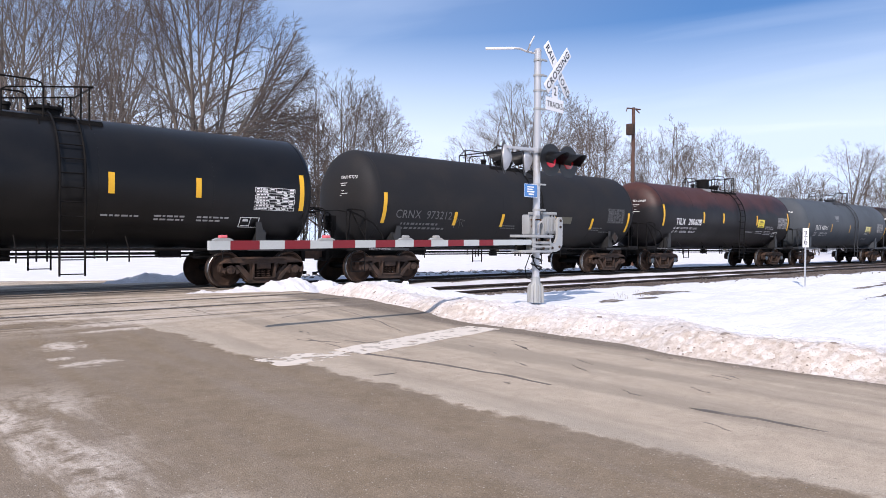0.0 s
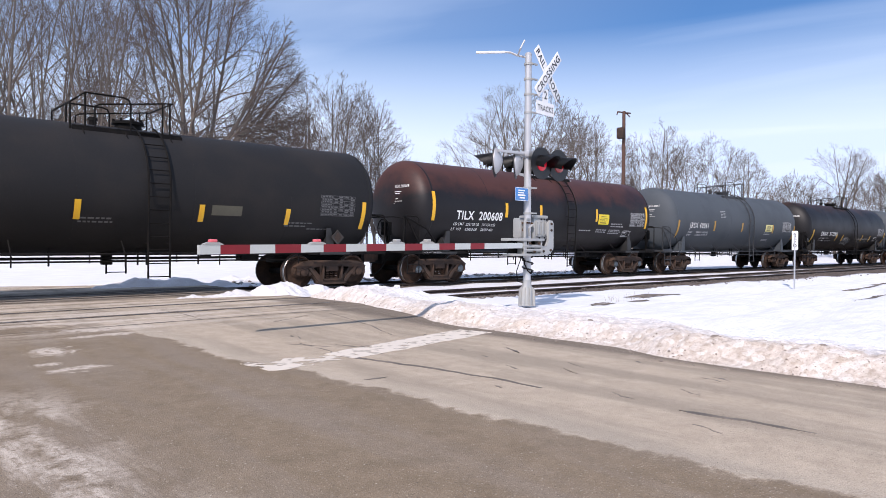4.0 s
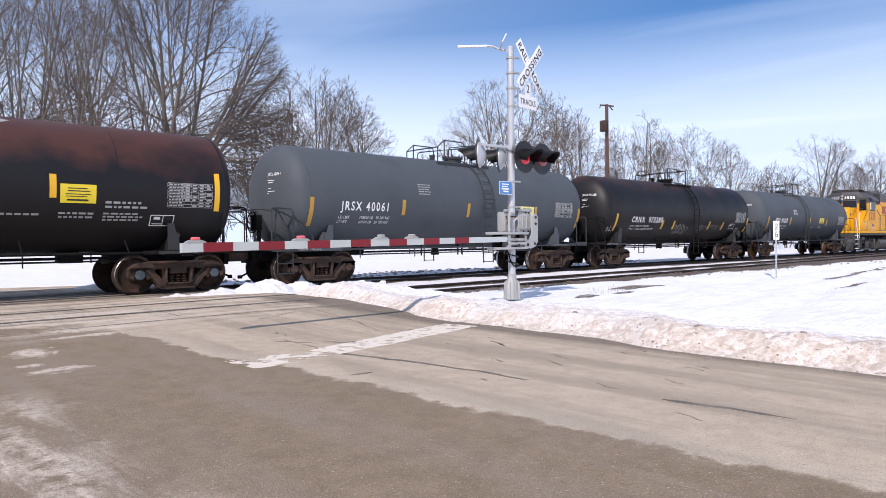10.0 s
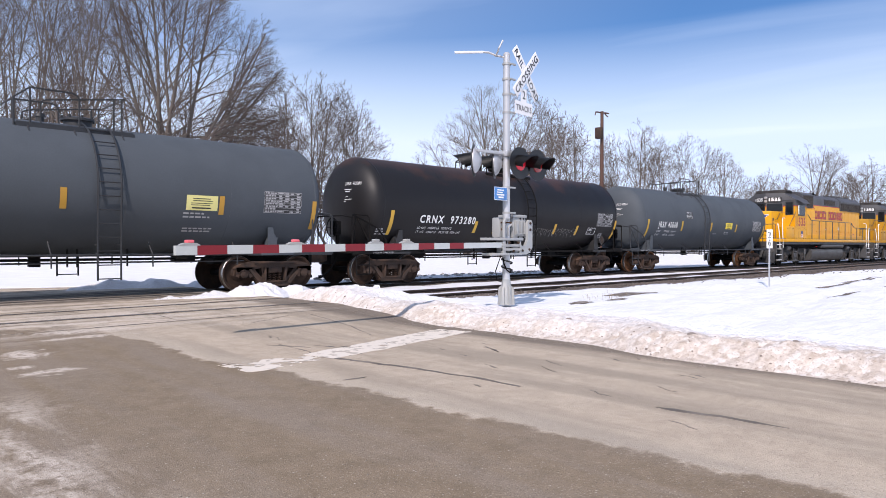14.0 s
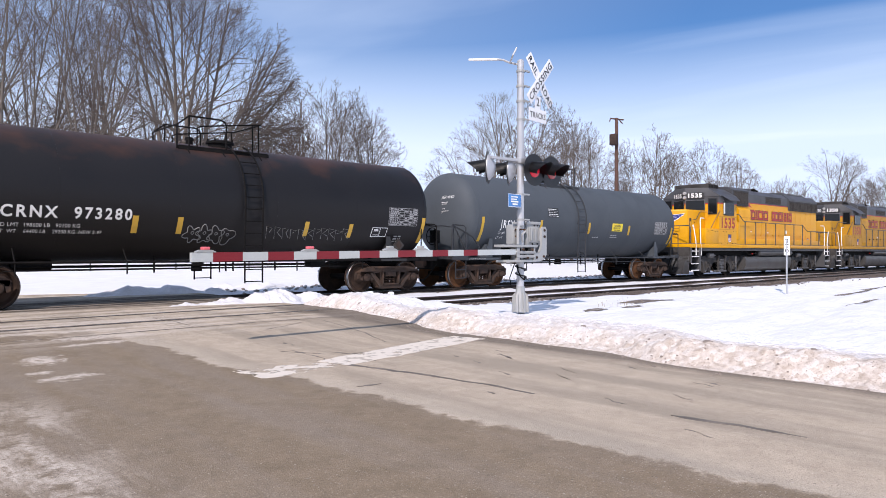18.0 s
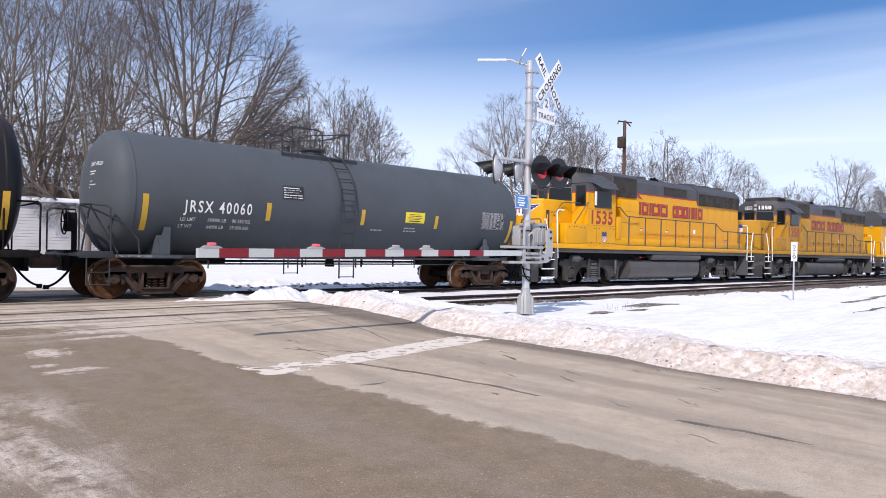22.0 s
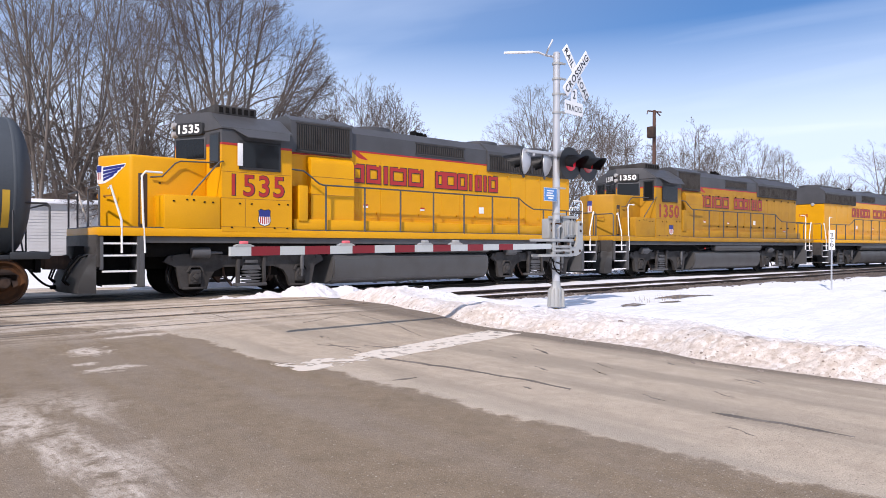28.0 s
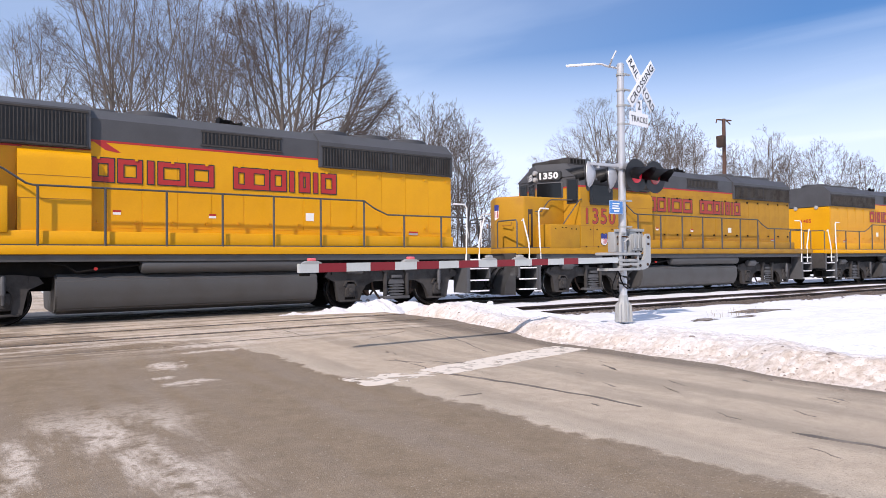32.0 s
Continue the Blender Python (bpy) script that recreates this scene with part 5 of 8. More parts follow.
def box_mark(car, x, z, w=0.42, h=0.28, mat=None):
    rows = [(0, h - 0.02, w, 0.02), (0, 0, w, 0.02), (0, 0, 0.02, h), (w - 0.02, 0, 0.02, h), (w * 0.52, 0.02, 0.015, h - 0.04), (0.08, h * 0.6, w * 0.28, 0.035), (0.08, h * 0.75, w * 0.25, 0.025), (0.06, 0.05, w * 0.4, 0.02)]
    part("consolidated_stencil", wrap(bars(rows), x, z, TANK_R, TANK_Z, lift=0.005), mat or M_WHITE, car)


def sticker(car, x, z, w, h, mat):
    p = part("sticker", wrap(bar(w, h, 3, 6), x, z, TANK_R, TANK_Z, lift=0.005), mat, car, "rectangular yellow notice")
    rows = [(w * 0.2, h * 0.76, w * 0.55, h * 0.05), (w * 0.2, h * 0.62, w * 0.62, h * 0.05), (w * 0.14, h * 0.46, w * 0.7, h * 0.04), (w * 0.14, h * 0.34, w * 0.6, h * 0.04), (w * 0.18, h * 0.12, w * 0.6, h * 0.09)]
    part("notice_lines", wrap(bars(rows), x, z, TANK_R, TANK_Z, lift=0.008), M_INK, p)


def head_text(car, s, mat):
    """Car number on the near quarter of the A-end head: small lines on the dish."""
    bm = B()
    join(bm, text_bm(s, 0.11, 1.05, 0.9))
    t = bars([(0.02, -0.16, 0.40, 0.022), (0.06, -0.23, 0.28, 0.022), (0.10, -0.42, 0.16, 0.018), (0.06, -0.51, 0.42, 0.018), (0.02, -0.58, 0.10, 0.018)])
    join(bm, t)
    e0, hd = 0.82, 0.62
    for v in bm.verts:
        # across the head from its rim inwards
        a = v.co.x * 0.8
        y = -0.86 + (0.62 - a) * 0.9
        z = 3.0 + v.co.y * 0.85
        r = min(0.995, math.hypot(y, z - TANK_Z) / TANK_R)
        k = math.acos(r ** (1 / 0.9))
        v.co = Vector((e0 + hd * (1 - math.sin(k)) - 0.012, y, z))
    bmesh.ops.recalc_face_normals(bm, faces=bm.faces)
    part("head_lettering", bm, mat, car)


def on_tank(x, z):
    q = (z - TANK_Z) / TANK_R
    return x, -(TANK_R + 0.002) * math.cos(q), TANK_Z + (TANK_R + 0.002) * math.sin(q)


def bubbles(car, x, z, w, h, n, seed, mat):
    """Outlines of swollen figures that overlap, too wild to read."""
    rnd = random.Random(seed)
    bm = B()
    for i in range(n):
        cx, cz = x + w * (i + 0.5) / n, z + h * rnd.uniform(0.45, 0.6)
        lobes, a0 = rnd.choice((3, 4, 5)), rnd.uniform(0, 6)
        pts = []
        for k in range(37):
            a = k * math.pi / 18
            r = 1 + 0.30 * math.cos(lobes * a + a0) + 0.10 * math.sin(2 * a + a0)
            pts.append(on_tank(cx + 0.60 * w / n * r * math.cos(a), cz + 0.42 * h * r * math.sin(a)))
        tube(bm, pts, 0.012, 4)
        pts = [on_tank(cx + 0.12 * w / n * math.cos(k * 0.7), cz + 0.10 * h + 0.08 * h * math.sin(k * 0.7)) for k in range(10)]
        tube(bm, pts, 0.009, 4)
    tagged(part("graffiti", bm, mat, car, "pale outlines of swollen painted figures"), kind="stuff")


def scratches(car, x, z, w, h, n, seed, mat):
    """A row of jagged thin paint strokes, too wild to read."""
    rnd = random.Random(seed)
    bm = B()
    for i in range(n):
        cx, cw = x + w * i / n, w / n
        low, high = z - h * rnd.uniform(0, 0.25), z + h * rnd.uniform(0.8, 1.0)
        pts = [(cx + 0.30 * cw, low), (cx + 0.05 * cw, high), (cx + rnd.uniform(0.7, 1.1) * cw, high - 0.1 * h), (cx + rnd.uniform(0.3, 0.6) * cw, z + 0.5 * h), (cx + 1.05 * cw, z + h * rnd.uniform(0, 0.3))]
        tube(bm, [on_tank(*p) for p in (pts if i % 3 else pts[:4])], 0.010, 4)
    tagged(part("graffiti", bm, mat, car, "jagged pale paint strokes"), kind="stuff")


def bolster_plate(car):
    """Empty diamond holder over the front truck."""
    bm = B()
    prism(bm, [(12.88, 1.40), (13.08, 1.19), (13.28, 1.40), (13.08, 1.61)], -1.40, -1.36)
    plate = part("placard_holder", bm, M_UGREY, car, "dark grey diamond placard holder")
    bm = B()
    prism(bm, [(12.96, 1.40), (13.08, 1.27), (13.20, 1.40), (13.08, 1.53)], -1.408, -1.40)
    part("placard_flap", bm, M_IRON, plate)
    bm = B()
    box(bm, 13.06, 13.10, -1.36, -1.0, 1.22, 1.30)
    part("placard_arm", bm, M_DARK, plate)


CARS = []
Y = M_YELLOWMARK


def marks_0(car):
    data_panel(car, 12.58, 1.95, 1.10, 0.56)
    box_mark(car, 12.26, 1.44, 0.52, 0.30)
    plain_lines(car, 9.07, 1.66, word_rows(1, 0.84, 0.045, 0.09, 1))
    plain_lines(car, 10.2, 1.68, word_rows(2, 0.80, 0.045, 0.09, 2))
    plain_lines(car, 11.18, 1.68, word_rows(2, 0.70, 0.045, 0.09, 3))


CARS.append(tank_car(-4.8, 15.0, M_BLACK, "glossy black tank car with yellow reflective strips and a rooftop railing", (Y, (9.18, 2.18, 2.64), (11.09, 2.18, 2.64), (13.82, 1.96, 2.90)), marks_0, ladder_x=8.48))


def marks_1(car):
    bolster_plate(car)
    stencil(car, "CRNX  973212", 2.05, 1.88, 0.25, M_FAINT, fit=2.2)
    plain_lines(car, 2.3, 1.66, word_rows(2, 1.8, 0.07, 0.15, 4), M_FAINT)
    head_text(car, "CRNX 973212", M_WHITE)
    data_panel(car, 12.5, 1.98, 1.10, 0.55, M_FAINT, None, 6)
    part("old_notice", wrap(bar(0.77, 0.25, 3, 3), 9.49, 1.88, TANK_R, TANK_Z), material("old_notice", (0.09, 0.085, 0.06), 0.6, 0, 0.2, 6, 60), car)
    plain_lines(car, 11.5, 1.72, word_rows(2, 0.8, 0.04, 0.09, 7), M_FAINT)
    plain_lines(car, 6.6, 1.70, word_rows(2, 0.8, 0.04, 0.09, 8), M_FAINT)
    plain_lines(car, 12.2, 1.55, word_rows(1, 0.6, 0.04, 0.09, 9), M_FAINT)
    scratches(car, 4.4, 1.62, 0.45, 0.34, 2, 3, M_FAINT)


CARS.append(tank_car(10.2, 15.09, M_CHAR, "charcoal black tank car with faded lettering and yellow strips", (Y, (1.55, 1.69, 2.60), (4.35, 1.68, 2.13), (6.50, 1.68, 2.13), (9.18, 1.70, 2.13), (11.47, 1.68, 2.12), (13.85, 1.60, 2.40)), marks_1, ladder_x=8.22))


def marks_2(car):
    stencil(car, "TILX  200608", 2.46, 2.04, 0.27, M_WHITE, bold=0.026, spacing=1.1, fit=2.13)
    stencil(car, "LD LMT  223100 LB   101150 KG", 2.40, 1.83, 0.095, M_WHITE, fit=1.9, bold=0.008)
    stencil(car, "LT  WT    62900 LB    28550 KG", 2.36, 1.65, 0.095, M_WHITE, fit=1.9, bold=0.008)
    head_text(car, "TILX 200608", M_WHITE)
    sticker(car, 10.11, 2.05, 0.70, 0.40, M_LABEL)
    data_panel(car, 12.34, 2.02, 1.08, 0.56, M_DULLWHITE, None, 2)
    box_mark(car, 11.99, 1.53, 0.55, 0.29)
    plain_lines(car, 9.02, 1.76, word_rows(1, 0.9, 0.045, 0.09, 11))
    plain_lines(car, 10.1, 1.80, word_rows(2, 0.75, 0.045, 0.09, 12))
    plain_lines(car, 11.0, 2.06, word_rows(2, 0.95, 0.05, 0.10, 13))
    plain_lines(car, 10.97, 1.81, word_rows(3, 0.9, 0.04, 0.075, 14))


M_BLUECAP = material("bearing_blue", (0.075, 0.095, 0.11), 0.5, 0.2, 0.2, 6, 50)
CARS.append(tank_car(25.29, 14.71, M_TILX, "black tank car rusted red-brown over its crown, bold white lettering", (Y, (1.42, 1.96, 2.88), (4.72, 2.16, 2.65), (6.53, 2.18, 2.65), (9.91, 2.15, 2.64), (13.47, 1.94, 2.86)), marks_2, M_BLUECAP, True, ladder_x=8.32))


def marks_3(car):
    stencil(car, "JRSX 40061", 2.47, 2.07, 0.25, M_WHITE, bold=0.016, spacing=1.3, fit=1.7)
    stencil(car, "LD LMT          198900 LB   90 200 KG", 2.44, 1.82, 0.085, M_STENCIL, fit=1.82, bold=0.012)
    stencil(car, "LT WT            64100 LB   29 100 KG", 2.42, 1.68, 0.085, M_STENCIL, fit=1.82, bold=0.012)
    head_text(car, "JRSX 40061", M_WHITE)
    plain_lines(car, 5.37, 2.92, word_rows(5, 0.5, 0.026, 0.075, 16), M_DULLWHITE)
    sticker(car, 10.2, 2.02, 0.78, 0.36, M_PALELABEL)
    data_panel(car, 12.24, 2.03, 1.10, 0.54, M_DULLWHITE, M_INK, 4)
    plain_lines(car, 10.15, 1.92, word_rows(2, 0.7, 0.04, 0.09, 17), M_DULLWHITE)
    plain_lines(car, 10.2, 1.52, word_rows(2, 0.7, 0.04, 0.08, 18), M_DULLWHITE)


M_OLDY = material("reflector_ochre", (0.46, 0.25, 0.03), 0.5, 0, 0.1, 8, 60)
CARS.append(tank_car(40.0, 14.75, M_GREY, "blue-grey tank car with white lettering and ochre strips", (M_OLDY, (1.46, 1.57, 2.40), (4.71, 1.96, 2.43), (7.51, 1.95, 2.40), (11.02, 1.93, 2.39), (13.68, 1.58, 2.38)), marks_3, ladder_x=8.47, fittings=material("grey_fittings", (0.022, 0.024, 0.027), 0.55, 0, 0.2, 4, 50)))
M_GREYFIT = bpy.data.materials["grey_fittings"]


def marks_4(car):
    stencil(car, "CRNX  973280", 2.93, 1.90, 0.24, M_WHITE, bold=0.026, spacing=1.3, fit=2.5)
    stencil(car, "LD LMT  198600 LB   90100 KG", 2.9, 1.68, 0.085, M_WHITE, fit=1.5)
    stencil(car, "LT  WT    64400 LB    29200 KG  NEW 2-97", 2.9, 1.53, 0.085, M_WHITE, fit=1.95)
    head_text(car, "CRNX 973280", M_WHITE)
    bubbles(car, 6.72, 1.28, 1.18, 0.50, 4, 5, M_SPRAY)
    scratches(car, 8.75, 1.50, 2.6, 0.33, 11, 8, M_SPRAY)
    bolster_plate(car)
    data_panel(car, 12.67, 1.98, 1.10, 0.52, M_DULLWHITE)
    box_mark(car, 12.12, 1.60, 0.56, 0.30)
    plain_lines(car, 13.0, 1.60, word_rows(3, 0.35, 0.05, 0.09, 21))
    plain_lines(car, 1.3, 1.62, word_rows(3, 0.35, 0.05, 0.09, 22))


CARS.append(tank_car(54.75, 15.0, M_RUSTTOP, "black tank car with rusty crown, white lettering and pale graffiti", (M_OLDMARK, (1.73, 1.44, 2.25), (5.45, 1.57, 2.0), (6.46, 1.57, 2.0), (9.87, 1.57, 2.0), (11.30, 1.55, 1.97), (13.96, 1.40, 2.24)), marks_4, ladder_x=8.32))


def marks_5(car):
    stencil(car, "JRSX 40060", 2.55, 2.03, 0.27, M_WHITE, bold=0.016, spacing=1.3, fit=1.7)
    stencil(car, "LD LMT         199000 LB     90 250 KG", 2.5, 1.80, 0.09, M_STENCIL, fit=1.75, bold=0.012)
    stencil(car, "LT WT           64000 LB     29 050 KG", 2.48, 1.62, 0.09, M_STENCIL, fit=1.75, bold=0.012)
    head_text(car, "JRSX 40060", M_WHITE)
    sticker(car, 5.09, 2.48, 0.62, 0.36, M_INK)
    plain_lines(car, 5.12, 2.77, word_rows(5, 0.5, 0.022, 0.062, 24), M_WHITE).location.y = -0.004
    sticker(car, 9.19, 2.05, 0.75, 0.32, M_LABEL)
    data_panel(car, 12.44, 1.98, 1.05, 0.54, M_DULLWHITE, M_INK, 9)
    plain_lines(car, 9.2, 1.85, word_rows(2, 0.5, 0.04, 0.09, 25), M_DULLWHITE)
    plain_lines(car, 8.0, 1.75, word_rows(1, 0.4, 0.04, 0.09, 26), M_DULLWHITE)


CARS.append(tank_car(69.75, 15.0, M_GREY, "blue-grey tank car with rusty wheels and yellow strips", (material("reflector_mustard", (0.56, 0.34, 0.03), 0.5, 0, 0.1, 8, 60), (1.62, 1.50, 2.38), (4.65, 1.90, 2.36), (7.58, 1.90, 2.35), (10.37, 1.90, 2.31), (13.81, 1.50, 2.30)), marks_5, ladder_x=7.07, wheel=M_RUST, fittings=M_GREYFIT))


def blomberg_bm(bm):
    """One side of a two-axle locomotive truck frame, facing -y."""
    half = [(0.60, 0.98), (0.90, 1.00), (1.60, 1.02), (1.98, 0.97), (2.08, 0.84), (1.80, 0.70), (1.70, 0.21), (1.52, 0.21), (1.52, 0.58), (1.46, 0.70), (1.28, 0.70), (1.22, 0.58), (1.22, 0.21), (1.08, 0.21), (1.02, 0.42), (0.90, 0.60), (0.66, 0.70)]
    prism(bm, half + [(-a, b) for a, b in half[::-1]], -1.16, -1.03)
    for s in (-1, 1):
        c = s * 1.3715
        box(bm, c - 0.15, c + 0.15, -1.20, -1.0, 0.30, 0.66, 0.04)
        lathe(bm, [(-1.27, 0.03), (-1.265, 0.06), (-1.22, 0.065), (-1.22, 0.13), (-1.19, 0.14)], "y", 16, (c, 0, 0.48))
        for k in range(5):
            a = k * math.tau / 5
            lathe(bm, [(-1.235, 0.016), (-1.21, 0.016)], "y", 6, (c + 0.10 * math.cos(a), 0, 0.48 + 0.10 * math.sin(a)))
        box(bm, min(s * 1.08, s * 1.66), max(s * 1.08, s * 1.66), -1.18, -1.04, 0.185, 0.235, 0.01)
        prism(bm, [(c - 0.20, 0.60), (c - 0.12, 0.74), (c + 0.12, 0.74), (c + 0.20, 0.60), (c + 0.16, 0.60), (c + 0.10, 0.70), (c - 0.10, 0.70), (c - 0.16, 0.60)], -1.22, -1.15)
        for z, r in ((0.93, 0.05),):
            lathe(bm, [(-1.20, r), (-1.15, r)], "y", 12, (s * 1.86, 0, z))
    for k in (-0.34, 0.34):
        box(bm, k - 0.04, k + 0.04, -1.25, -1.15, 0.26, 1.0, 0.012)
        box(bm, k - 0.09, k + 0.09, -1.27, -1.14, 0.94, 1.04, 0.012)


def hanger_bm(bm):
    """Swing hanger with its elliptic springs."""
    box(bm, -0.40, 0.40, -1.28, -1.02, 0.215, 0.295, 0.02)
    box(bm, -0.16, 0.16, -1.265, -1.16, 0.78, 0.86, 0.012)
    for k in range(4):
        w, z = 0.30 - 0.035 * abs(k - 1.5), 0.305 + 0.078 * k
        prism(bm, [(-w, z + 0.03), (-w * 0.7, z + 0.008), (0, z), (w * 0.7, z + 0.008), (w, z + 0.03), (w * 0.7, z + 0.052), (0, z + 0.064), (-w * 0.7, z + 0.052)], -1.23, -1.04)
    prism(bm, [(-0.26, 0.62), (0.26, 0.62), (0.20, 0.74), (-0.20, 0.74)], -1.23, -1.02)


def damper_bm(bm):
    lathe(bm, [(0.42, 0.03), (0.60, 0.035), (0.62, 0.05), (0.96, 0.05), (1.0, 0.03)], "z", 10, (1.3715, -1.27, 0))


def brake_shoe_bm(bm, s):
    if s:
        prism(bm, [(s * 0.66, 0.30), (s * 0.78, 0.42), (s * 0.80, 0.60), (s * 0.70, 0.74), (s * 0.58, 0.72), (s * 0.64, 0.52)], -0.86, -0.70)
        tube(bm, [(s * 0.62, -0.95, 0.76), (s * 0.60, -0.98, 0.50), (s * 0.40, -1.0, 0.22)], 0.03, 6)


def brakecyl_bm(bm):
    lathe(bm, [(-0.30, 0.02), (-0.29, 0.12), (-0.06, 0.13), (0.12, 0.13), (0.14, 0.04), (0.44, 0.03)], "x", 16, (-1.20, -1.27, 1.04))


def fan_bm(bm):
    lathe(bm, [(0, 0.62), (0.16, 0.62), (0.18, 0.58), (0.18, 0.10), (0.20, 0.02)], "z", 28)


def louvres(x0, x1, z0, z1, y, n, bm, upright=True):
    """Shutter blades in an opening."""
    for k in range(n):
        if upright:
            x = x0 + (x1 - x0) * (k + 0.5) / n
            w = (x1 - x0) / n * 0.15
            box(bm, x - w, x + w, y - 0.02, y + 0.04, z0, z1)
        else:
            z = z0 + (z1 - z0) * (k + 0.5) / n
            w = (z1 - z0) / n * 0.3
            box(bm, x0, x1, y - 0.02, y + 0.04, z - w, z + w)


NAME_BLOCKS = ((0, 37), (44, 41), (95, 10), (113, 47), (167, 43), (247, 28), (275, 36), (314, 29), (350, 8), (368, 20), (395, 8), (410, 28))


def hollow_block(b, w, h, t, grow=0.0):
    """A flat block of a painted name: a hollow plate, or one bar where it is slim."""
    g = grow
    if w < 0.2:
        box(b, -g, w + g, -0.001, 0.001, -g, h + g)
        return
    o = [(c - g if c == 0 else c + g, d - g if d == 0 else d + g) for c, d in ((0, 0), (w, 0), (w, h), (0, h))]
    i = [(t + (g if k == 0 else -g) + (w - 2 * t) * k, t + (g if q == 0 else -g) + (h - 2 * t) * q) for k, q in ((0, 0), (1, 0), (1, 1), (0, 1))]
    vo = [b.verts.new((c, 0, d)) for c, d in o]
    vi = [b.verts.new((c, 0, d)) for c, d in i]
    for k in range(4):
        b.faces.new((vo[k], vo[(k + 1) % 4], vi[(k + 1) % 4], vi[k]))


def locomotive(u0, number, paint, label, wings):
    """A road-switcher, its short nose towards the train's rear; x runs from that coupler."""
    LL = 18.03
    car = thing("locomotive", label, "locomotive", "locomotives", pose(u0, 0, 0))
    W = 1.53
    # underframe and sill
    bm = B()
    box(bm, 1.45, 16.6, -1.46, 1.46, 1.27, 1.42, 0.01)
    part("side_frame", bm, M_FRAMEGREY, car, "grey frame below the yellow sill")
    bm = B()
    box(bm, 0.95, 17.1, -1.05, 1.05, 0.95, 1.30, 0.02)
    box(bm, 0.3, 17.7, -0.35, 0.35, 0.65, 1.2, 0.03)
    part("underframe", bm, M_DARK, car)
    bm = B()
    box(bm, 0.52, 17.5, -W + 0.006, W - 0.006, 1.42, 1.60, 0.012)
    part("sill", bm, paint, car, "yellow side sill and walkway")
    bm = B()
    box(bm, 0.53, 17.49, -W + 0.03, W - 0.03, 1.601, 1.625)
    part("walkway", bm, M_LGREY, car)
    # nose
    bm = B()
    t = B()
    prism(t, [(0.86, 0), (1.34, -0.87), (3.1, -0.87), (3.1, 0.87), (1.34, 0.87)], 1.55, 3.28, "xy")
    bmesh.ops.bevel(t, geom=t.edges[:], offset=0.07, segments=3, affect="EDGES", profile=0.5)
    join(bm, t)
    part("nose", bm, paint, car)

    def on_nose(pts, lift):
        """A flat figure of (across, height) points laid on the slanted half of the nose front."""
        b = B()
        faces(b, [(0.86 + 0.552 * abs(c) * 0.62 - lift * 1.14, c * 0.62, d) for c, d in pts], [tuple(range(len(pts)))])
        return b
    # no well is cut: a dark panel carries the step well's shade
    bm = B()
    box(bm, 1.50, 1.70, -0.877, -0.82, 1.64, 2.86, 0.01)
    rec = part("shaded_recess", bm, material("recess_shade", (0.05, 0.03, 0.02), 0.7, 0, 0.2, 4, 40) if "recess_shade" not in bpy.data.materials else bpy.data.materials["recess_shade"], car, "dark panel painted as the shaded step well of the nose")
    bm = B()
    box(bm, 1.55, 1.60, -0.90, -0.85, 1.70, 2.70, 0.01)
    part("locker_door", bm, paint, rec)
    for s in (-1, 1):
        bm = B()
        box(bm, 1.86, 3.16, min(s * 0.80, s * 1.526), max(s * 0.80, s * 1.526), 1.60, 2.36, 0.025)
        part("battery_box", bm, paint, car)
    # cab, its front corners cut off
    plan = [(5.0, -W), (3.18, -W), (3.10, -0.90), (2.62, 0), (3.10, 0.90), (3.18, W), (5.0, W)]

    def ring(b, k, z, front=0.0):
        return [b.verts.new((x + (front if x < 4 else 0), y * k, z)) for x, y in plan]

    def stack(b, levels):
        rows = [ring(b, *lv) for lv in levels]
        for p, q in zip(rows, rows[1:]):
            for i in range(7):
                b.faces.new((p[i], p[(i + 1) % 7], q[(i + 1) % 7], q[i]))
        b.faces.new(rows[0][::-1])
        b.faces.new(rows[-1])
    def swept(b):
        """Lay what was built on a flat cab front onto its two raked halves."""
        for v in b.verts:
            v.co.x += 0.533 * abs(v.co.y) - 0.20
        return b
    bm = B()
    stack(bm, [(1.0, 1.55), (1.0, 3.60)])
    part("cab_wall", bm, paint, car)
    bm = B()
    stack(bm, [(1.003, 3.60), (1.003, 3.655)])
    part("cab_stripe", bm, M_RED, car, "thin red stripe")
    bm = B()
    stack(bm, [(1.0, 3.655), (1.0, 3.97), (1.02, 3.98, -0.02), (1.02, 4.02, -0.02), (1.0, 4.44)])
    for v in bm.verts:
        if v.co.z > 4.4:
            v.co.y = max(-0.88, min(0.88, v.co.y))
    roof = part("cab_roof", bm, M_LGREY, car)
    bm = B()
    box(bm, 3.25, 4.35, -0.9, 0.9, 4.40, 4.66, 0.03)
    part("roof_cooler", bm, M_UGREY, roof)
    for k in range(6):
        part("cooler_slat", cached("cooler_slat", lambda q: box(q, 0, 0.09, -0.92, 0.92, 4.47, 4.61), M_DARK), None, roof, m=pose(3.37 + k * 0.16, 0, 0))
    for y0, y1, z0, z1 in ((-0.82, -0.07, 3.33, 3.80), (0.07, 0.82, 3.33, 3.80)):
        bm = B()
        box(bm, 2.79, 2.84, y0 - 0.03, y1 + 0.03, z0 - 0.03, z1 + 0.03, 0.01)
        f = part("front_window_frame", swept(bm), M_LGREY, car)
        bm = B()
        box(bm, 2.782, 2.792, y0, y1, z0, z1)
        part("front_window", swept(bm), M_GLASS, f)
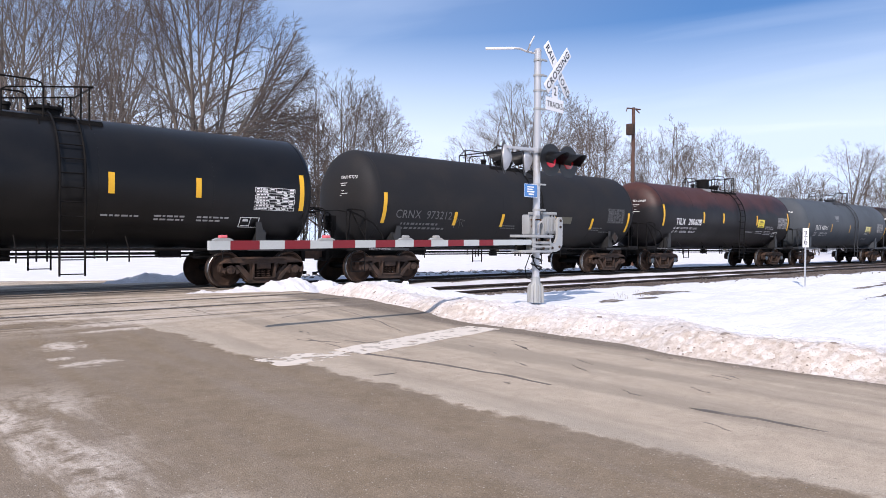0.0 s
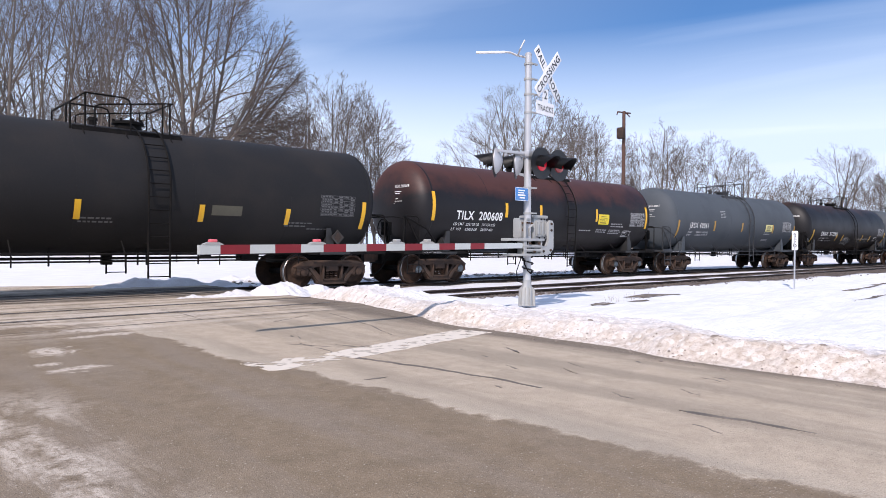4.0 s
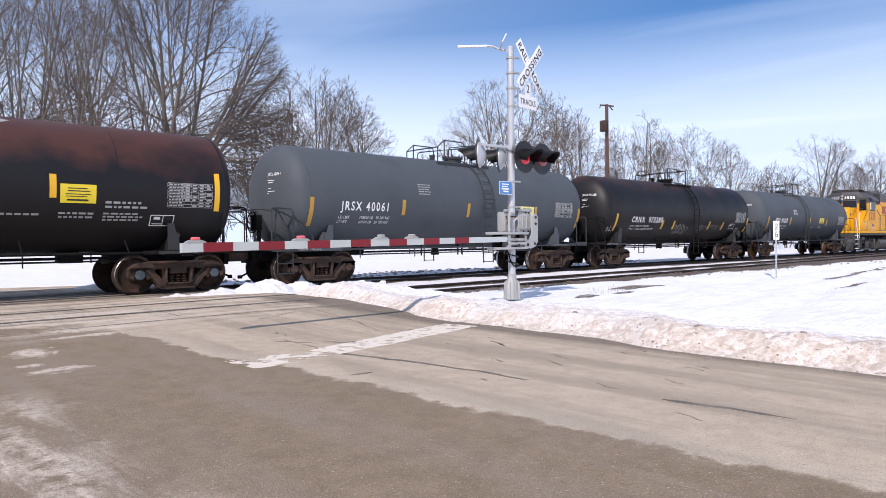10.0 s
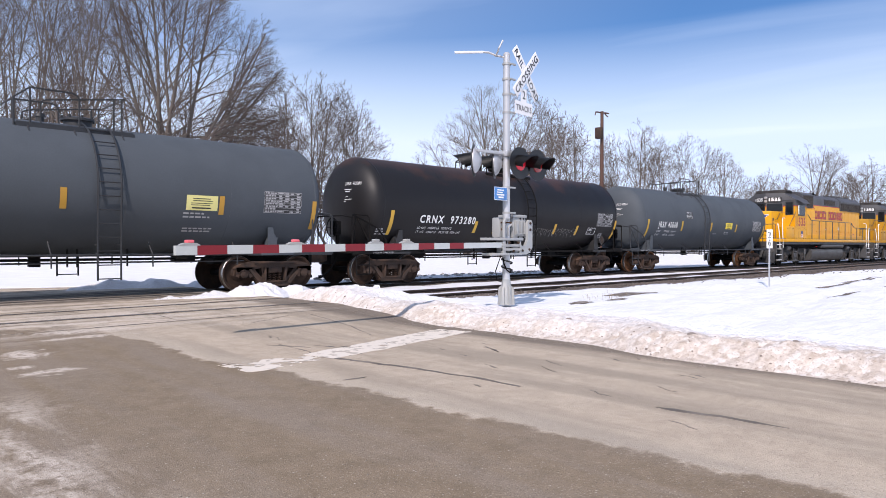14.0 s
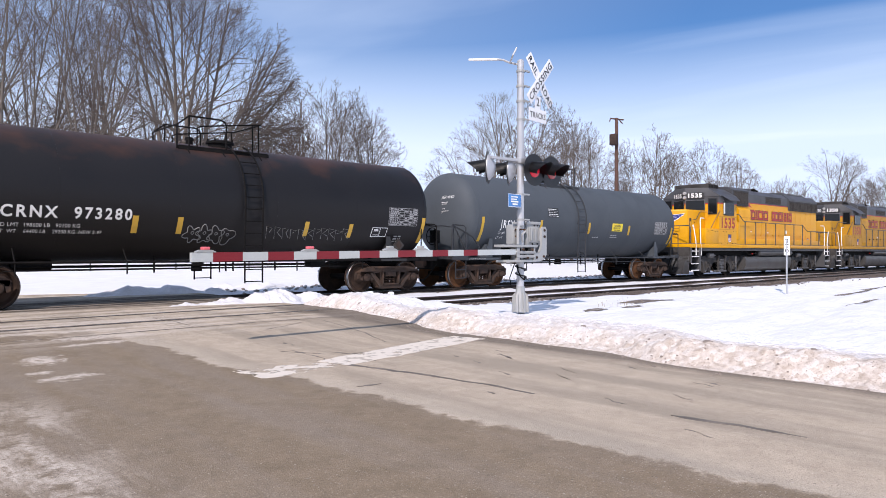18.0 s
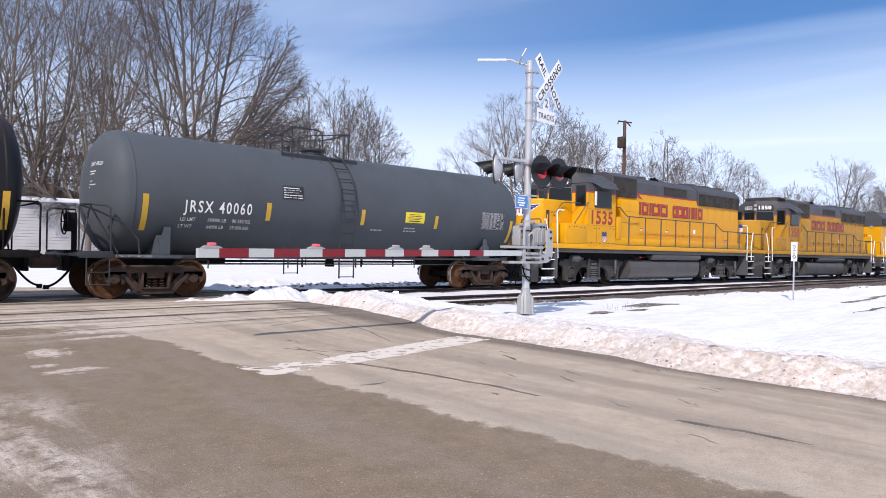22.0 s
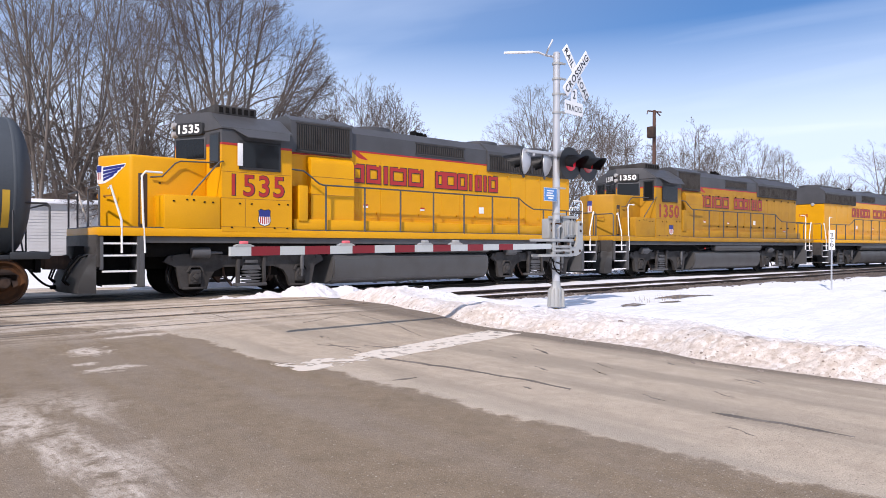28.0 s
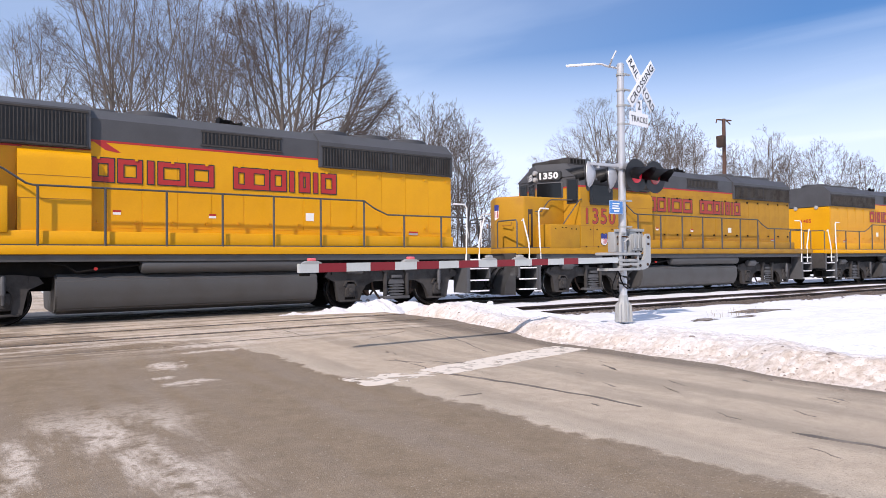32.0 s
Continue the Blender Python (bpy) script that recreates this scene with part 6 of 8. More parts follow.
    for s in (-1, 1):
        # tall corner window and number board on the cut corner
        d = Vector((0.08, s * 0.63, 0)).normalized()
        out_n = Vector((-d.y * s, d.x * s, 0)) if s > 0 else Vector((d.y, -d.x, 0))
        if out_n.x > 0:
            out_n = -out_n

        def slab(w, z0, z1, lift, thick, shift=0.0):
            b = B()
            c = Vector((3.14, s * 1.215, 0)) + d * shift
            vs = []
            for k in (-1, 1):
                for z in (z0, z1):
                    for t in (lift, lift + thick):
                        vs.append(c + d * (k * w / 2) + out_n * t + Vector((0, 0, z)))
            faces(b, vs, [(0, 1, 3, 2), (4, 6, 7, 5), (0, 4, 5, 1), (2, 3, 7, 6), (0, 2, 6, 4), (1, 5, 7, 3)])
            return b
        f = part("corner_window_frame", slab(0.46, 3.08, 3.90, 0.0, 0.015), M_INK, car)
        part("corner_window", slab(0.36, 3.13, 3.85, 0.016, 0.006), M_GLASS, f)
        # number board on the cab front, rounded, beside the headlights
        bm = B()
        y0, y1 = sorted((s * 0.11, s * 0.83))
        r = 0.07
        outline = [(y0 + r, 3.90), (y1 - r, 3.90), (y1 - r * 0.3, 3.90 + r * 0.3), (y1, 3.90 + r), (y1, 4.20 - r), (y1 - r * 0.3, 4.20 - r * 0.3), (y1 - r, 4.20), (y0 + r, 4.20), (y0 + r * 0.3, 4.20 - r * 0.3), (y0, 4.20 - r), (y0, 3.90 + r), (y0 + r * 0.3, 3.90 + r * 0.3)]
        prism(bm, outline, 2.74, 2.84, "yz")
        nb = part("number_board", swept(bm), M_INK, car, "black rounded board with the engine number")
        t = text_bm(number, 0.20, 1.08, 1.0, 0.034)
        w = max(q.co.x for q in t.verts)
        for q in t.verts:
            q.co = Vector((2.734, s * 0.47 - (q.co.x - w / 2) * (0.58 / w), 3.95 + q.co.y))
        part("number", swept(t), M_WHITE, nb)
    for z in (3.94, 4.16):
        bm = B()
        lathe(bm, [(2.53, 0.02), (2.535, 0.065), (2.55, 0.08), (2.70, 0.085)], "x", 16, (0, 0.0, z))
        part("headlight", bm, M_DULLWHITE, car)
    # side windows with shades
    for s in (-1, 1):
        bm = B()
        y = s * (W + 0.012)
        box(bm, 3.60, 4.68, y - 0.02, y + 0.02, 3.04, 3.74, 0.008)
        f = part("side_window_frame", bm, M_INK, car)
        bm = B()
        box(bm, 3.72, 4.62, s * (W + 0.036) - 0.003, s * (W + 0.036) + 0.003, 3.10, 3.68)
        part("side_window", bm, M_GLASS, f)
        bm = B()
        box(bm, 3.55, 3.68, s * (W + 0.05) - 0.01, s * (W + 0.05) + 0.01, 3.12, 3.66, 0.004)
        part("wind_deflector", bm, M_WHITE if wings else M_GLASS, f)
        bm = B()
        faces(bm, [(3.40, s * W, 4.04), (4.94, s * W, 4.04), (4.80, s * (W + 0.28), 3.80), (3.72, s * (W + 0.28), 3.80), (3.40, s * W, 4.02), (4.94, s * W, 4.02), (4.80, s * (W + 0.28), 3.78), (3.72, s * (W + 0.28), 3.78)],
              [(0, 1, 2, 3), (7, 6, 5, 4), (0, 3, 7, 4), (1, 0, 4, 5), (2, 1, 5, 6), (3, 2, 6, 7)])
        part("sunshade", bm, M_LGREY, car)
        t = text_bm(number, 0.50, 1.12, 0.98, 0.012)
        t2 = text_bm(number, 0.50, 1.12, 0.98, 0.030)
        for tt, mat, lift, nm in ((t2, M_INK, 0.004, "cab_number_edge"), (t, M_RED if paint is M_LOCO else M_REDFADE, 0.007, "cab_number")):
            w = max(q.co.x for q in tt.verts)
            for q in tt.verts:
                q.co = Vector((3.42 + q.co.x, -W - lift, 2.42 + q.co.y)) if s < 0 else Vector((3.42 + w - q.co.x, W + lift, 2.42 + q.co.y))
            part(nm, tt, mat, car)
        # shield emblem below the number
        top = [(-0.19, 0.20), (-0.12, 0.24), (0, 0.21), (0.12, 0.24), (0.19, 0.20), (0.175, 0.10)]
        low = [(0.20, -0.10), (0.15, -0.20), (0, -0.25), (-0.15, -0.20), (-0.20, -0.10), (-0.175, 0.10)]
        for pts, mat, lift, k in ((top + low, M_INK, 0.004, 1.1), (top + low, M_WHITE, 0.006, 1.0), (top + [(0.185, 0.03), (-0.185, 0.03), (-0.175, 0.10)], M_BLUE, 0.008, 1.0)):
            bm = B()
            prism(bm, [(4.26 + c * k * 0.78, 1.90 + d * k * 0.80) for c, d in pts], s * W, s * (W + lift))
            part("shield", bm, mat, car, "small shield emblem")
        for k in range(5):
            bm = B()
            xx = 4.26 + (k - 2) * 0.056
            box(bm, xx - 0.013, xx + 0.013, s * (W + 0.008) - 0.001, s * (W + 0.008) + 0.001, 1.735 + 0.015 * abs(k - 2), 1.92)
            part("shield_stripe", bm, M_RED, car)
        # panel joints, latches and hinges of the cab side
        for x0, x1, z0, z1 in ((3.16, 4.97, 2.335, 2.347), (3.755, 3.767, 1.66, 2.335), (3.16, 4.97, 1.655, 1.667), (3.16, 4.97, 2.965, 2.977)):
            bm = B()
            box(bm, x0, x1, s * (W + 0.002) - 0.002, s * (W + 0.002) + 0.002, z0, z1)
            part("panel_joint", bm, M_SEAM, car)
        for x, z in ((3.60, 2.22), (3.90, 2.22), (4.62, 2.24), (4.86, 2.24), (3.40, 1.65), (3.95, 1.65), (4.5, 1.65), (4.84, 1.65)):
            bm = B()
            box(bm, x, x + 0.05, s * (W + 0.008) - 0.008, s * (W + 0.008) + 0.008, z - 0.018, z + 0.018, 0.004)
            part("latch", bm, M_DARK, car)
        for x, z, y in ((2.05, 2.22, 1.533), (2.35, 2.26, 1.533), (2.5, 2.26, 1.533), (2.75, 2.22, 1.533), (2.95, 2.22, 1.533), (1.95, 2.66, 0.877)):
            bm = B()
            box(bm, x, x + 0.045, s * y - 0.008, s * y + 0.008, z - 0.018, z + 0.018, 0.004)
            part("latch", bm, M_DARK, car)
    # long hood: yellow walls, grey crown
    H = 1.10
    bm = B()
    prism(bm, [(-H, 1.6), (-H, 3.62), (H, 3.62), (H, 1.6)], 5.0, 16.35, "yz")
    prism(bm, [(-H, 3.62), (-H, 3.83), (H, 3.83), (H, 3.62)], 6.99, 12.20, "yz")
    part("hood_wall", bm, paint, car)
    bm = B()
    prism(bm, [(-H - 0.004, 3.82), (-H - 0.004, 3.865), (H + 0.004, 3.865), (H + 0.004, 3.82)], 7.0, 12.2, "yz")
    prism(bm, [(-H - 0.004, 3.60), (-H - 0.004, 3.64), (H + 0.004, 3.64), (H + 0.004, 3.60)], 5.15, 7.0, "yz")
    part("hood_stripe", bm, M_RED, car, "thin red stripe")
    bm = B()
    prism(bm, [(-H, 3.865), (-H, 4.32), (-0.78, 4.56), (0.78, 4.56), (H, 4.32), (H, 3.865)], 6.9, 12.2, "yz")
    part("hood_roof", bm, M_LGREY, car)
    bm = B()
    prism(bm, [(-H - 0.05, 3.64), (-H - 0.05, 4.30), (-0.84, 4.58), (0.84, 4.58), (H + 0.05, 4.30), (H + 0.05, 3.64)], 12.2, 16.38, "yz")
    part("radiator_hood", bm, M_LGREY, car)
    bm = B()
    prism(bm, [(-H - 0.12, 3.64), (-H - 0.12, 4.46), (-0.9, 4.62), (0.9, 4.62), (H + 0.12, 4.46), (H + 0.12, 3.64)], 5.14, 6.98, "yz")
    part("filter_hood", bm, M_LGREY, car)
    # red flash at the start of the stripe
    for s in (-1, 1):
        bm = B()
        prism(bm, [(7.0, 3.86), (7.22, 3.86), (7.62, 3.60), (7.28, 3.66)], s * H, s * (H + 0.006))
        part("red_flash", bm, M_RED, car)
        for x0, x1, z0, z1, y, n in ((5.30, 6.90, 3.70, 4.38, H + 0.12, 24), (9.3, 11.2, 3.97, 4.25, H, 22), (12.3, 14.3, 3.68, 4.16, H + 0.05, 24), (14.36, 16.3, 3.68, 4.16, H + 0.05, 24)):
            bm = B()
            box(bm, x0, x1, s * (y + 0.004) - 0.004, s * (y + 0.004) + 0.004, z0, z1)
            g = part("air_intake", bm, M_INK, car, "black louvred air intake")
            bm = B()
            louvres(x0, x1, z0 + 0.02, z1 - 0.02, s * (y + 0.02), n, bm)
            box(bm, x0 - 0.03, x1 + 0.03, s * (y + 0.012) - 0.02, s * (y + 0.012) + 0.02, z1, z1 + 0.04)
            box(bm, x0 - 0.03, x1 + 0.03, s * (y + 0.012) - 0.02, s * (y + 0.012) + 0.02, z0 - 0.04, z0)
            part("louvre", bm, M_UGREY, g)
        # hood doors, latches, duct along the walkway
        def door_bm(b):
            box(b, 0, 0.735, -0.008, 0.01, 0, 1.62)
        for k in range(14):
            x = 5.75 + k * 0.755
            d = part("hood_door", cached("hood_door", door_bm, paint), None, car, m=pose(x if s < 0 else x + 0.7, s * H, 2.02 if k > 4 else 2.0, 0, 0, 0 if s < 0 else 180))
            for z in (0.0, 1.36):
                part("latch", cached("latch", lambda b: box(b, 0.60, 0.66, -0.045, -0.005, 0.10, 0.16), M_DARK if paint is M_LOCO2 else M_LOCO), None, d, m=pose(0, 0, z))
        bm = B()
        box(bm, 5.12, 16.2, min(s * H, s * 1.42), max(s * H, s * 1.42), 1.62, 1.90, 0.02)
        part("cable_duct", bm, paint, car)
        bm = B()
        box(bm, 5.23, 5.50, min(s * 0.9, s * 1.46), max(s * 0.9, s * 1.46), 1.85, 2.76, 0.015)
        part("blower_box", bm, paint, car)
        bm = B()
        y0, y1 = s * 1.05, s * 1.33
        prism(bm, [(y0, 1.9), (y1, 1.9), (y1, 3.36), (s * 1.29, 3.48), (s * 1.2, 3.55), (y0, 3.58)], 5.66, 6.98, "yz")
        part("blower_duct", bm, paint, car)
        for z in (2.55, 3.02):
            bm = B()
            box(bm, 5.68, 6.96, y1 - 0.003 + s * 0.001, y1 + 0.003 + s * 0.001, z, z + 0.012)
            part("panel_joint", bm, M_SEAM, car)
        # the painted name as plain hollow blocks
        red = M_RED if paint is M_LOCO else M_REDFADE
        for p0, w0 in NAME_BLOCKS:
            xa, xb = (7.02 + 5.66 * (0.87 * q + 0.13 * q * q) for q in (p0 / 438, (p0 + w0) / 438))
            w = round(xb - xa, 2)
            key = "%d_%s" % (round(w * 100), red.name)
            o = part("name_block", cached("name_block" + key, lambda b: hollow_block(b, w, 0.50, 0.105), red), None, car, m=pose(xa if s < 0 else xb, s * (H + 0.026), 2.98, 0, 0, 0 if s < 0 else 180))
            part("name_block_edge", cached("name_edge" + key, lambda b: hollow_block(b, w, 0.50, 0.105, 0.022), M_INK), None, o, m=pose(0, 0.003, 0))
        # small notices on the doors
        for x, z, w, h, mt in ((7.42, 2.28, 0.16, 0.10, M_WHITE), (9.45, 2.26, 0.16, 0.10, M_WHITE), (11.85, 2.26, 0.22, 0.20, M_WHITE), (14.9, 1.95, 0.3, 0.1, M_DULLWHITE)):
            bm = B()
            box(bm, x, x + w, s * (H + 0.012) - 0.002, s * (H + 0.012) + 0.002, z, z + h)
            nt = part("notice", bm, mt, car, "small white notice")
            if h < 0.15:
                bm = B()
                box(bm, x, x + w, s * (H + 0.0155) - 0.001, s * (H + 0.0155) + 0.001, z + h * 0.55, z + h)
                part("notice_band", bm, M_RED, nt)
        # handrails
        bm = B()
        yr = s * 1.50
        tube(bm, [(5.0, yr, 3.15), (5.34, yr, 3.13), (5.42, yr, 3.09), (5.80, yr, 2.83), (5.92, yr, 2.80), (13.3, yr, 2.80), (13.6, yr, 2.62), (14.0, yr, 2.46), (16.6, yr, 2.46)], 0.022, 7)
        rail = part("handrail", bm, M_LGREY, car)
        for k in range(10):
            x = 6.0 + 1.216 * k
            if x > 16.8:
                break
            top = 2.80 if x < 13.4 else 2.46
            part("stanchion", cached("stanchion%d" % round(top * 100), lambda b: tube(b, [(0, 0, 1.45), (0, 0, top)], 0.026, 7), M_LGREY), None, rail, m=pose(x, yr, 0))
        bm = B()
        tube(bm, [(1.75, s * 0.92, 2.78), (2.0, s * 0.95, 2.80), (2.30, s * 0.96, 3.13), (2.42, s * 0.97, 3.19), (3.13, s * 1.22, 3.19)], 0.018, 7)
        part("grab_rail", bm, M_LGREY, car)
        bm = B()
        tube(bm, [(2.50, s * 1.44, 2.36), (2.52, s * 1.47, 2.44), (3.10, s * 1.56, 3.16), (3.20, s * 1.56, 3.20), (3.22, s * 1.52, 3.20)], 0.018, 7)
        part("grab_rail", bm, M_LGREY, car)
        # corner steps with white edges and white hand grips
        for end in (0, 1):
            m = pose(0, 0, 0) if end == 0 else Matrix.Translation((LL, 0, 0)) @ pose(0, 0, 0, 0, 0, 180)
            sy = s if end == 0 else -s
            bm = B()
            box(bm, 1.36, 1.44, sy * 1.5 - 0.02, sy * 1.5 + 0.02, 0.32, 1.44)
            box(bm, 1.30, 1.46, min(sy * 0.9, sy * 1.5), max(sy * 0.9, sy * 1.5), 0.30, 1.44)
            st = part("step_well", bm, M_FRAMEGREY, car, m=m)
            bm = B()
            box(bm, 0.56, 0.62, min(sy * 0.9, sy * 1.5), max(sy * 0.9, sy * 1.5), 0.70, 1.44)
            part("step_side", bm, M_FRAMEGREY, st)
            bm = B()
            box(bm, 0.62, 1.30, min(sy * 0.88, sy * 0.92), max(sy * 0.88, sy * 0.92), 0.34, 1.44)
            part("step_back", bm, M_DARK, st)
            for z in (0.33, 0.64, 0.98, 1.24):
                bm = B()
                box(bm, 0.62, 1.32, min(sy * 1.0, sy * 1.47), max(sy * 1.0, sy * 1.47), z, z + 0.03)
                tr = part("step", bm, M_UGREY, st)
                bm = B()
                box(bm, 0.60, 1.34, sy * 1.48 - 0.015, sy * 1.48 + 0.015, z - 0.004, z + 0.036)
                part("step_edge", bm, M_WHITE, tr)
            for x0, x1 in ((0.72, 0.98), (1.40, 1.46)):
                bm = B()
                tube(bm, [(x0, sy * 1.47, 2.42), (x0 + 0.04, sy * 1.49, 2.50), (x1, sy * 1.50, 1.75), (x1, sy * 1.52, 1.05)] if x0 < 1 else [(1.85, sy * 1.45, 2.84), (1.48, sy * 1.48, 2.84), (1.40, sy * 1.49, 2.74), (1.42, sy * 1.5, 1.9), (1.46, sy * 1.51, 1.05)], 0.024, 7)
                part("hand_grip", bm, M_WHITE, st, "white painted grab bar")
    # rear hood number and end platforms, pilots, plows
    for end in (0, 1):
        m = pose(0, 0, 0) if end == 0 else Matrix.Translation((LL, 0, 0)) @ pose(0, 0, 0, 0, 0, 180)
        bm = B()
        box(bm, 0.50, 0.58, -1.45, 1.45, 0.75, 1.44, 0.01)
        part("pilot_plate", bm, M_UGREY, car, m=m)
        if end == 0:
            bm = B()
            v = []
            for k in range(7):
                z = 1.02 - k * 0.14
                dx = 0.42 - 0.34 * math.sin(k / 6 * math.pi * 0.55)
                v.append([bm.verts.new((x, y, z)) for x, y in ((0.50, -1.42), (dx + 0.10, -1.30), (dx - 0.06, 0), (dx + 0.10, 1.30), (0.50, 1.42))])
            for p, q in zip(v, v[1:]):
                for i in range(4):
                    bm.faces.new((p[i], p[i + 1], q[i + 1], q[i]))
            bmesh.ops.solidify(bm, geom=bm.faces[:], thickness=0.03)
            part("snow_plow", bm, M_FRAMEGREY, car, m=m)
        part("coupler", cached("coupler", coupler_bm, M_IRON), None, car, m=m)
        bm = B()
        for y in (-0.9, -0.62, 0.62, 0.9):
            bm = B()
            tube(bm, [(0.5, y, 1.0), (0.30, y, 0.95), (0.12, y, 0.72), (0.02, y * 0.95, 0.45), (0.10, y * 0.9, 0.36)], 0.024, 6)
            part("brake_hose", bm, M_DARK, car, m=m)
        for y in (-1, 1):
            bm = B()
            tube(bm, [(0.55, y * 1.45, 1.5), (0.55, y * 1.45, 2.40), (0.55, y * 1.40, 2.46), (0.55, y * 0.55, 2.46), (0.55, y * 0.5, 2.40), (0.55, y * 0.5, 1.5)], 0.022, 7)
            part("end_railing", bm, M_LGREY, car, m=m)
    t = text_bm(number, 0.17, 1.1, 1.0, 0.02)
    w = max(q.co.x for q in t.verts)
    for q in t.verts:
        q.co = Vector((16.358, -w / 2 + q.co.x, 2.9 + q.co.y))
    part("rear_number", t, M_RED, car)
    for y in (-0.5, 0.5):
        bm = B()
        lathe(bm, [(16.34, 0.09), (16.40, 0.09), (16.41, 0.05)], "x", 14, (0, y, 3.60))
        part("rear_light", bm, M_DULLWHITE, car)
    # emblem on the nose, each half on its own slope
    for s in (-1, 1):
        if wings:
            part("wing_ground", on_nose([(s * 0.05, 3.06), (s * 0.30, 3.02), (s * 1.22, 3.08), (s * 1.16, 3.0), (s * 0.95, 2.90), (s * 0.74, 2.78), (s * 0.34, 2.64), (s * 0.05, 2.62)], 0.004), M_WHITE, car)
            for k in range(4):
                w = 0.92 - 0.15 * k
                part("wing_feather", on_nose([(s * 0.26, 3.0 - k * 0.085), (s * (0.26 + w), 3.055 - k * 0.068), (s * (0.22 + w), 3.0 - k * 0.068), (s * 0.26, 2.935 - k * 0.085)], 0.008), M_BLUE, car, "painted blue feather")
        z0, h = (2.64, 0.40) if wings else (2.52, 0.50)
        part("nose_shield", on_nose([(0, z0), (s * 0.17, z0 + 0.08), (s * 0.20, z0 + h), (0, z0 + h)], 0.009), M_WHITE, car)
        part("nose_shield_top", on_nose([(0, z0 + h * 0.62), (s * 0.185, z0 + h * 0.62), (s * 0.20, z0 + h), (0, z0 + h)], 0.011), M_BLUE, car)
        for y in (0.035, 0.115):
            part("shield_stripe", on_nose([(s * y, z0 + 0.07), (s * (y + 0.04), z0 + 0.09), (s * (y + 0.04), z0 + h * 0.60), (s * y, z0 + h * 0.60)], 0.012), M_RED, car)
        bm = B()
        tube(bm, [(0.95, s * 0.30, 2.30), (0.92, s * 0.30, 2.34), (1.0, s * 0.62, 2.34), (1.02, s * 0.64, 2.44)], 0.018, 6)
        part("nose_grab", bm, M_SEAM, car)
    # roof fans, stack, horn
    for x in (12.9, 14.2, 15.5):
        part("roof_fan", cached("roof_fan", fan_bm, M_LGREY), None, car, m=pose(x, 0, 4.56))
    for x in (8.4,):
        part("roof_fan", cached("roof_fan", fan_bm, M_LGREY), None, car, m=pose(x, 0, 4.54))
    bm = B()
    box(bm, 7.05, 7.6, -0.35, 0.35, 4.5, 4.70, 0.04)
    part("exhaust_stack", bm, M_LGREY, car)
    bm = B()
    for dy, d in ((-0.16, -1), (0.0, -1), (0.16, 1)):
        lathe(bm, [(0, 0.03), (d * 0.22, 0.035), (d * 0.34, 0.09)], "x", 12, (10.3, dy, 4.76))
    box(bm, 10.25, 10.35, -0.22, 0.22, 4.52, 4.73)
    part("horn", bm, M_DARK, car)
    # fuel tank, air reservoir, hanging pipes
    bm = B()
    sec = [(-1.20, 1.02), (-1.36, 0.90), (-1.38, 0.55), (-1.26, 0.28), (-1.0, 0.18), (1.0, 0.18), (1.26, 0.28), (1.38, 0.55), (1.36, 0.90), (1.20, 1.02)]
    prism(bm, sec, 6.32, 12.05, "yz")
    bmesh.ops.bevel(bm, geom=[e for e in bm.edges], offset=0.035, segments=2, affect="EDGES")
    part("fuel_tank", bm, M_TANKGREY, car)
    for s in (-1, 1):
        bm = B()
        lathe(bm, [(7.9, 0.02), (7.95, 0.15), (8.0, 0.165), (12.0, 0.165), (12.05, 0.15), (12.1, 0.02)], "x", 18, (0, s * 1.28, 1.17))
        part("air_reservoir", bm, M_TANKGREY, car)
        bm = B()
        tube(bm, [(6.2, s * 1.3, 1.25), (6.5, s * 1.35, 1.2), (6.7, s * 1.35, 1.05), (7.2, s * 1.35, 1.12), (7.9, s * 1.35, 1.2)], 0.03, 6)
        part("pipe", bm, M_DARK, car)
        bm = B()
        lathe(bm, [(s * 1.36, 0.035), (s * 1.42, 0.035)], "y", 12, (7.05, 0, 1.12))
        part("fuel_cutoff", bm, M_RED, car)
    ws = []
    for xt in (4.055, 14.42):
        for yaw in (0, 180):
            f = part("truck_frame", cached("truck_frame", blomberg_bm, M_UGREY), None, car, m=pose(xt, 0, 0, 0, 0, yaw))
            part("brake_cylinder", cached("brake_cylinder", brakecyl_bm, M_FRAMEGREY), None, f)
            part("spring_hanger", cached("spring_hanger", hanger_bm, M_FRAMEGREY), None, f)
            part("damper", cached("damper", damper_bm, M_FRAMEGREY), None, f)
            for k in (-1, 1):
                part("brake_shoe", cached("brake_shoe%d" % k, lambda b: brake_shoe_bm(b, k), M_IRON), None, f)
            # black discs on the solid frame paint the dark inside of its holes
            for k, (hx, hz, hr) in enumerate(((-0.72, 0.88, 0.035), (-0.52, 0.86, 0.05), (0.52, 0.86, 0.05), (0.74, 0.89, 0.03))):
                part("frame_hole", cached("frame_hole%d" % k, lambda b: lathe(b, [(-1.163, hr), (-1.158, hr)], "y", 12, (hx, 0, hz)), M_INK), None, f)
        bm = B()
        box(bm, xt - 0.9, xt + 0.9, -0.9, 0.9, 0.45, 1.1, 0.05)
        part("traction_motor", bm, M_DARK, car)
        for dx in (-1.3715, 1.3715):
            ws.append(wheelset(car, xt + dx, 0.508, M_LWHEEL, None))
    return car, u0, ws


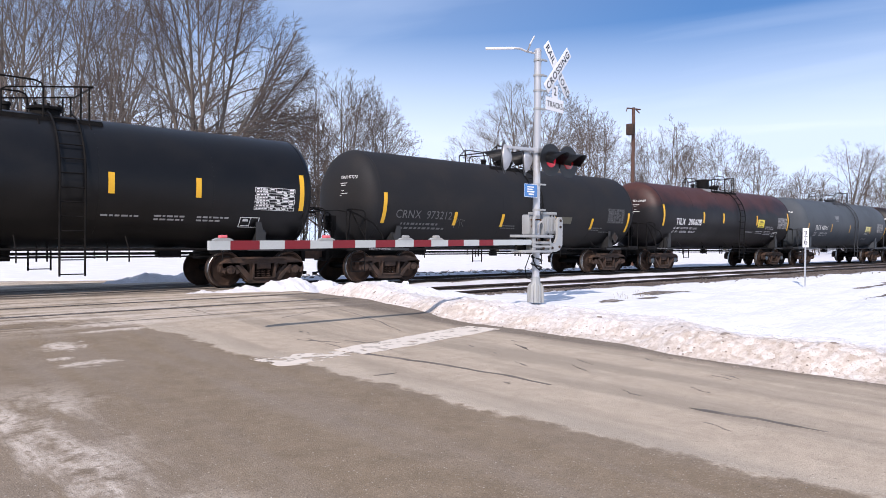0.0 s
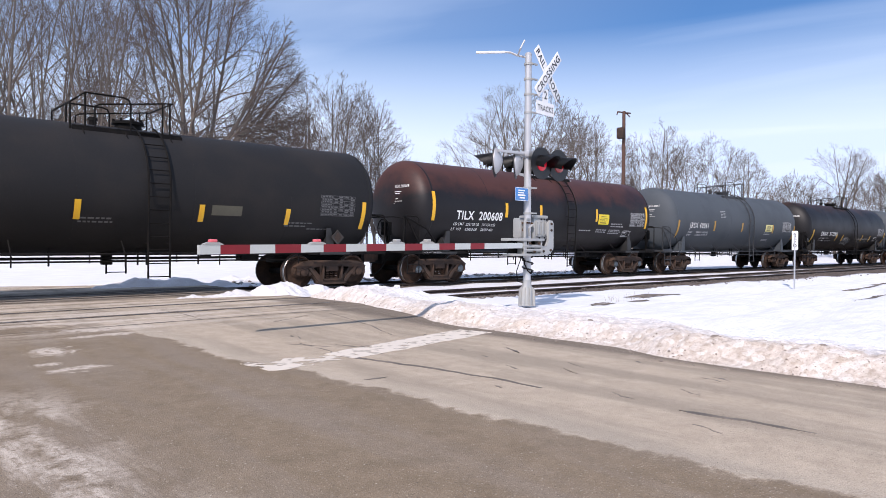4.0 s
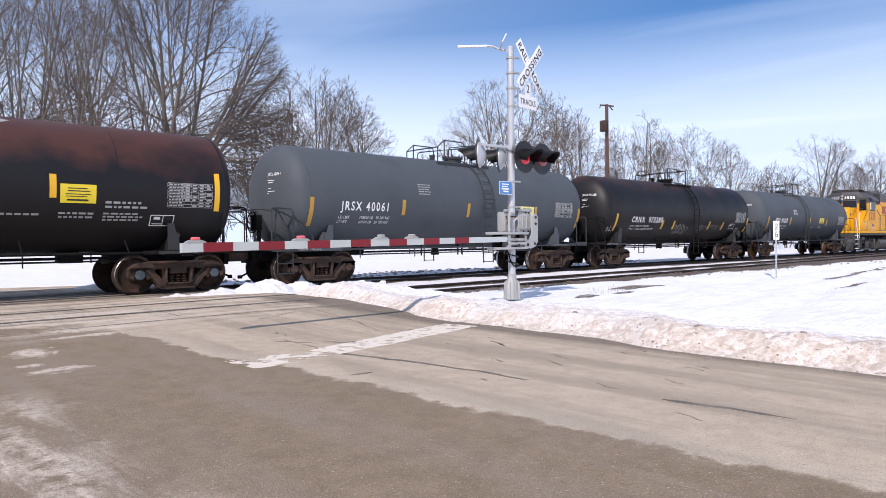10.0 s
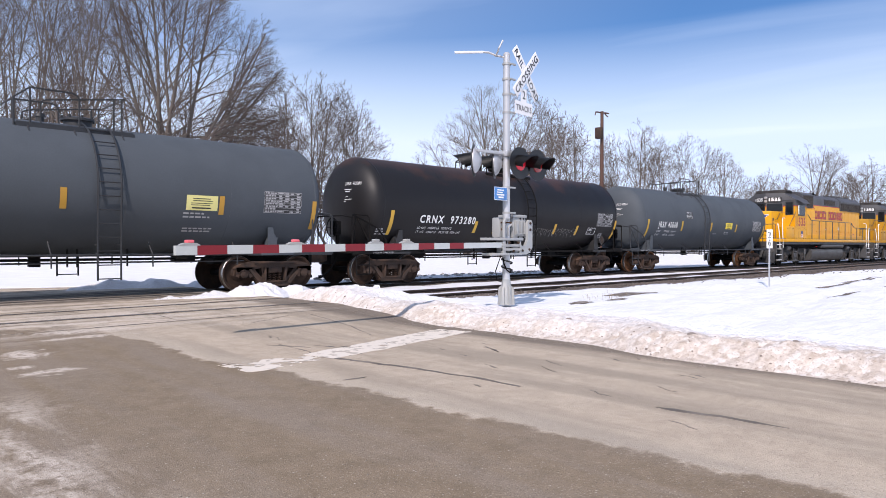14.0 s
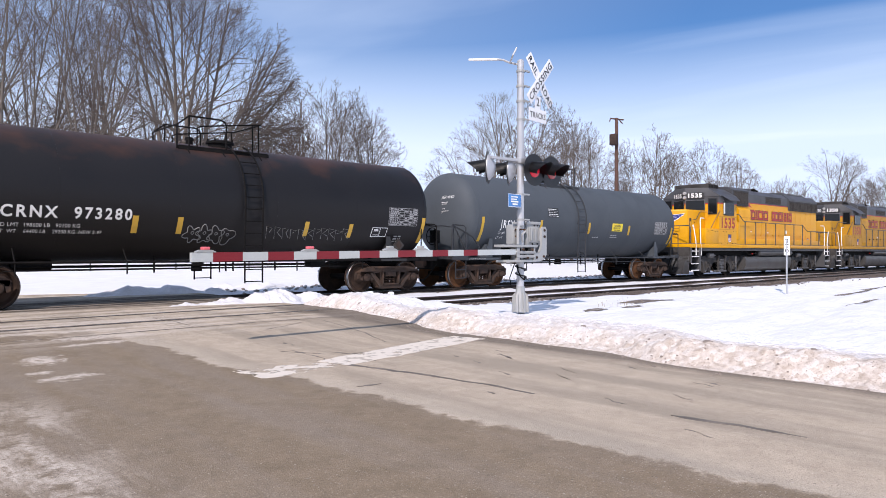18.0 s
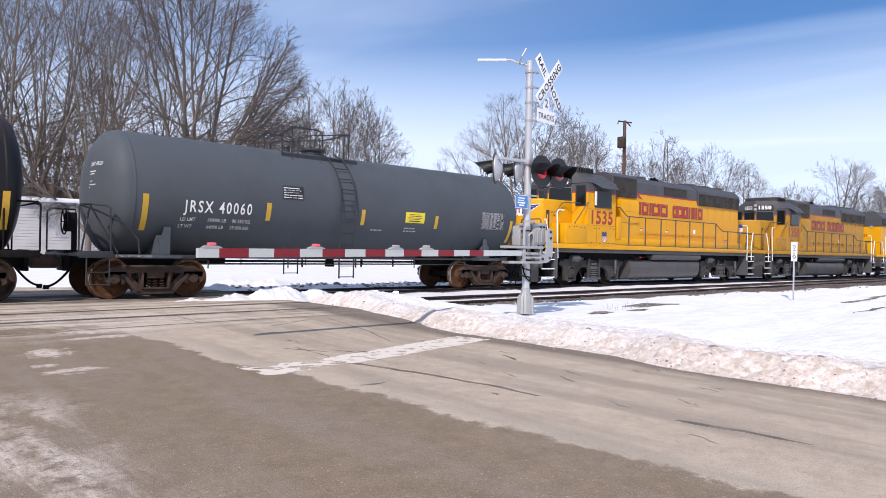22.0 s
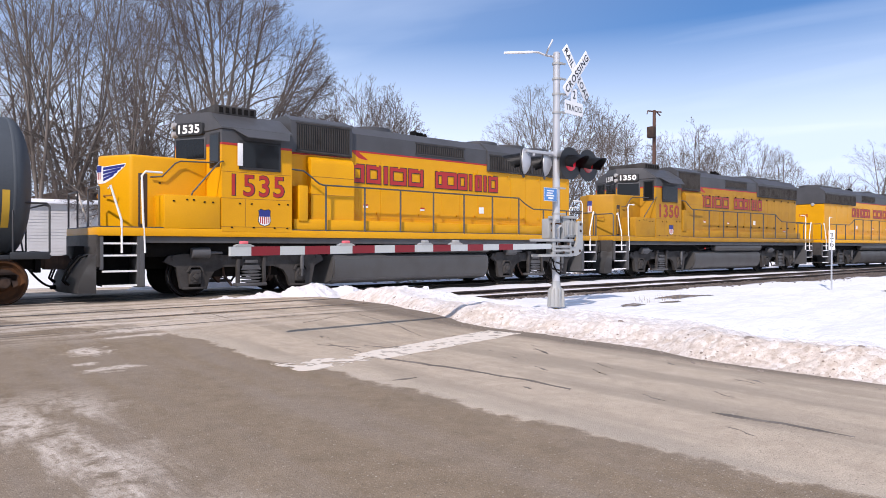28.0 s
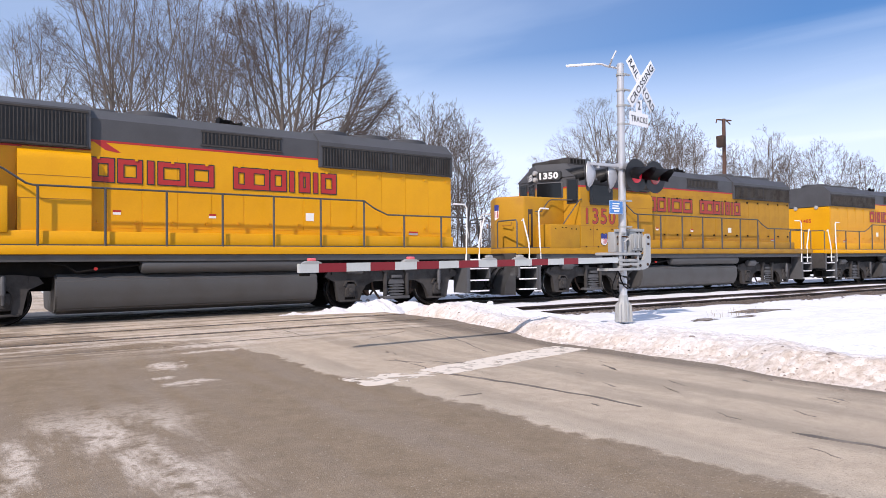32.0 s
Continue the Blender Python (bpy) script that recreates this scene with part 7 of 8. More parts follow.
CARS.append(locomotive(84.75, "1535", M_LOCO, "bright yellow diesel locomotive with grey roof, red lettering and rounded nose", True))
CARS.append(locomotive(102.8, "1350", M_LOCO2, "weathered yellow diesel locomotive with grey roof and worn red lettering", False))
CARS.append(locomotive(120.85, "1485", M_LOCO, "yellow diesel locomotive coupled long hood first, faded red lettering", False))

# ---- crossing signal ----
MX, MY = 10.34, -8.36
mast = thing("crossing_signal", "galvanised crossing signal mast with crossbuck, flashers and lowered striped gate", "crossing signal", m=pose(MX, MY, 0))
bm = B()
lathe(bm, [(0.12, 0.075), (4.96, 0.068), (5.0, 0.072), (5.03, 0.05)], "z", 20)
part("mast", bm, M_GALV, mast)
bm = B()
lathe(bm, [(0.02, 0.145), (0.35, 0.132), (0.41, 0.095), (0.50, 0.086), (0.53, 0.084)], "z", 8)
base = part("mast_base", bm, M_CASE, mast, "ribbed cast base of the mast")
for k in range(8):
    part("base_rib", cached("base_rib", lambda q: prism(q, [(0.11, 0.02), (0.178, 0.02), (0.160, 0.35), (0.11, 0.40)], -0.012, 0.012), M_CASE), None, base, m=pose(0, 0, 0, 0, 0, 45 * k + 22.5))
for z in (4.80, 4.50, 4.20, 3.84, 1.85, 2.35):
    bm = B()
    lathe(bm, [(z - 0.02, 0.085), (z + 0.02, 0.085)], "z", 16)
    box(bm, 0.0, 0.16, -0.11, -0.07, z - 0.015, z + 0.015)
    part("clamp", bm, M_CASE, mast)
# crossbuck: two blades facing south
for ang, word, dy in ((-47, "RAIL  ROAD", -0.135), (47, "CROSSING", -0.150)):
    bm = B()
    box(bm, -0.61, 0.61, -0.004, 0.004, -0.115, 0.115, 0.003)
    bl = part("crossbuck_blade", bm, M_SIGNWHITE, mast, "white crossbuck blade with black letters", pose(0, 0, 0, 0, 0, 6) @ pose(0.49, dy, 4.68, 0, -ang, 0))
    t = text_bm(word, 0.135, 1.12, 0.95, 0.012)
    w = max(q.co.x for q in t.verts)
    if word == "RAIL  ROAD":
        t.free()
        t = B()
        join(t, text_bm("RAIL", 0.135, 1.12, 0.95, 0.012), Matrix.Translation((-0.56, 0, 0)))
        t2 = text_bm("ROAD", 0.135, 1.12, 0.95, 0.012)
        for q in t2.verts:
            q.co = Vector((q.co.x + 0.10, -0.008, q.co.y - 0.068))
        part("sign_letters", t2, M_INK, bl)
        for q in t.verts:
            q.co = Vector((q.co.x, -0.008, q.co.y - 0.068))
    else:
        for q in t.verts:
            q.co = Vector(((q.co.x - w / 2) * 1.12 / w, -0.008, q.co.y - 0.068))
    part("sign_letters", t, M_INK, bl)
bm = B()
prism(bm, [(-0.10, 0.0), (-0.32, 0.0), (-0.32, -0.26), (0.32, -0.26), (0.32, 0.0), (0.10, 0.0), (0.10, 0.26), (-0.10, 0.26)], -0.004, 0.004)
tr = part("track_count_sign", bm, M_SIGNWHITE, mast, "white sign plate with black letters", pose(0, 0, 0, 0, 0, 6) @ pose(0.42, -0.13, 4.10))
for word, h, z in (("2", 0.16, 0.06), ("TRACKS", 0.115, -0.19)):
    t = text_bm(word, h, 1.1, 0.95, 0.01)
    w = max(q.co.x for q in t.verts)
    for q in t.verts:
        q.co = Vector(((q.co.x - w / 2) * (0.56 / w if len(word) > 1 else 1), -0.008, z + q.co.y))
    part("sign_letters", t, M_INK, tr)
# bell arm on top
bm = B()
tube(bm, [(0, 0, 4.93), (-0.16, 0.14, 4.97), (-0.26, 0.24, 5.03), (-0.34, 0.32, 5.04)], 0.022, 8)
tube(bm, [(-0.16, 0.14, 4.97), (-0.24, 0.02, 5.02), (-0.26, -0.02, 5.06), (-0.14, -0.02, 5.24)], 0.018, 8)
part("top_bracket", bm, M_GALV, mast)
bm = B()
tube(bm, [(-0.34, 0.32, 5.04), (-0.70, 0.76, 5.05)], 0.026, 8)
part("arm_light", bm, M_SIGNWHITE, mast, "white tube at the end of the top bracket")
# flashers
bm = B()
tube(bm, [(-0.62, 0, 3.02), (0.62, 0, 3.02)], 0.03, 10)
box(bm, -0.11, 0.11, -0.11, 0.11, 2.96, 3.08, 0.02)
part("cross_arm", bm, M_GALV, mast)


def flasher(x, s):
    """A lamp head that faces s * -y."""
    m = pose(x, 0.0, 2.84, 0, 0, 0 if s > 0 else 213)
    bm = B()
    lathe(bm, [(-0.20, 0.32), (-0.195, 0.32), (-0.19, 0.16), (-0.185, 0.16)], "y", 32)
    disc = part("lamp_shield", bm, M_SIGBLACK, mast, "round black backing disc", m)
    bm = B()
    lathe(bm, [(-0.20, 0.15), (-0.16, 0.16), (-0.09, 0.14), (-0.04, 0.08), (-0.03, 0.03)] if s > 0 else [(-0.186, 0.25), (-0.17, 0.25), (-0.12, 0.20), (-0.07, 0.10), (-0.05, 0.04)], "y", 24)
    part("lamp_housing", bm, M_GALV if s < 0 else M_SIGBLACK, disc, "silver lamp housing" if s < 0 else "")
    bm = B()
    lathe(bm, [(-0.245, 0.02), (-0.24, 0.09), (-0.215, 0.145), (-0.20, 0.15)], "y", 24)
    part("lens", bm, M_LENSON if s > 0 and x < 0.5 else M_LENS, disc, "lit red lens" if s > 0 and x < 0.5 else "red glass lens")
    bm = B()
    rows = []
    for k in range(13):
        a = radians(-20 + k * 220 / 12)
        ln = 0.20 + 0.22 * max(0, math.sin(a))
        rows.append([bm.verts.new((0.165 * math.cos(a), -0.20 - q * ln, 0.165 * math.sin(a) - q * 0.05)) for q in (0, 0.5, 1)])
    for p, q in zip(rows, rows[1:]):
        for i in range(2):
            bm.faces.new((p[i], p[i + 1], q[i + 1], q[i]))
    bmesh.ops.solidify(bm, geom=bm.faces[:], thickness=0.008)
    part("lamp_hood", bm, M_SIGBLACK, disc, "black hood over the lens")


for x, s in ((0.19, 1), (0.74, 1), (-0.06, -1), (-0.66, -1)):
    flasher(x, s)
bm = B()
box(bm, -0.86, 0.76, -0.03, 0.03, 2.99, 3.04, 0.01)
for x in (0.19, 0.74, -0.06, -0.66):
    tube(bm, [(x, 0, 3.02), (x, 0, 2.94)], 0.03, 8)
part("lamp_bar", bm, M_GALV, mast)
# blue notice plate
bm = B()
box(bm, -0.21, 0.17, -0.004, 0.004, -0.13, 0.13, 0.003)
bl = part("notice_plate", bm, M_SIGNBLUE, mast, "small blue notice plate with white lines", pose(-0.27, -0.10, 2.21))
t = bars([(-0.12, 0.06, 0.20, 0.022), (-0.12, 0.015, 0.17, 0.022), (-0.13, -0.035, 0.22, 0.03), (-0.08, -0.085, 0.15, 0.03)])
for q in t.verts:
    q.co = Vector((q.co.x - 0.01, -0.008, q.co.y))
part("notice_lines", t, M_SIGNWHITE, bl)
t = bars([(-0.205, 0.118, 0.37, 0.008), (-0.205, -0.126, 0.37, 0.008), (-0.208, -0.126, 0.008, 0.252), (0.16, -0.126, 0.008, 0.252)])
for q in t.verts:
    q.co = Vector((q.co.x, -0.008, q.co.y))
part("notice_border", t, M_SIGNWHITE, bl)
# gate drive
bm = B()
box(bm, 0.16, 0.56, -0.04, 0.32, 1.34, 1.78, 0.03)
box(bm, 0.14, 0.58, -0.06, 0.34, 1.76, 1.82, 0.015)
box(bm, 0.20, 0.52, -0.075, -0.04, 1.40, 1.72, 0.01)
for k in range(3):
    tube(bm, [(0.22 + 0.12 * k, -0.075, 1.44), (0.22 + 0.12 * k, -0.10, 1.44), (0.22 + 0.12 * k, -0.10, 1.68), (0.22 + 0.12 * k, -0.075, 1.68)], 0.012, 6)
drive = part("gate_mechanism", bm, M_CASE, mast, "grey cast gate drive case")
bm = B()
box(bm, -0.10, 0.17, 0.09, 0.30, 1.36, 1.76, 0.03)
part("motor_case", bm, M_CASE, drive)
for x, z in ((0.34, 1.74), (0.44, 1.74), (0.44, 1.37), (0.28, 1.37)):
    bm = B()
    lathe(bm, [(-0.09, 0.0), (-0.09, 0.016), (-0.07, 0.016)], "y", 8, (x, 0, z))
    part("case_bolt", bm, M_DARK, drive)
bm = B()
box(bm, -0.75, 0.25, -0.24, 0.02, 1.30, 1.35, 0.008)
box(bm, -0.70, 0.22, -0.24, 0.02, 1.01, 1.055, 0.008)
for z in (1.12, 1.20):
    tube(bm, [(-0.36, -0.20, z), (0.20, -0.20, z)], 0.03, 8)
box(bm, -0.36, -0.26, -0.22, -0.02, 1.05, 1.30, 0.01)
box(bm, 0.16, 0.20, -0.22, -0.02, 1.05, 1.30, 0.006)
support = part("arm_support", bm, M_CASE, mast)
# black sheet added to draw the shaded gap between the support plates
bm = B()
box(bm, -0.62, 0.17, -0.06, -0.04, 1.06, 1.295)
part("gap_shade", bm, M_DARK, support, "dark sheet in place of the shade behind the rollers")
for x, z in ((-0.20, 1.255), (-0.06, 1.09), (0.08, 1.255)):
    bm = B()
    lathe(bm, [(-0.262, 0.0), (-0.262, 0.022), (-0.235, 0.026)], "y", 8, (x, 0, z))
    part("support_bolt", bm, M_IRON, support)
bm = B()
tube(bm, [(-0.26, -0.16, 1.36), (-0.26, -0.16, 1.66), (-0.20, -0.14, 1.72), (-0.05, -0.1, 1.72)], 0.03, 8)
tube(bm, [(-0.12, -0.16, 1.40), (-0.18, -0.2, 1.55), (-0.08, -0.2, 1.62)], 0.02, 6)
part("conduit", bm, M_CASE, mast)
for y in (-0.14, 0.42):
    bm = B()
    prism(bm, [(0.0, 1.03), (0.42, 1.02), (0.54, 1.06), (0.62, 1.16), (0.62, 1.66), (0.58, 1.72), (0.51, 1.72), (0.47, 1.66), (0.47, 1.32), (0.40, 1.20), (0.0, 1.18)], y - 0.03, y + 0.03)
    arm = part("counterweight_arm", bm, M_CASE, mast)
    for x, z in ((0.545, 1.65), (0.545, 1.52), (0.52, 1.12), (0.30, 1.10)):
        bm = B()
        lathe(bm, [(y - 0.048, 0.0), (y - 0.048, 0.024), (y - 0.029, 0.028)], "y", 10, (x, 0, z))
        part("arm_bolt", bm, M_IRON, arm)
bm = B()
tube(bm, [(-0.10, 0.0, 0.96), (-0.14, -0.06, 0.84), (-0.10, -0.1, 0.72), (0.02, -0.09, 0.66), (0.10, -0.02, 0.72)], 0.014, 7)
tube(bm, [(-0.16, 0.0, 1.0), (-0.26, 0.05, 0.7), (-0.16, 0.1, 0.5), (0.0, 0.02, 0.46)], 0.010, 6)
part("cable", bm, M_DARK, mast)
bm = B()
tube(bm, [(0.105 * math.cos(k * 0.5) + (0.02 if k % 7 else 0.05), 0.105 * math.sin(k * 0.5), 0.98 - k * 0.0115) for k in range(26)], 0.016, 7)
part("hose", bm, M_UGREY, mast, "flexible grey hose wound round the mast")
bm = B()
tube(bm, [(0.10 * math.cos(k * 0.6), 0.10 * math.sin(k * 0.6), 1.64 + 0.02 * math.sin(k * 0.3)) for k in range(12)], 0.014, 6)
tube(bm, [(-0.10, -0.06, 1.64), (-0.20, -0.10, 1.60), (-0.24, -0.08, 1.50)], 0.014, 6)
part("strap", bm, M_RUST, mast, "rusty strap")
# the arm, in red and white lengths, with three lamps
G0, G1 = -0.40, -6.74


def arm_z(x):
    """Centre and half height of the tapering arm at x."""
    t = (x - G1) / (G0 - G1)
    return 1.135 + 0.075 * t, 0.062 - 0.012 * t


bm = B()
tube(bm, [(G1 + 0.02, -0.185, arm_z(G1)[0]), (G0 + 0.1, -0.185, arm_z(G0)[0])], 0.03, 8)
gate = part("gate_arm", bm, M_GATEWHITE, mast, "lowered gate arm in red and white reflective bands")
edges = [G1] + [G1 + a for k in range(7) for a in (0.28 + 0.805 * k - 0.005 * k * k, 0.70 + 0.795 * k - 0.005 * k * k)] + [G0]
for k, (a, b) in enumerate(zip(edges, edges[1:])):
    bm = B()
    (ca, ha), (cb, hb) = arm_z(a), arm_z(b)
    prism(bm, [(a, ca - ha), (b, cb - hb), (b, cb + hb), (a, ca + ha)], -0.225, -0.145)
    part("gate_band", bm, M_REDSTRIPE if k % 2 else M_GATEWHITE, gate, "red band" if k % 2 else "white band")
for dx, lit in ((0.19, True), (1.78, True), (3.28, False), (3.94, False)):
    x = G1 + dx
    c, h = arm_z(x)
    bm = B()
    prism(bm, [(x - 0.13, c + h), (x + 0.13, c + h), (x + 0.13, c + h + 0.012), (x + 0.075, c + h + 0.035), (x - 0.075, c + h + 0.035), (x - 0.13, c + h + 0.012)], -0.23, -0.14)
    lp = part("gate_lamp", bm, M_CASE, gate)
    bm = B()
    box(bm, x - 0.05, x + 0.05, -0.235, -0.135, c + h + 0.03, c + h + 0.075, 0.015)
    part("gate_lamp_lens", bm, M_LENSLIT if lit else M_CASE, lp, "lit red lamp on the gate arm" if lit else "lamp cover on the gate arm")
bm = B()
box(bm, G1 + 0.02, G1 + 0.16, -0.215, -0.155, 1.03, 1.08, 0.01)
part("arm_tip_bracket", bm, M_DARK, gate)

# ---- milepost plate ----
post = thing("distance_post", "slim steel post with a white numbered plate", "marker post", m=pose(21.92, -9.15, 0))
bm = B()
prism(bm, [(-0.035, -0.012), (0.035, -0.012), (0.035, 0.012), (0.012, 0.02), (-0.012, 0.02), (-0.035, 0.012)], -0.15, 1.62, "xy")
part("post", bm, M_GALV, post)
bm = B()
box(bm, -0.085, 0.085, -0.02, -0.014, 1.12, 1.70, 0.003)
pl = part("plate", bm, M_SIGNWHITE, post, m=pose(0, 0, 0, 0, 0, -58))
for ch, z in (("2", 1.44), ("6", 1.20)):
    t = text_bm(ch, 0.19, 1.0, 0.85, 0.0)
    w = max(q.co.x for q in t.verts)
    for q in t.verts:
        q.co = Vector((q.co.x - w / 2, -0.025, z + q.co.y))
    part("digit", t, M_INK, pl)

# ---- pole ----
PX, PY = 32.0, 3.3
pole = thing("utility_pole", "reddish wooden utility pole with a transformer box", "utility pole", m=pose(PX, PY, 0))
bm = B()
lathe(bm, [(-0.3, 0.125), (8.45, 0.085)], "z", 12)
part("pole_shaft", bm, M_WOODPOLE, pole)
bm = B()
tube(bm, [(-0.45, 0.1, 8.38), (0.5, -0.1, 8.40)], 0.04, 6)
tube(bm, [(-0.45, 0.1, 8.38), (-0.52, 0.1, 8.20)], 0.03, 6)
tube(bm, [(0.2, 0, 8.4), (0.45, -0.08, 8.2)], 0.03, 6)
part("cross_arm", bm, M_WOODPOLE, pole)
bm = B()
box(bm, -0.42, -0.12, -0.2, 0.2, 6.95, 7.55, 0.05)
part("transformer", bm, M_IRON, pole)

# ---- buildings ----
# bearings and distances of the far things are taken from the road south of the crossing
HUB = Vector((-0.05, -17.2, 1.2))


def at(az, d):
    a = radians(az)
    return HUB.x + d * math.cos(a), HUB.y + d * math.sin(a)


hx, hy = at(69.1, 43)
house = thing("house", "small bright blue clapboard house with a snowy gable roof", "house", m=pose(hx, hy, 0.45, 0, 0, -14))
HW, HD, HE, HR = 1.75, 4.2, 3.45, 5.75
bm = B()
prism(bm, [(-HW, 0), (HW, 0), (HW, HE), (0, HR), (-HW, HE)], 0, 2 * HD)
part("wall", bm, M_HOUSEBLUE, house)
for k in range(34):
    z = 0.1 + k * 0.165
    hw = HW + 0.012 if z < HE else (HR - z) / (HR - HE) * HW
    if hw < 0.15:
        break
    bm = B()
    prism(bm, [(0, z), (-0.02, z), (-0.004, z + 0.15), (0, z + 0.15)], -hw, hw, "yz")
    part("clapboard", bm, M_HOUSEBLUE, house)
for s in (-1, 1):
    bm = B()
    faces(bm, [(0, -0.25, HR + 0.12), (0, 2 * HD + 0.2, HR + 0.12), (s * (HW + 0.3), 2 * HD + 0.2, HE - 0.2), (s * (HW + 0.3), -0.25, HE - 0.2), (0, -0.25, HR + 0.0), (0, 2 * HD + 0.2, HR + 0.0), (s * (HW + 0.3), 2 * HD + 0.2, HE - 0.32), (s * (HW + 0.3), -0.25, HE - 0.32)],
          [(0, 1, 2, 3), (7, 6, 5, 4), (0, 3, 7, 4), (1, 0, 4, 5), (2, 1, 5, 6), (3, 2, 6, 7)])
    part("roof", bm, M_HOUSEWHITE, house, "snow-covered roof slope")


def house_window(x, z, w, h, name="window"):
    bm = B()
    box(bm, x - w / 2 - 0.07, x + w / 2 + 0.07, -0.06, 0.0, z - 0.07, z + h + 0.07, 0.01)
    f = part(name, bm, M_HOUSEWHITE, house)
    for k in range(2):
        bm = B()
        box(bm, x - w / 2, x + w / 2, -0.066, -0.062, z + h * (0.03 + 0.5 * k), z + h * (0.47 + 0.5 * k))
        part("pane", bm, M_SKYPANE, f)


house_window(-1.25, 1.5, 0.45, 1.5)
house_window(-0.18, 4.25, 0.42, 0.95)
house_window(0.95, 1.5, 0.62, 1.5)
house_window(-0.2, 0.25, 0.42, 2.75, "door")

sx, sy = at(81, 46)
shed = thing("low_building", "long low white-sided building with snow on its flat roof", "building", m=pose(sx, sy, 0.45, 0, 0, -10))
bm = B()
box(bm, -7.5, 6.4, 0, 8, 0, 3.2)
part("wall", bm, M_SHED, shed)
for k in range(17):
    bm = B()
    prism(bm, [(0, 0.05 + k * 0.185), (-0.025, 0.05 + k * 0.185), (-0.004, 0.22 + k * 0.185), (0, 0.22 + k * 0.185)], -7.5, 6.4, "yz")
    part("siding_board", bm, M_SHED, shed)
bm = B()
box(bm, -7.8, 6.7, -0.35, 8.3, 3.2, 3.45, 0.06)
part("roof", bm, M_SNOW, shed)
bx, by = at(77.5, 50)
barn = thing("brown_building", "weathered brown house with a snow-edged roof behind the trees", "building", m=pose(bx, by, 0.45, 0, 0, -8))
bm = B()
prism(bm, [(-4.5, 0), (4.5, 0), (4.5, 3.4), (0, 4.6), (-4.5, 3.4)], 0, 7)
part("wall", bm, material("brown_siding", (0.16, 0.12, 0.10), 0.8, 0, 0.2, 2, 30), barn)


# ---- trees ----
def grown(rnd, height, half, base, limbs, counts, rise, tilt, trunk_r, fork=0.2, stems=1, out_pull=0.25, lift=0.05, thin=0.0065, arch=0.55):
    """Branches as (points, r0, r1, level). Limbs leave the stems at a low fork, arch out to the crown's rounded outline,
    and carry ever finer side shoots that point outwards and end there."""
    hub = Vector((0, 0, height * base))
    up = height * (1 - base)
    res = []
    steps = (7, 11, 8, 5, 3, 1)
    share = (0, 0, 0.56, 0.52, 0.52, 0.58)
    gnarl = (0.06, 0.13, 0.16, 0.19, 0.2, 0.0)

    def reach(p):
        q = p - hub
        v = Vector((q.x / half, q.y / half, q.z / (up if q.z > 0 else height * base * 0.75)))
        k = v.length
        return k / (1 + 0.14 * noise.noise(v.normalized() * 2.6 + Vector((height, 0, half)))) if k > 0.2 else k

    def shoot(p, d, goal, length, r, lev):
        n = steps[lev]
        pts, q, dd = [p], p, d
        bend = Vector((rnd.gauss(0, 1), rnd.gauss(0, 1), rnd.gauss(0, 0.7))) * gnarl[lev]
        for i in range(n):
            bend = bend * 0.75 + Vector((rnd.gauss(0, 1), rnd.gauss(0, 1), rnd.gauss(0, 0.7))) * gnarl[lev] * 0.55
            dd = dd + bend * (3.2 / n) + Vector((0, 0, lift * 4 / n))
            if goal is not None:
                dd = dd.lerp(goal, 0.16)
            dd = dd.normalized()
            q = q + dd * (length / n)
            pts.append(q)
            if lev and i and reach(q) > 1:
                break
        m = len(pts) - 1
        r1 = max(r * (0.72 if lev == 0 else 0.22), thin)
        res.append((pts, r, r1, lev))
        if lev == 0 or lev > len(counts):
            return pts, r1
        kids = max(2, round(counts[lev - 1] * (0.35 + 0.65 * m / n)))
        turn = rnd.uniform(0, math.tau)
        first = 0.26 if lev == 1 else 0.14
        for j in range(kids):
            t = first + (0.99 - first) * (j + rnd.uniform(0.1, 0.9)) / kids
            i = min(m - 1, int(t * m))
            b = pts[i].lerp(pts[i + 1], t * m - i)
            if lev > 1 and reach(b) < 0.62 and rnd.random() < 0.45:
                continue
            axis = (pts[i + 1] - pts[i]).normalized()
            u, w = frame_of(axis)
            turn += 2.4 + rnd.gauss(0, 0.4)
            a = radians(rnd.gauss(tilt, 7))
            nd = axis * math.cos(a) + (u * math.cos(turn) + w * math.sin(turn)) * math.sin(a)
            nd = (nd + (b - hub).normalized() * out_pull).normalized()
            shoot(b, nd, None, length * share[lev + 1] * (1.12 - 0.55 * t) * rnd.uniform(0.7, 1.15), max(thin, (r + (r1 - r) * t) * rnd.uniform(0.5, 0.72)), lev + 1)
        return pts, r1

    roots = []
    for s in range(stems):
        a = s * math.tau / stems + rnd.uniform(-0.4, 0.4)
        o = 0.0 if stems == 1 else 1.0
        d = Vector((math.cos(a) * 0.30 * o + 0.04, math.sin(a) * 0.30 * o, 1)).normalized()
        roots.append(shoot(Vector((0.22 * o * math.cos(a), 0.22 * o * math.sin(a), -0.3)), d, None, height * fork, trunk_r / math.sqrt(stems), 0))
    for j in range(limbs):
        pts, r = roots[j % stems]
        p = pts[-1 - (j // stems) % 3]
        a = j * 2.4 + rnd.uniform(-0.25, 0.25)
        e = radians(rise[0] + (rise[1] - rise[0]) * ((j * 0.618 + 0.3) % 1))
        goal = Vector((math.cos(a) * math.cos(e), math.sin(a) * math.cos(e), math.sin(e)))
        far = hub + Vector((goal.x * half, goal.y * half, goal.z * up)) - p
        goal = far.normalized()
        start = (goal + Vector((0, 0, arch))).normalized()
        shoot(p, start, goal, far.length * 1.06, r * rnd.uniform(0.5, 0.75), 1)
    return res


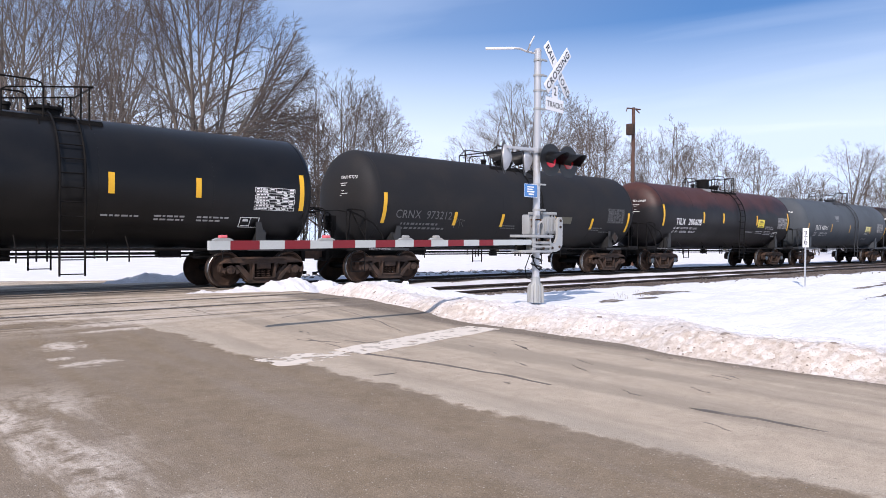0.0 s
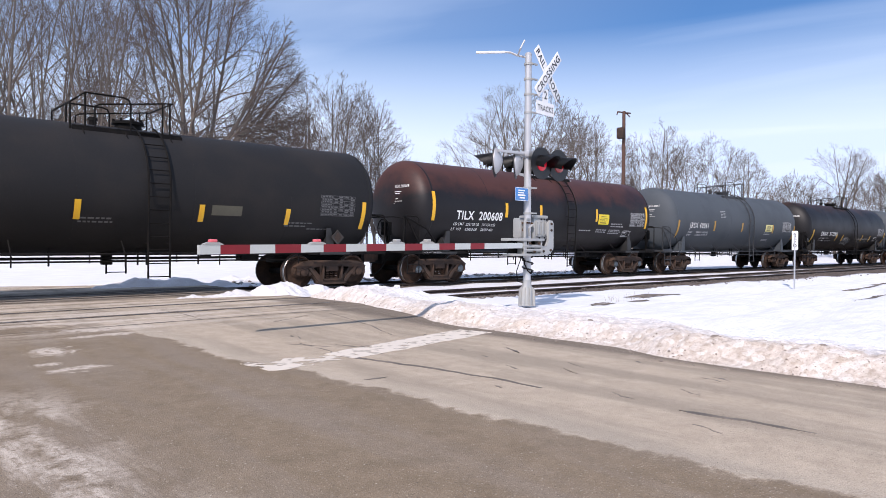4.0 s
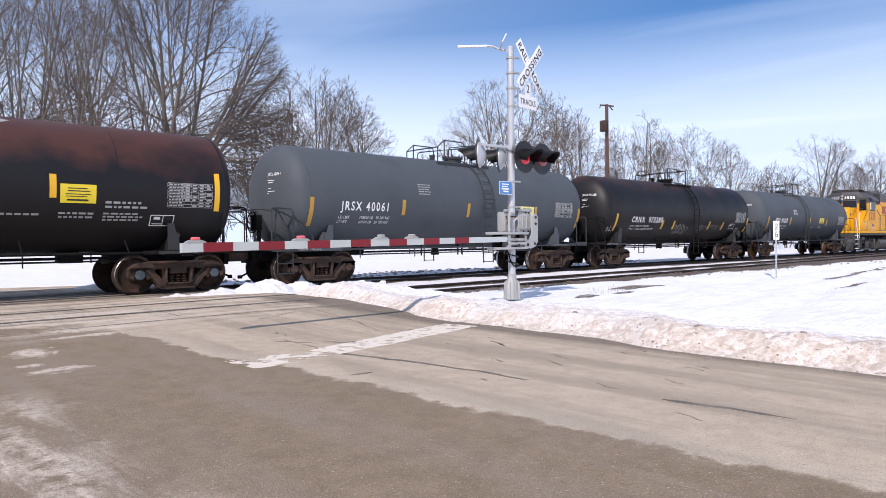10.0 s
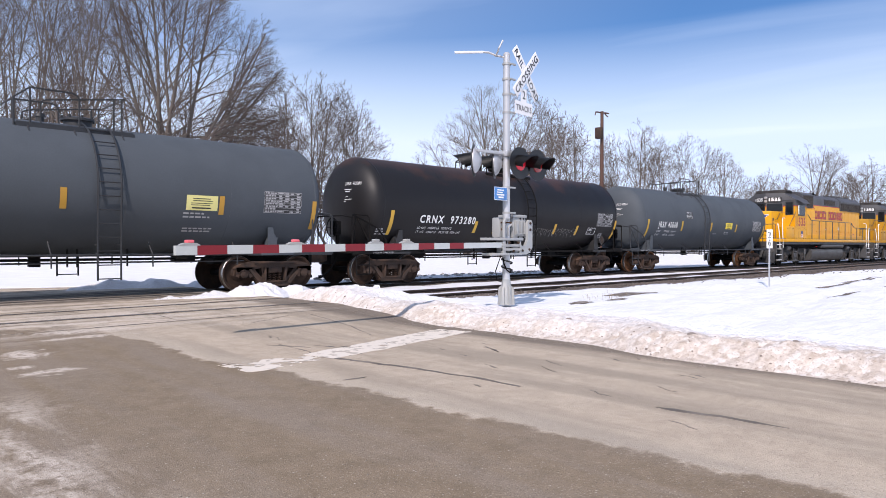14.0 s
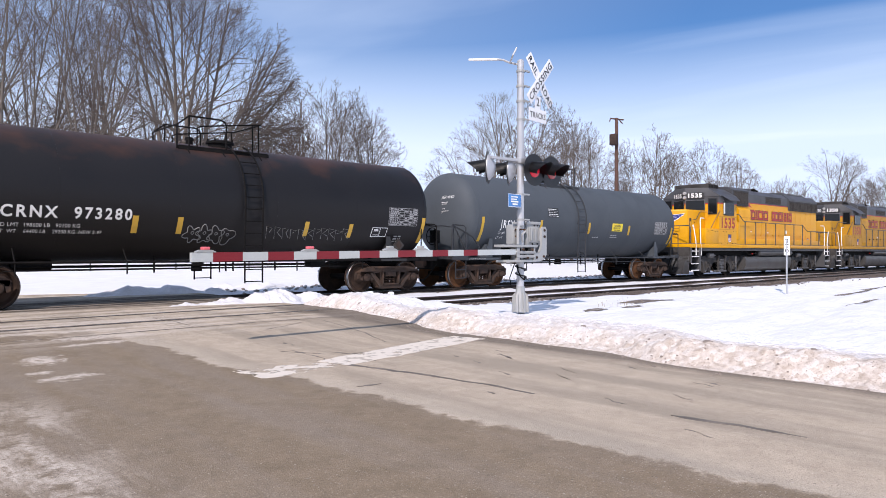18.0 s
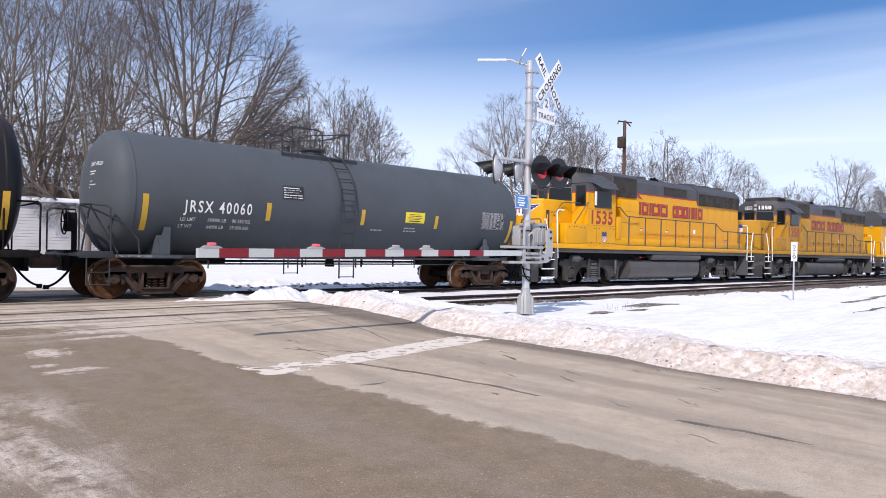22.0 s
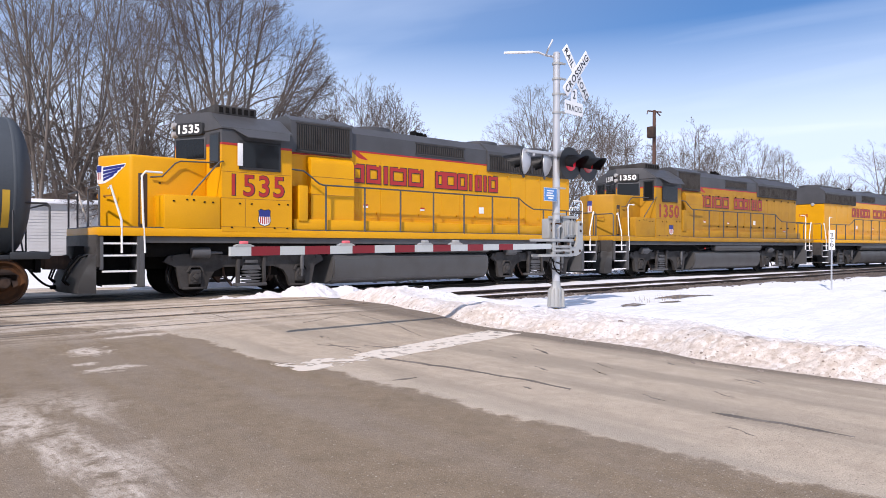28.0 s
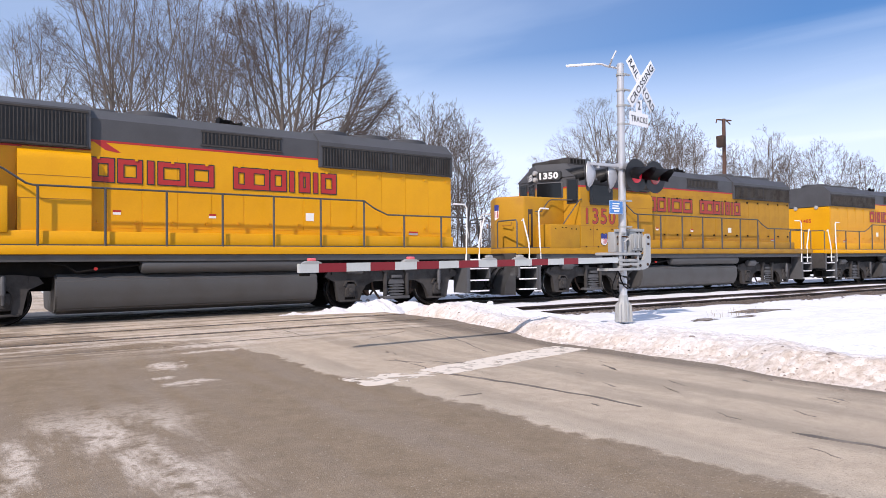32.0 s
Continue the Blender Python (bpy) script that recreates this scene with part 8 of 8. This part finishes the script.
def tree_meshes(seed, height, *how, **more):
    branches = grown(random.Random(seed), height, *how, **more)
    res = []
    for lo, hi, mat, nm in ((0, 2, M_BARK, "trunk"), (3, 9, M_TWIG, "crown")):
        vs, fs = [], []
        for pts, r0, r1, lev in branches:
            if not lo <= lev <= hi:
                continue
            seg = (9, 7, 5, 3, 3, 3)[lev]
            ring = [(math.cos(j * math.tau / seg), math.sin(j * math.tau / seg)) for j in range(seg)]
            first, n = len(vs), len(pts)
            for i, p in enumerate(pts):
                u, w = frame_of(pts[min(i + 1, n - 1)] - pts[max(i - 1, 0)])
                rr = r0 + (r1 - r0) * i / (n - 1)
                vs += [tuple(p + (u * c + w * d) * rr) for c, d in ring]
            for i in range(n - 1):
                for j in range(seg):
                    a, b = first + i * seg + j, first + i * seg + (j + 1) % seg
                    fs.append((a, b, b + seg, a + seg))
        me = bpy.data.meshes.new(nm)
        me.from_pydata(vs, [], fs)
        me.materials.append(mat)
        me.shade_smooth()
        res.append((nm, me))
    return res


# height, crown's half width, crown's base, limbs, side shoots by level, limb angles, tilt of the shoots, trunk
KINDS = {
    "maple": (19.0, 5.6, [tree_meshes(11 + k, 19.0, 5.6, 0.42, 13, (8, 7, 5, 2), (-20, 80), 42, 0.34, fork=0.13, stems=2, out_pull=0.35, lift=0.006, thin=0.0060, arch=0.3) for k in range(3)]),
    "dome": (16.0, 7.0, [tree_meshes(31, 16.0, 7.0, 0.50, 20, (12, 9, 6, 3), (-38, 78), 48, 0.60, fork=0.15, stems=3, out_pull=0.5, lift=-0.012, thin=0.0060, arch=0.25)]),
    "ash": (14.0, 4.6, [tree_meshes(51 + k, 14.0, 4.6, 0.38, 10, (8, 6, 4, 2), (-12, 78), 46, 0.20, fork=0.16, stems=1 + k % 2, out_pull=0.35, lift=0.015, thin=0.0095, arch=0.35) for k in range(3)]),
    "scrub": (9.0, 3.4, [tree_meshes(71 + k, 9.0, 3.4, 0.2, 8, (6, 5, 3), (30, 84), 38, 0.10, fork=0.08, stems=4, lift=0.04, thin=0.0100) for k in range(2)]),
}
LABELS = {"maple": "tall bare grey-brown deciduous tree with many fine twigs", "dome": "broad bare tree with a domed crown of fine twigs", "ash": "bare slender tree with upswept thin branches", "scrub": "bare many-stemmed grey-brown shrub below the trees"}


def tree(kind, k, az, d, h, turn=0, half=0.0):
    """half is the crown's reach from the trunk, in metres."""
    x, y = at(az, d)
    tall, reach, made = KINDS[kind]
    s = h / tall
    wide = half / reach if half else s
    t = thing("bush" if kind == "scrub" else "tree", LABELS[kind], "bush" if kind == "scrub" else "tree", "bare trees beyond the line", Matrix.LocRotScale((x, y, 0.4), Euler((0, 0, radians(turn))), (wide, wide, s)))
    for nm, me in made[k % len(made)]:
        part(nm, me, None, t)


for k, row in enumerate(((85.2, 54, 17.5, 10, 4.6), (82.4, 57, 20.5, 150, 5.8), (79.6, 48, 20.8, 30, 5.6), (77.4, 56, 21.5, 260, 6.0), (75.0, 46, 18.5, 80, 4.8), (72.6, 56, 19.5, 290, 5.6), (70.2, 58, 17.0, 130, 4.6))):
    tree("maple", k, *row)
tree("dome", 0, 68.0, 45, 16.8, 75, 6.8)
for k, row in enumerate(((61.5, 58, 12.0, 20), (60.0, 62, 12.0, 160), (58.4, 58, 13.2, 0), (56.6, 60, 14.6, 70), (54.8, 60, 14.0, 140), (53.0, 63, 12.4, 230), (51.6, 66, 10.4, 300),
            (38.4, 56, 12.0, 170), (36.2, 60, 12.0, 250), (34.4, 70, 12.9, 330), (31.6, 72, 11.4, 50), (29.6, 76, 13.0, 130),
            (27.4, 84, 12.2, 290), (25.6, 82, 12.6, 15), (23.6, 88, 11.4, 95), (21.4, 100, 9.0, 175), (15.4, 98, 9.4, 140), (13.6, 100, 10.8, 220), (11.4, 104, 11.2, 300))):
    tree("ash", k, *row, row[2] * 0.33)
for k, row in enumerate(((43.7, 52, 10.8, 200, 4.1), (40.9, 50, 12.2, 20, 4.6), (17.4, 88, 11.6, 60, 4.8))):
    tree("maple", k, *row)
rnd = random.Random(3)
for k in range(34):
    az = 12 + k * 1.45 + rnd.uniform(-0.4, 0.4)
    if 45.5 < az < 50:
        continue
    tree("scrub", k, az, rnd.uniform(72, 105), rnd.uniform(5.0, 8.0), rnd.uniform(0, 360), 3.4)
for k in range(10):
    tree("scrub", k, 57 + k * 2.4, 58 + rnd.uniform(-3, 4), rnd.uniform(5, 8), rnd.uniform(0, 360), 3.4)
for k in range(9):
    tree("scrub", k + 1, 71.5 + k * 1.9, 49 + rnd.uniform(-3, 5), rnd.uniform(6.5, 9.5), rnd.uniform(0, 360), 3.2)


# ---- what moves ----
TRAVEL = [(0, -0.001), (1, 3.159), (2, 6.353), (3, 9.565), (3.5, 11.169), (5.5, 17.486), (6, 19.062), (7, 22.218), (8, 25.341), (9, 28.355), (10, 31.349), (11, 34.373), (12, 37.412), (13, 40.4), (14, 43.34), (14.5, 44.812), (16.5, 50.634), (17, 52.072), (18, 54.914), (19, 57.722), (20, 60.497), (21, 63.282), (22, 66.045), (23, 68.805), (24, 71.556), (25, 74.231), (25.5, 75.523), (27.5, 80.432), (28, 81.572), (29, 83.763), (30, 85.829), (31, 87.789), (32, 89.659)]


def travelled(t):
    """Metres that the train has run by t, a smooth curve through the rows."""
    k = max(i for i in range(len(TRAVEL) - 1) if TRAVEL[i][0] <= t + 1e-9)
    (t1, s1), (t2, s2) = TRAVEL[k], TRAVEL[k + 1]
    t0, s0 = TRAVEL[k - 1] if k else (2 * t1 - t2, 2 * s1 - s2)
    t3, s3 = TRAVEL[k + 2] if k + 2 < len(TRAVEL) else (2 * t2 - t1, 2 * s2 - s1)
    h = t2 - t1
    m1, m2 = (s2 - s0) / (t2 - t0), (s3 - s1) / (t3 - t1)
    u = (t - t1) / h
    return (2 * u ** 3 - 3 * u ** 2 + 1) * s1 + (u ** 3 - 2 * u ** 2 + u) * h * m1 + (-2 * u ** 3 + 3 * u ** 2) * s2 + (u ** 3 - u ** 2) * h * m2


def on_line(x, length):
    """The pose of a car whose rear coupler is at x: both its trucks stand on the line."""
    xa, xb = x + 2.06, x + length - 2.0
    ya, yb = bend(xa), bend(xb)
    yaw = math.atan2(yb - ya, xb - xa)
    return pose(x, ya - 2.06 * math.tan(yaw), 0, 0, 0, math.degrees(yaw))


def motions():
    times = [i * 0.5 for i in range(65)]
    turns = [i * 0.2 for i in range(161)]
    for k, (car, u0, wheels) in enumerate(CARS):
        length = CARS[k + 1][1] - u0 if k + 1 < len(CARS) else 18.03
        turned = car in TURNED
        about = Matrix.Translation((18.03, 0, 0)) @ pose(0, 0, 0, 0, 0, 180) if turned else Matrix()
        walk(car, [(t, on_line(u0 - travelled(t), length) @ about) for t in times])
        for w, x, r in wheels:
            walk(w, [(t, pose(x, 0, r, 0, math.degrees((travelled(t) if turned else -travelled(t)) / r), 0)) for t in turns])


TURNED = {CARS[-1][0]}
motions()
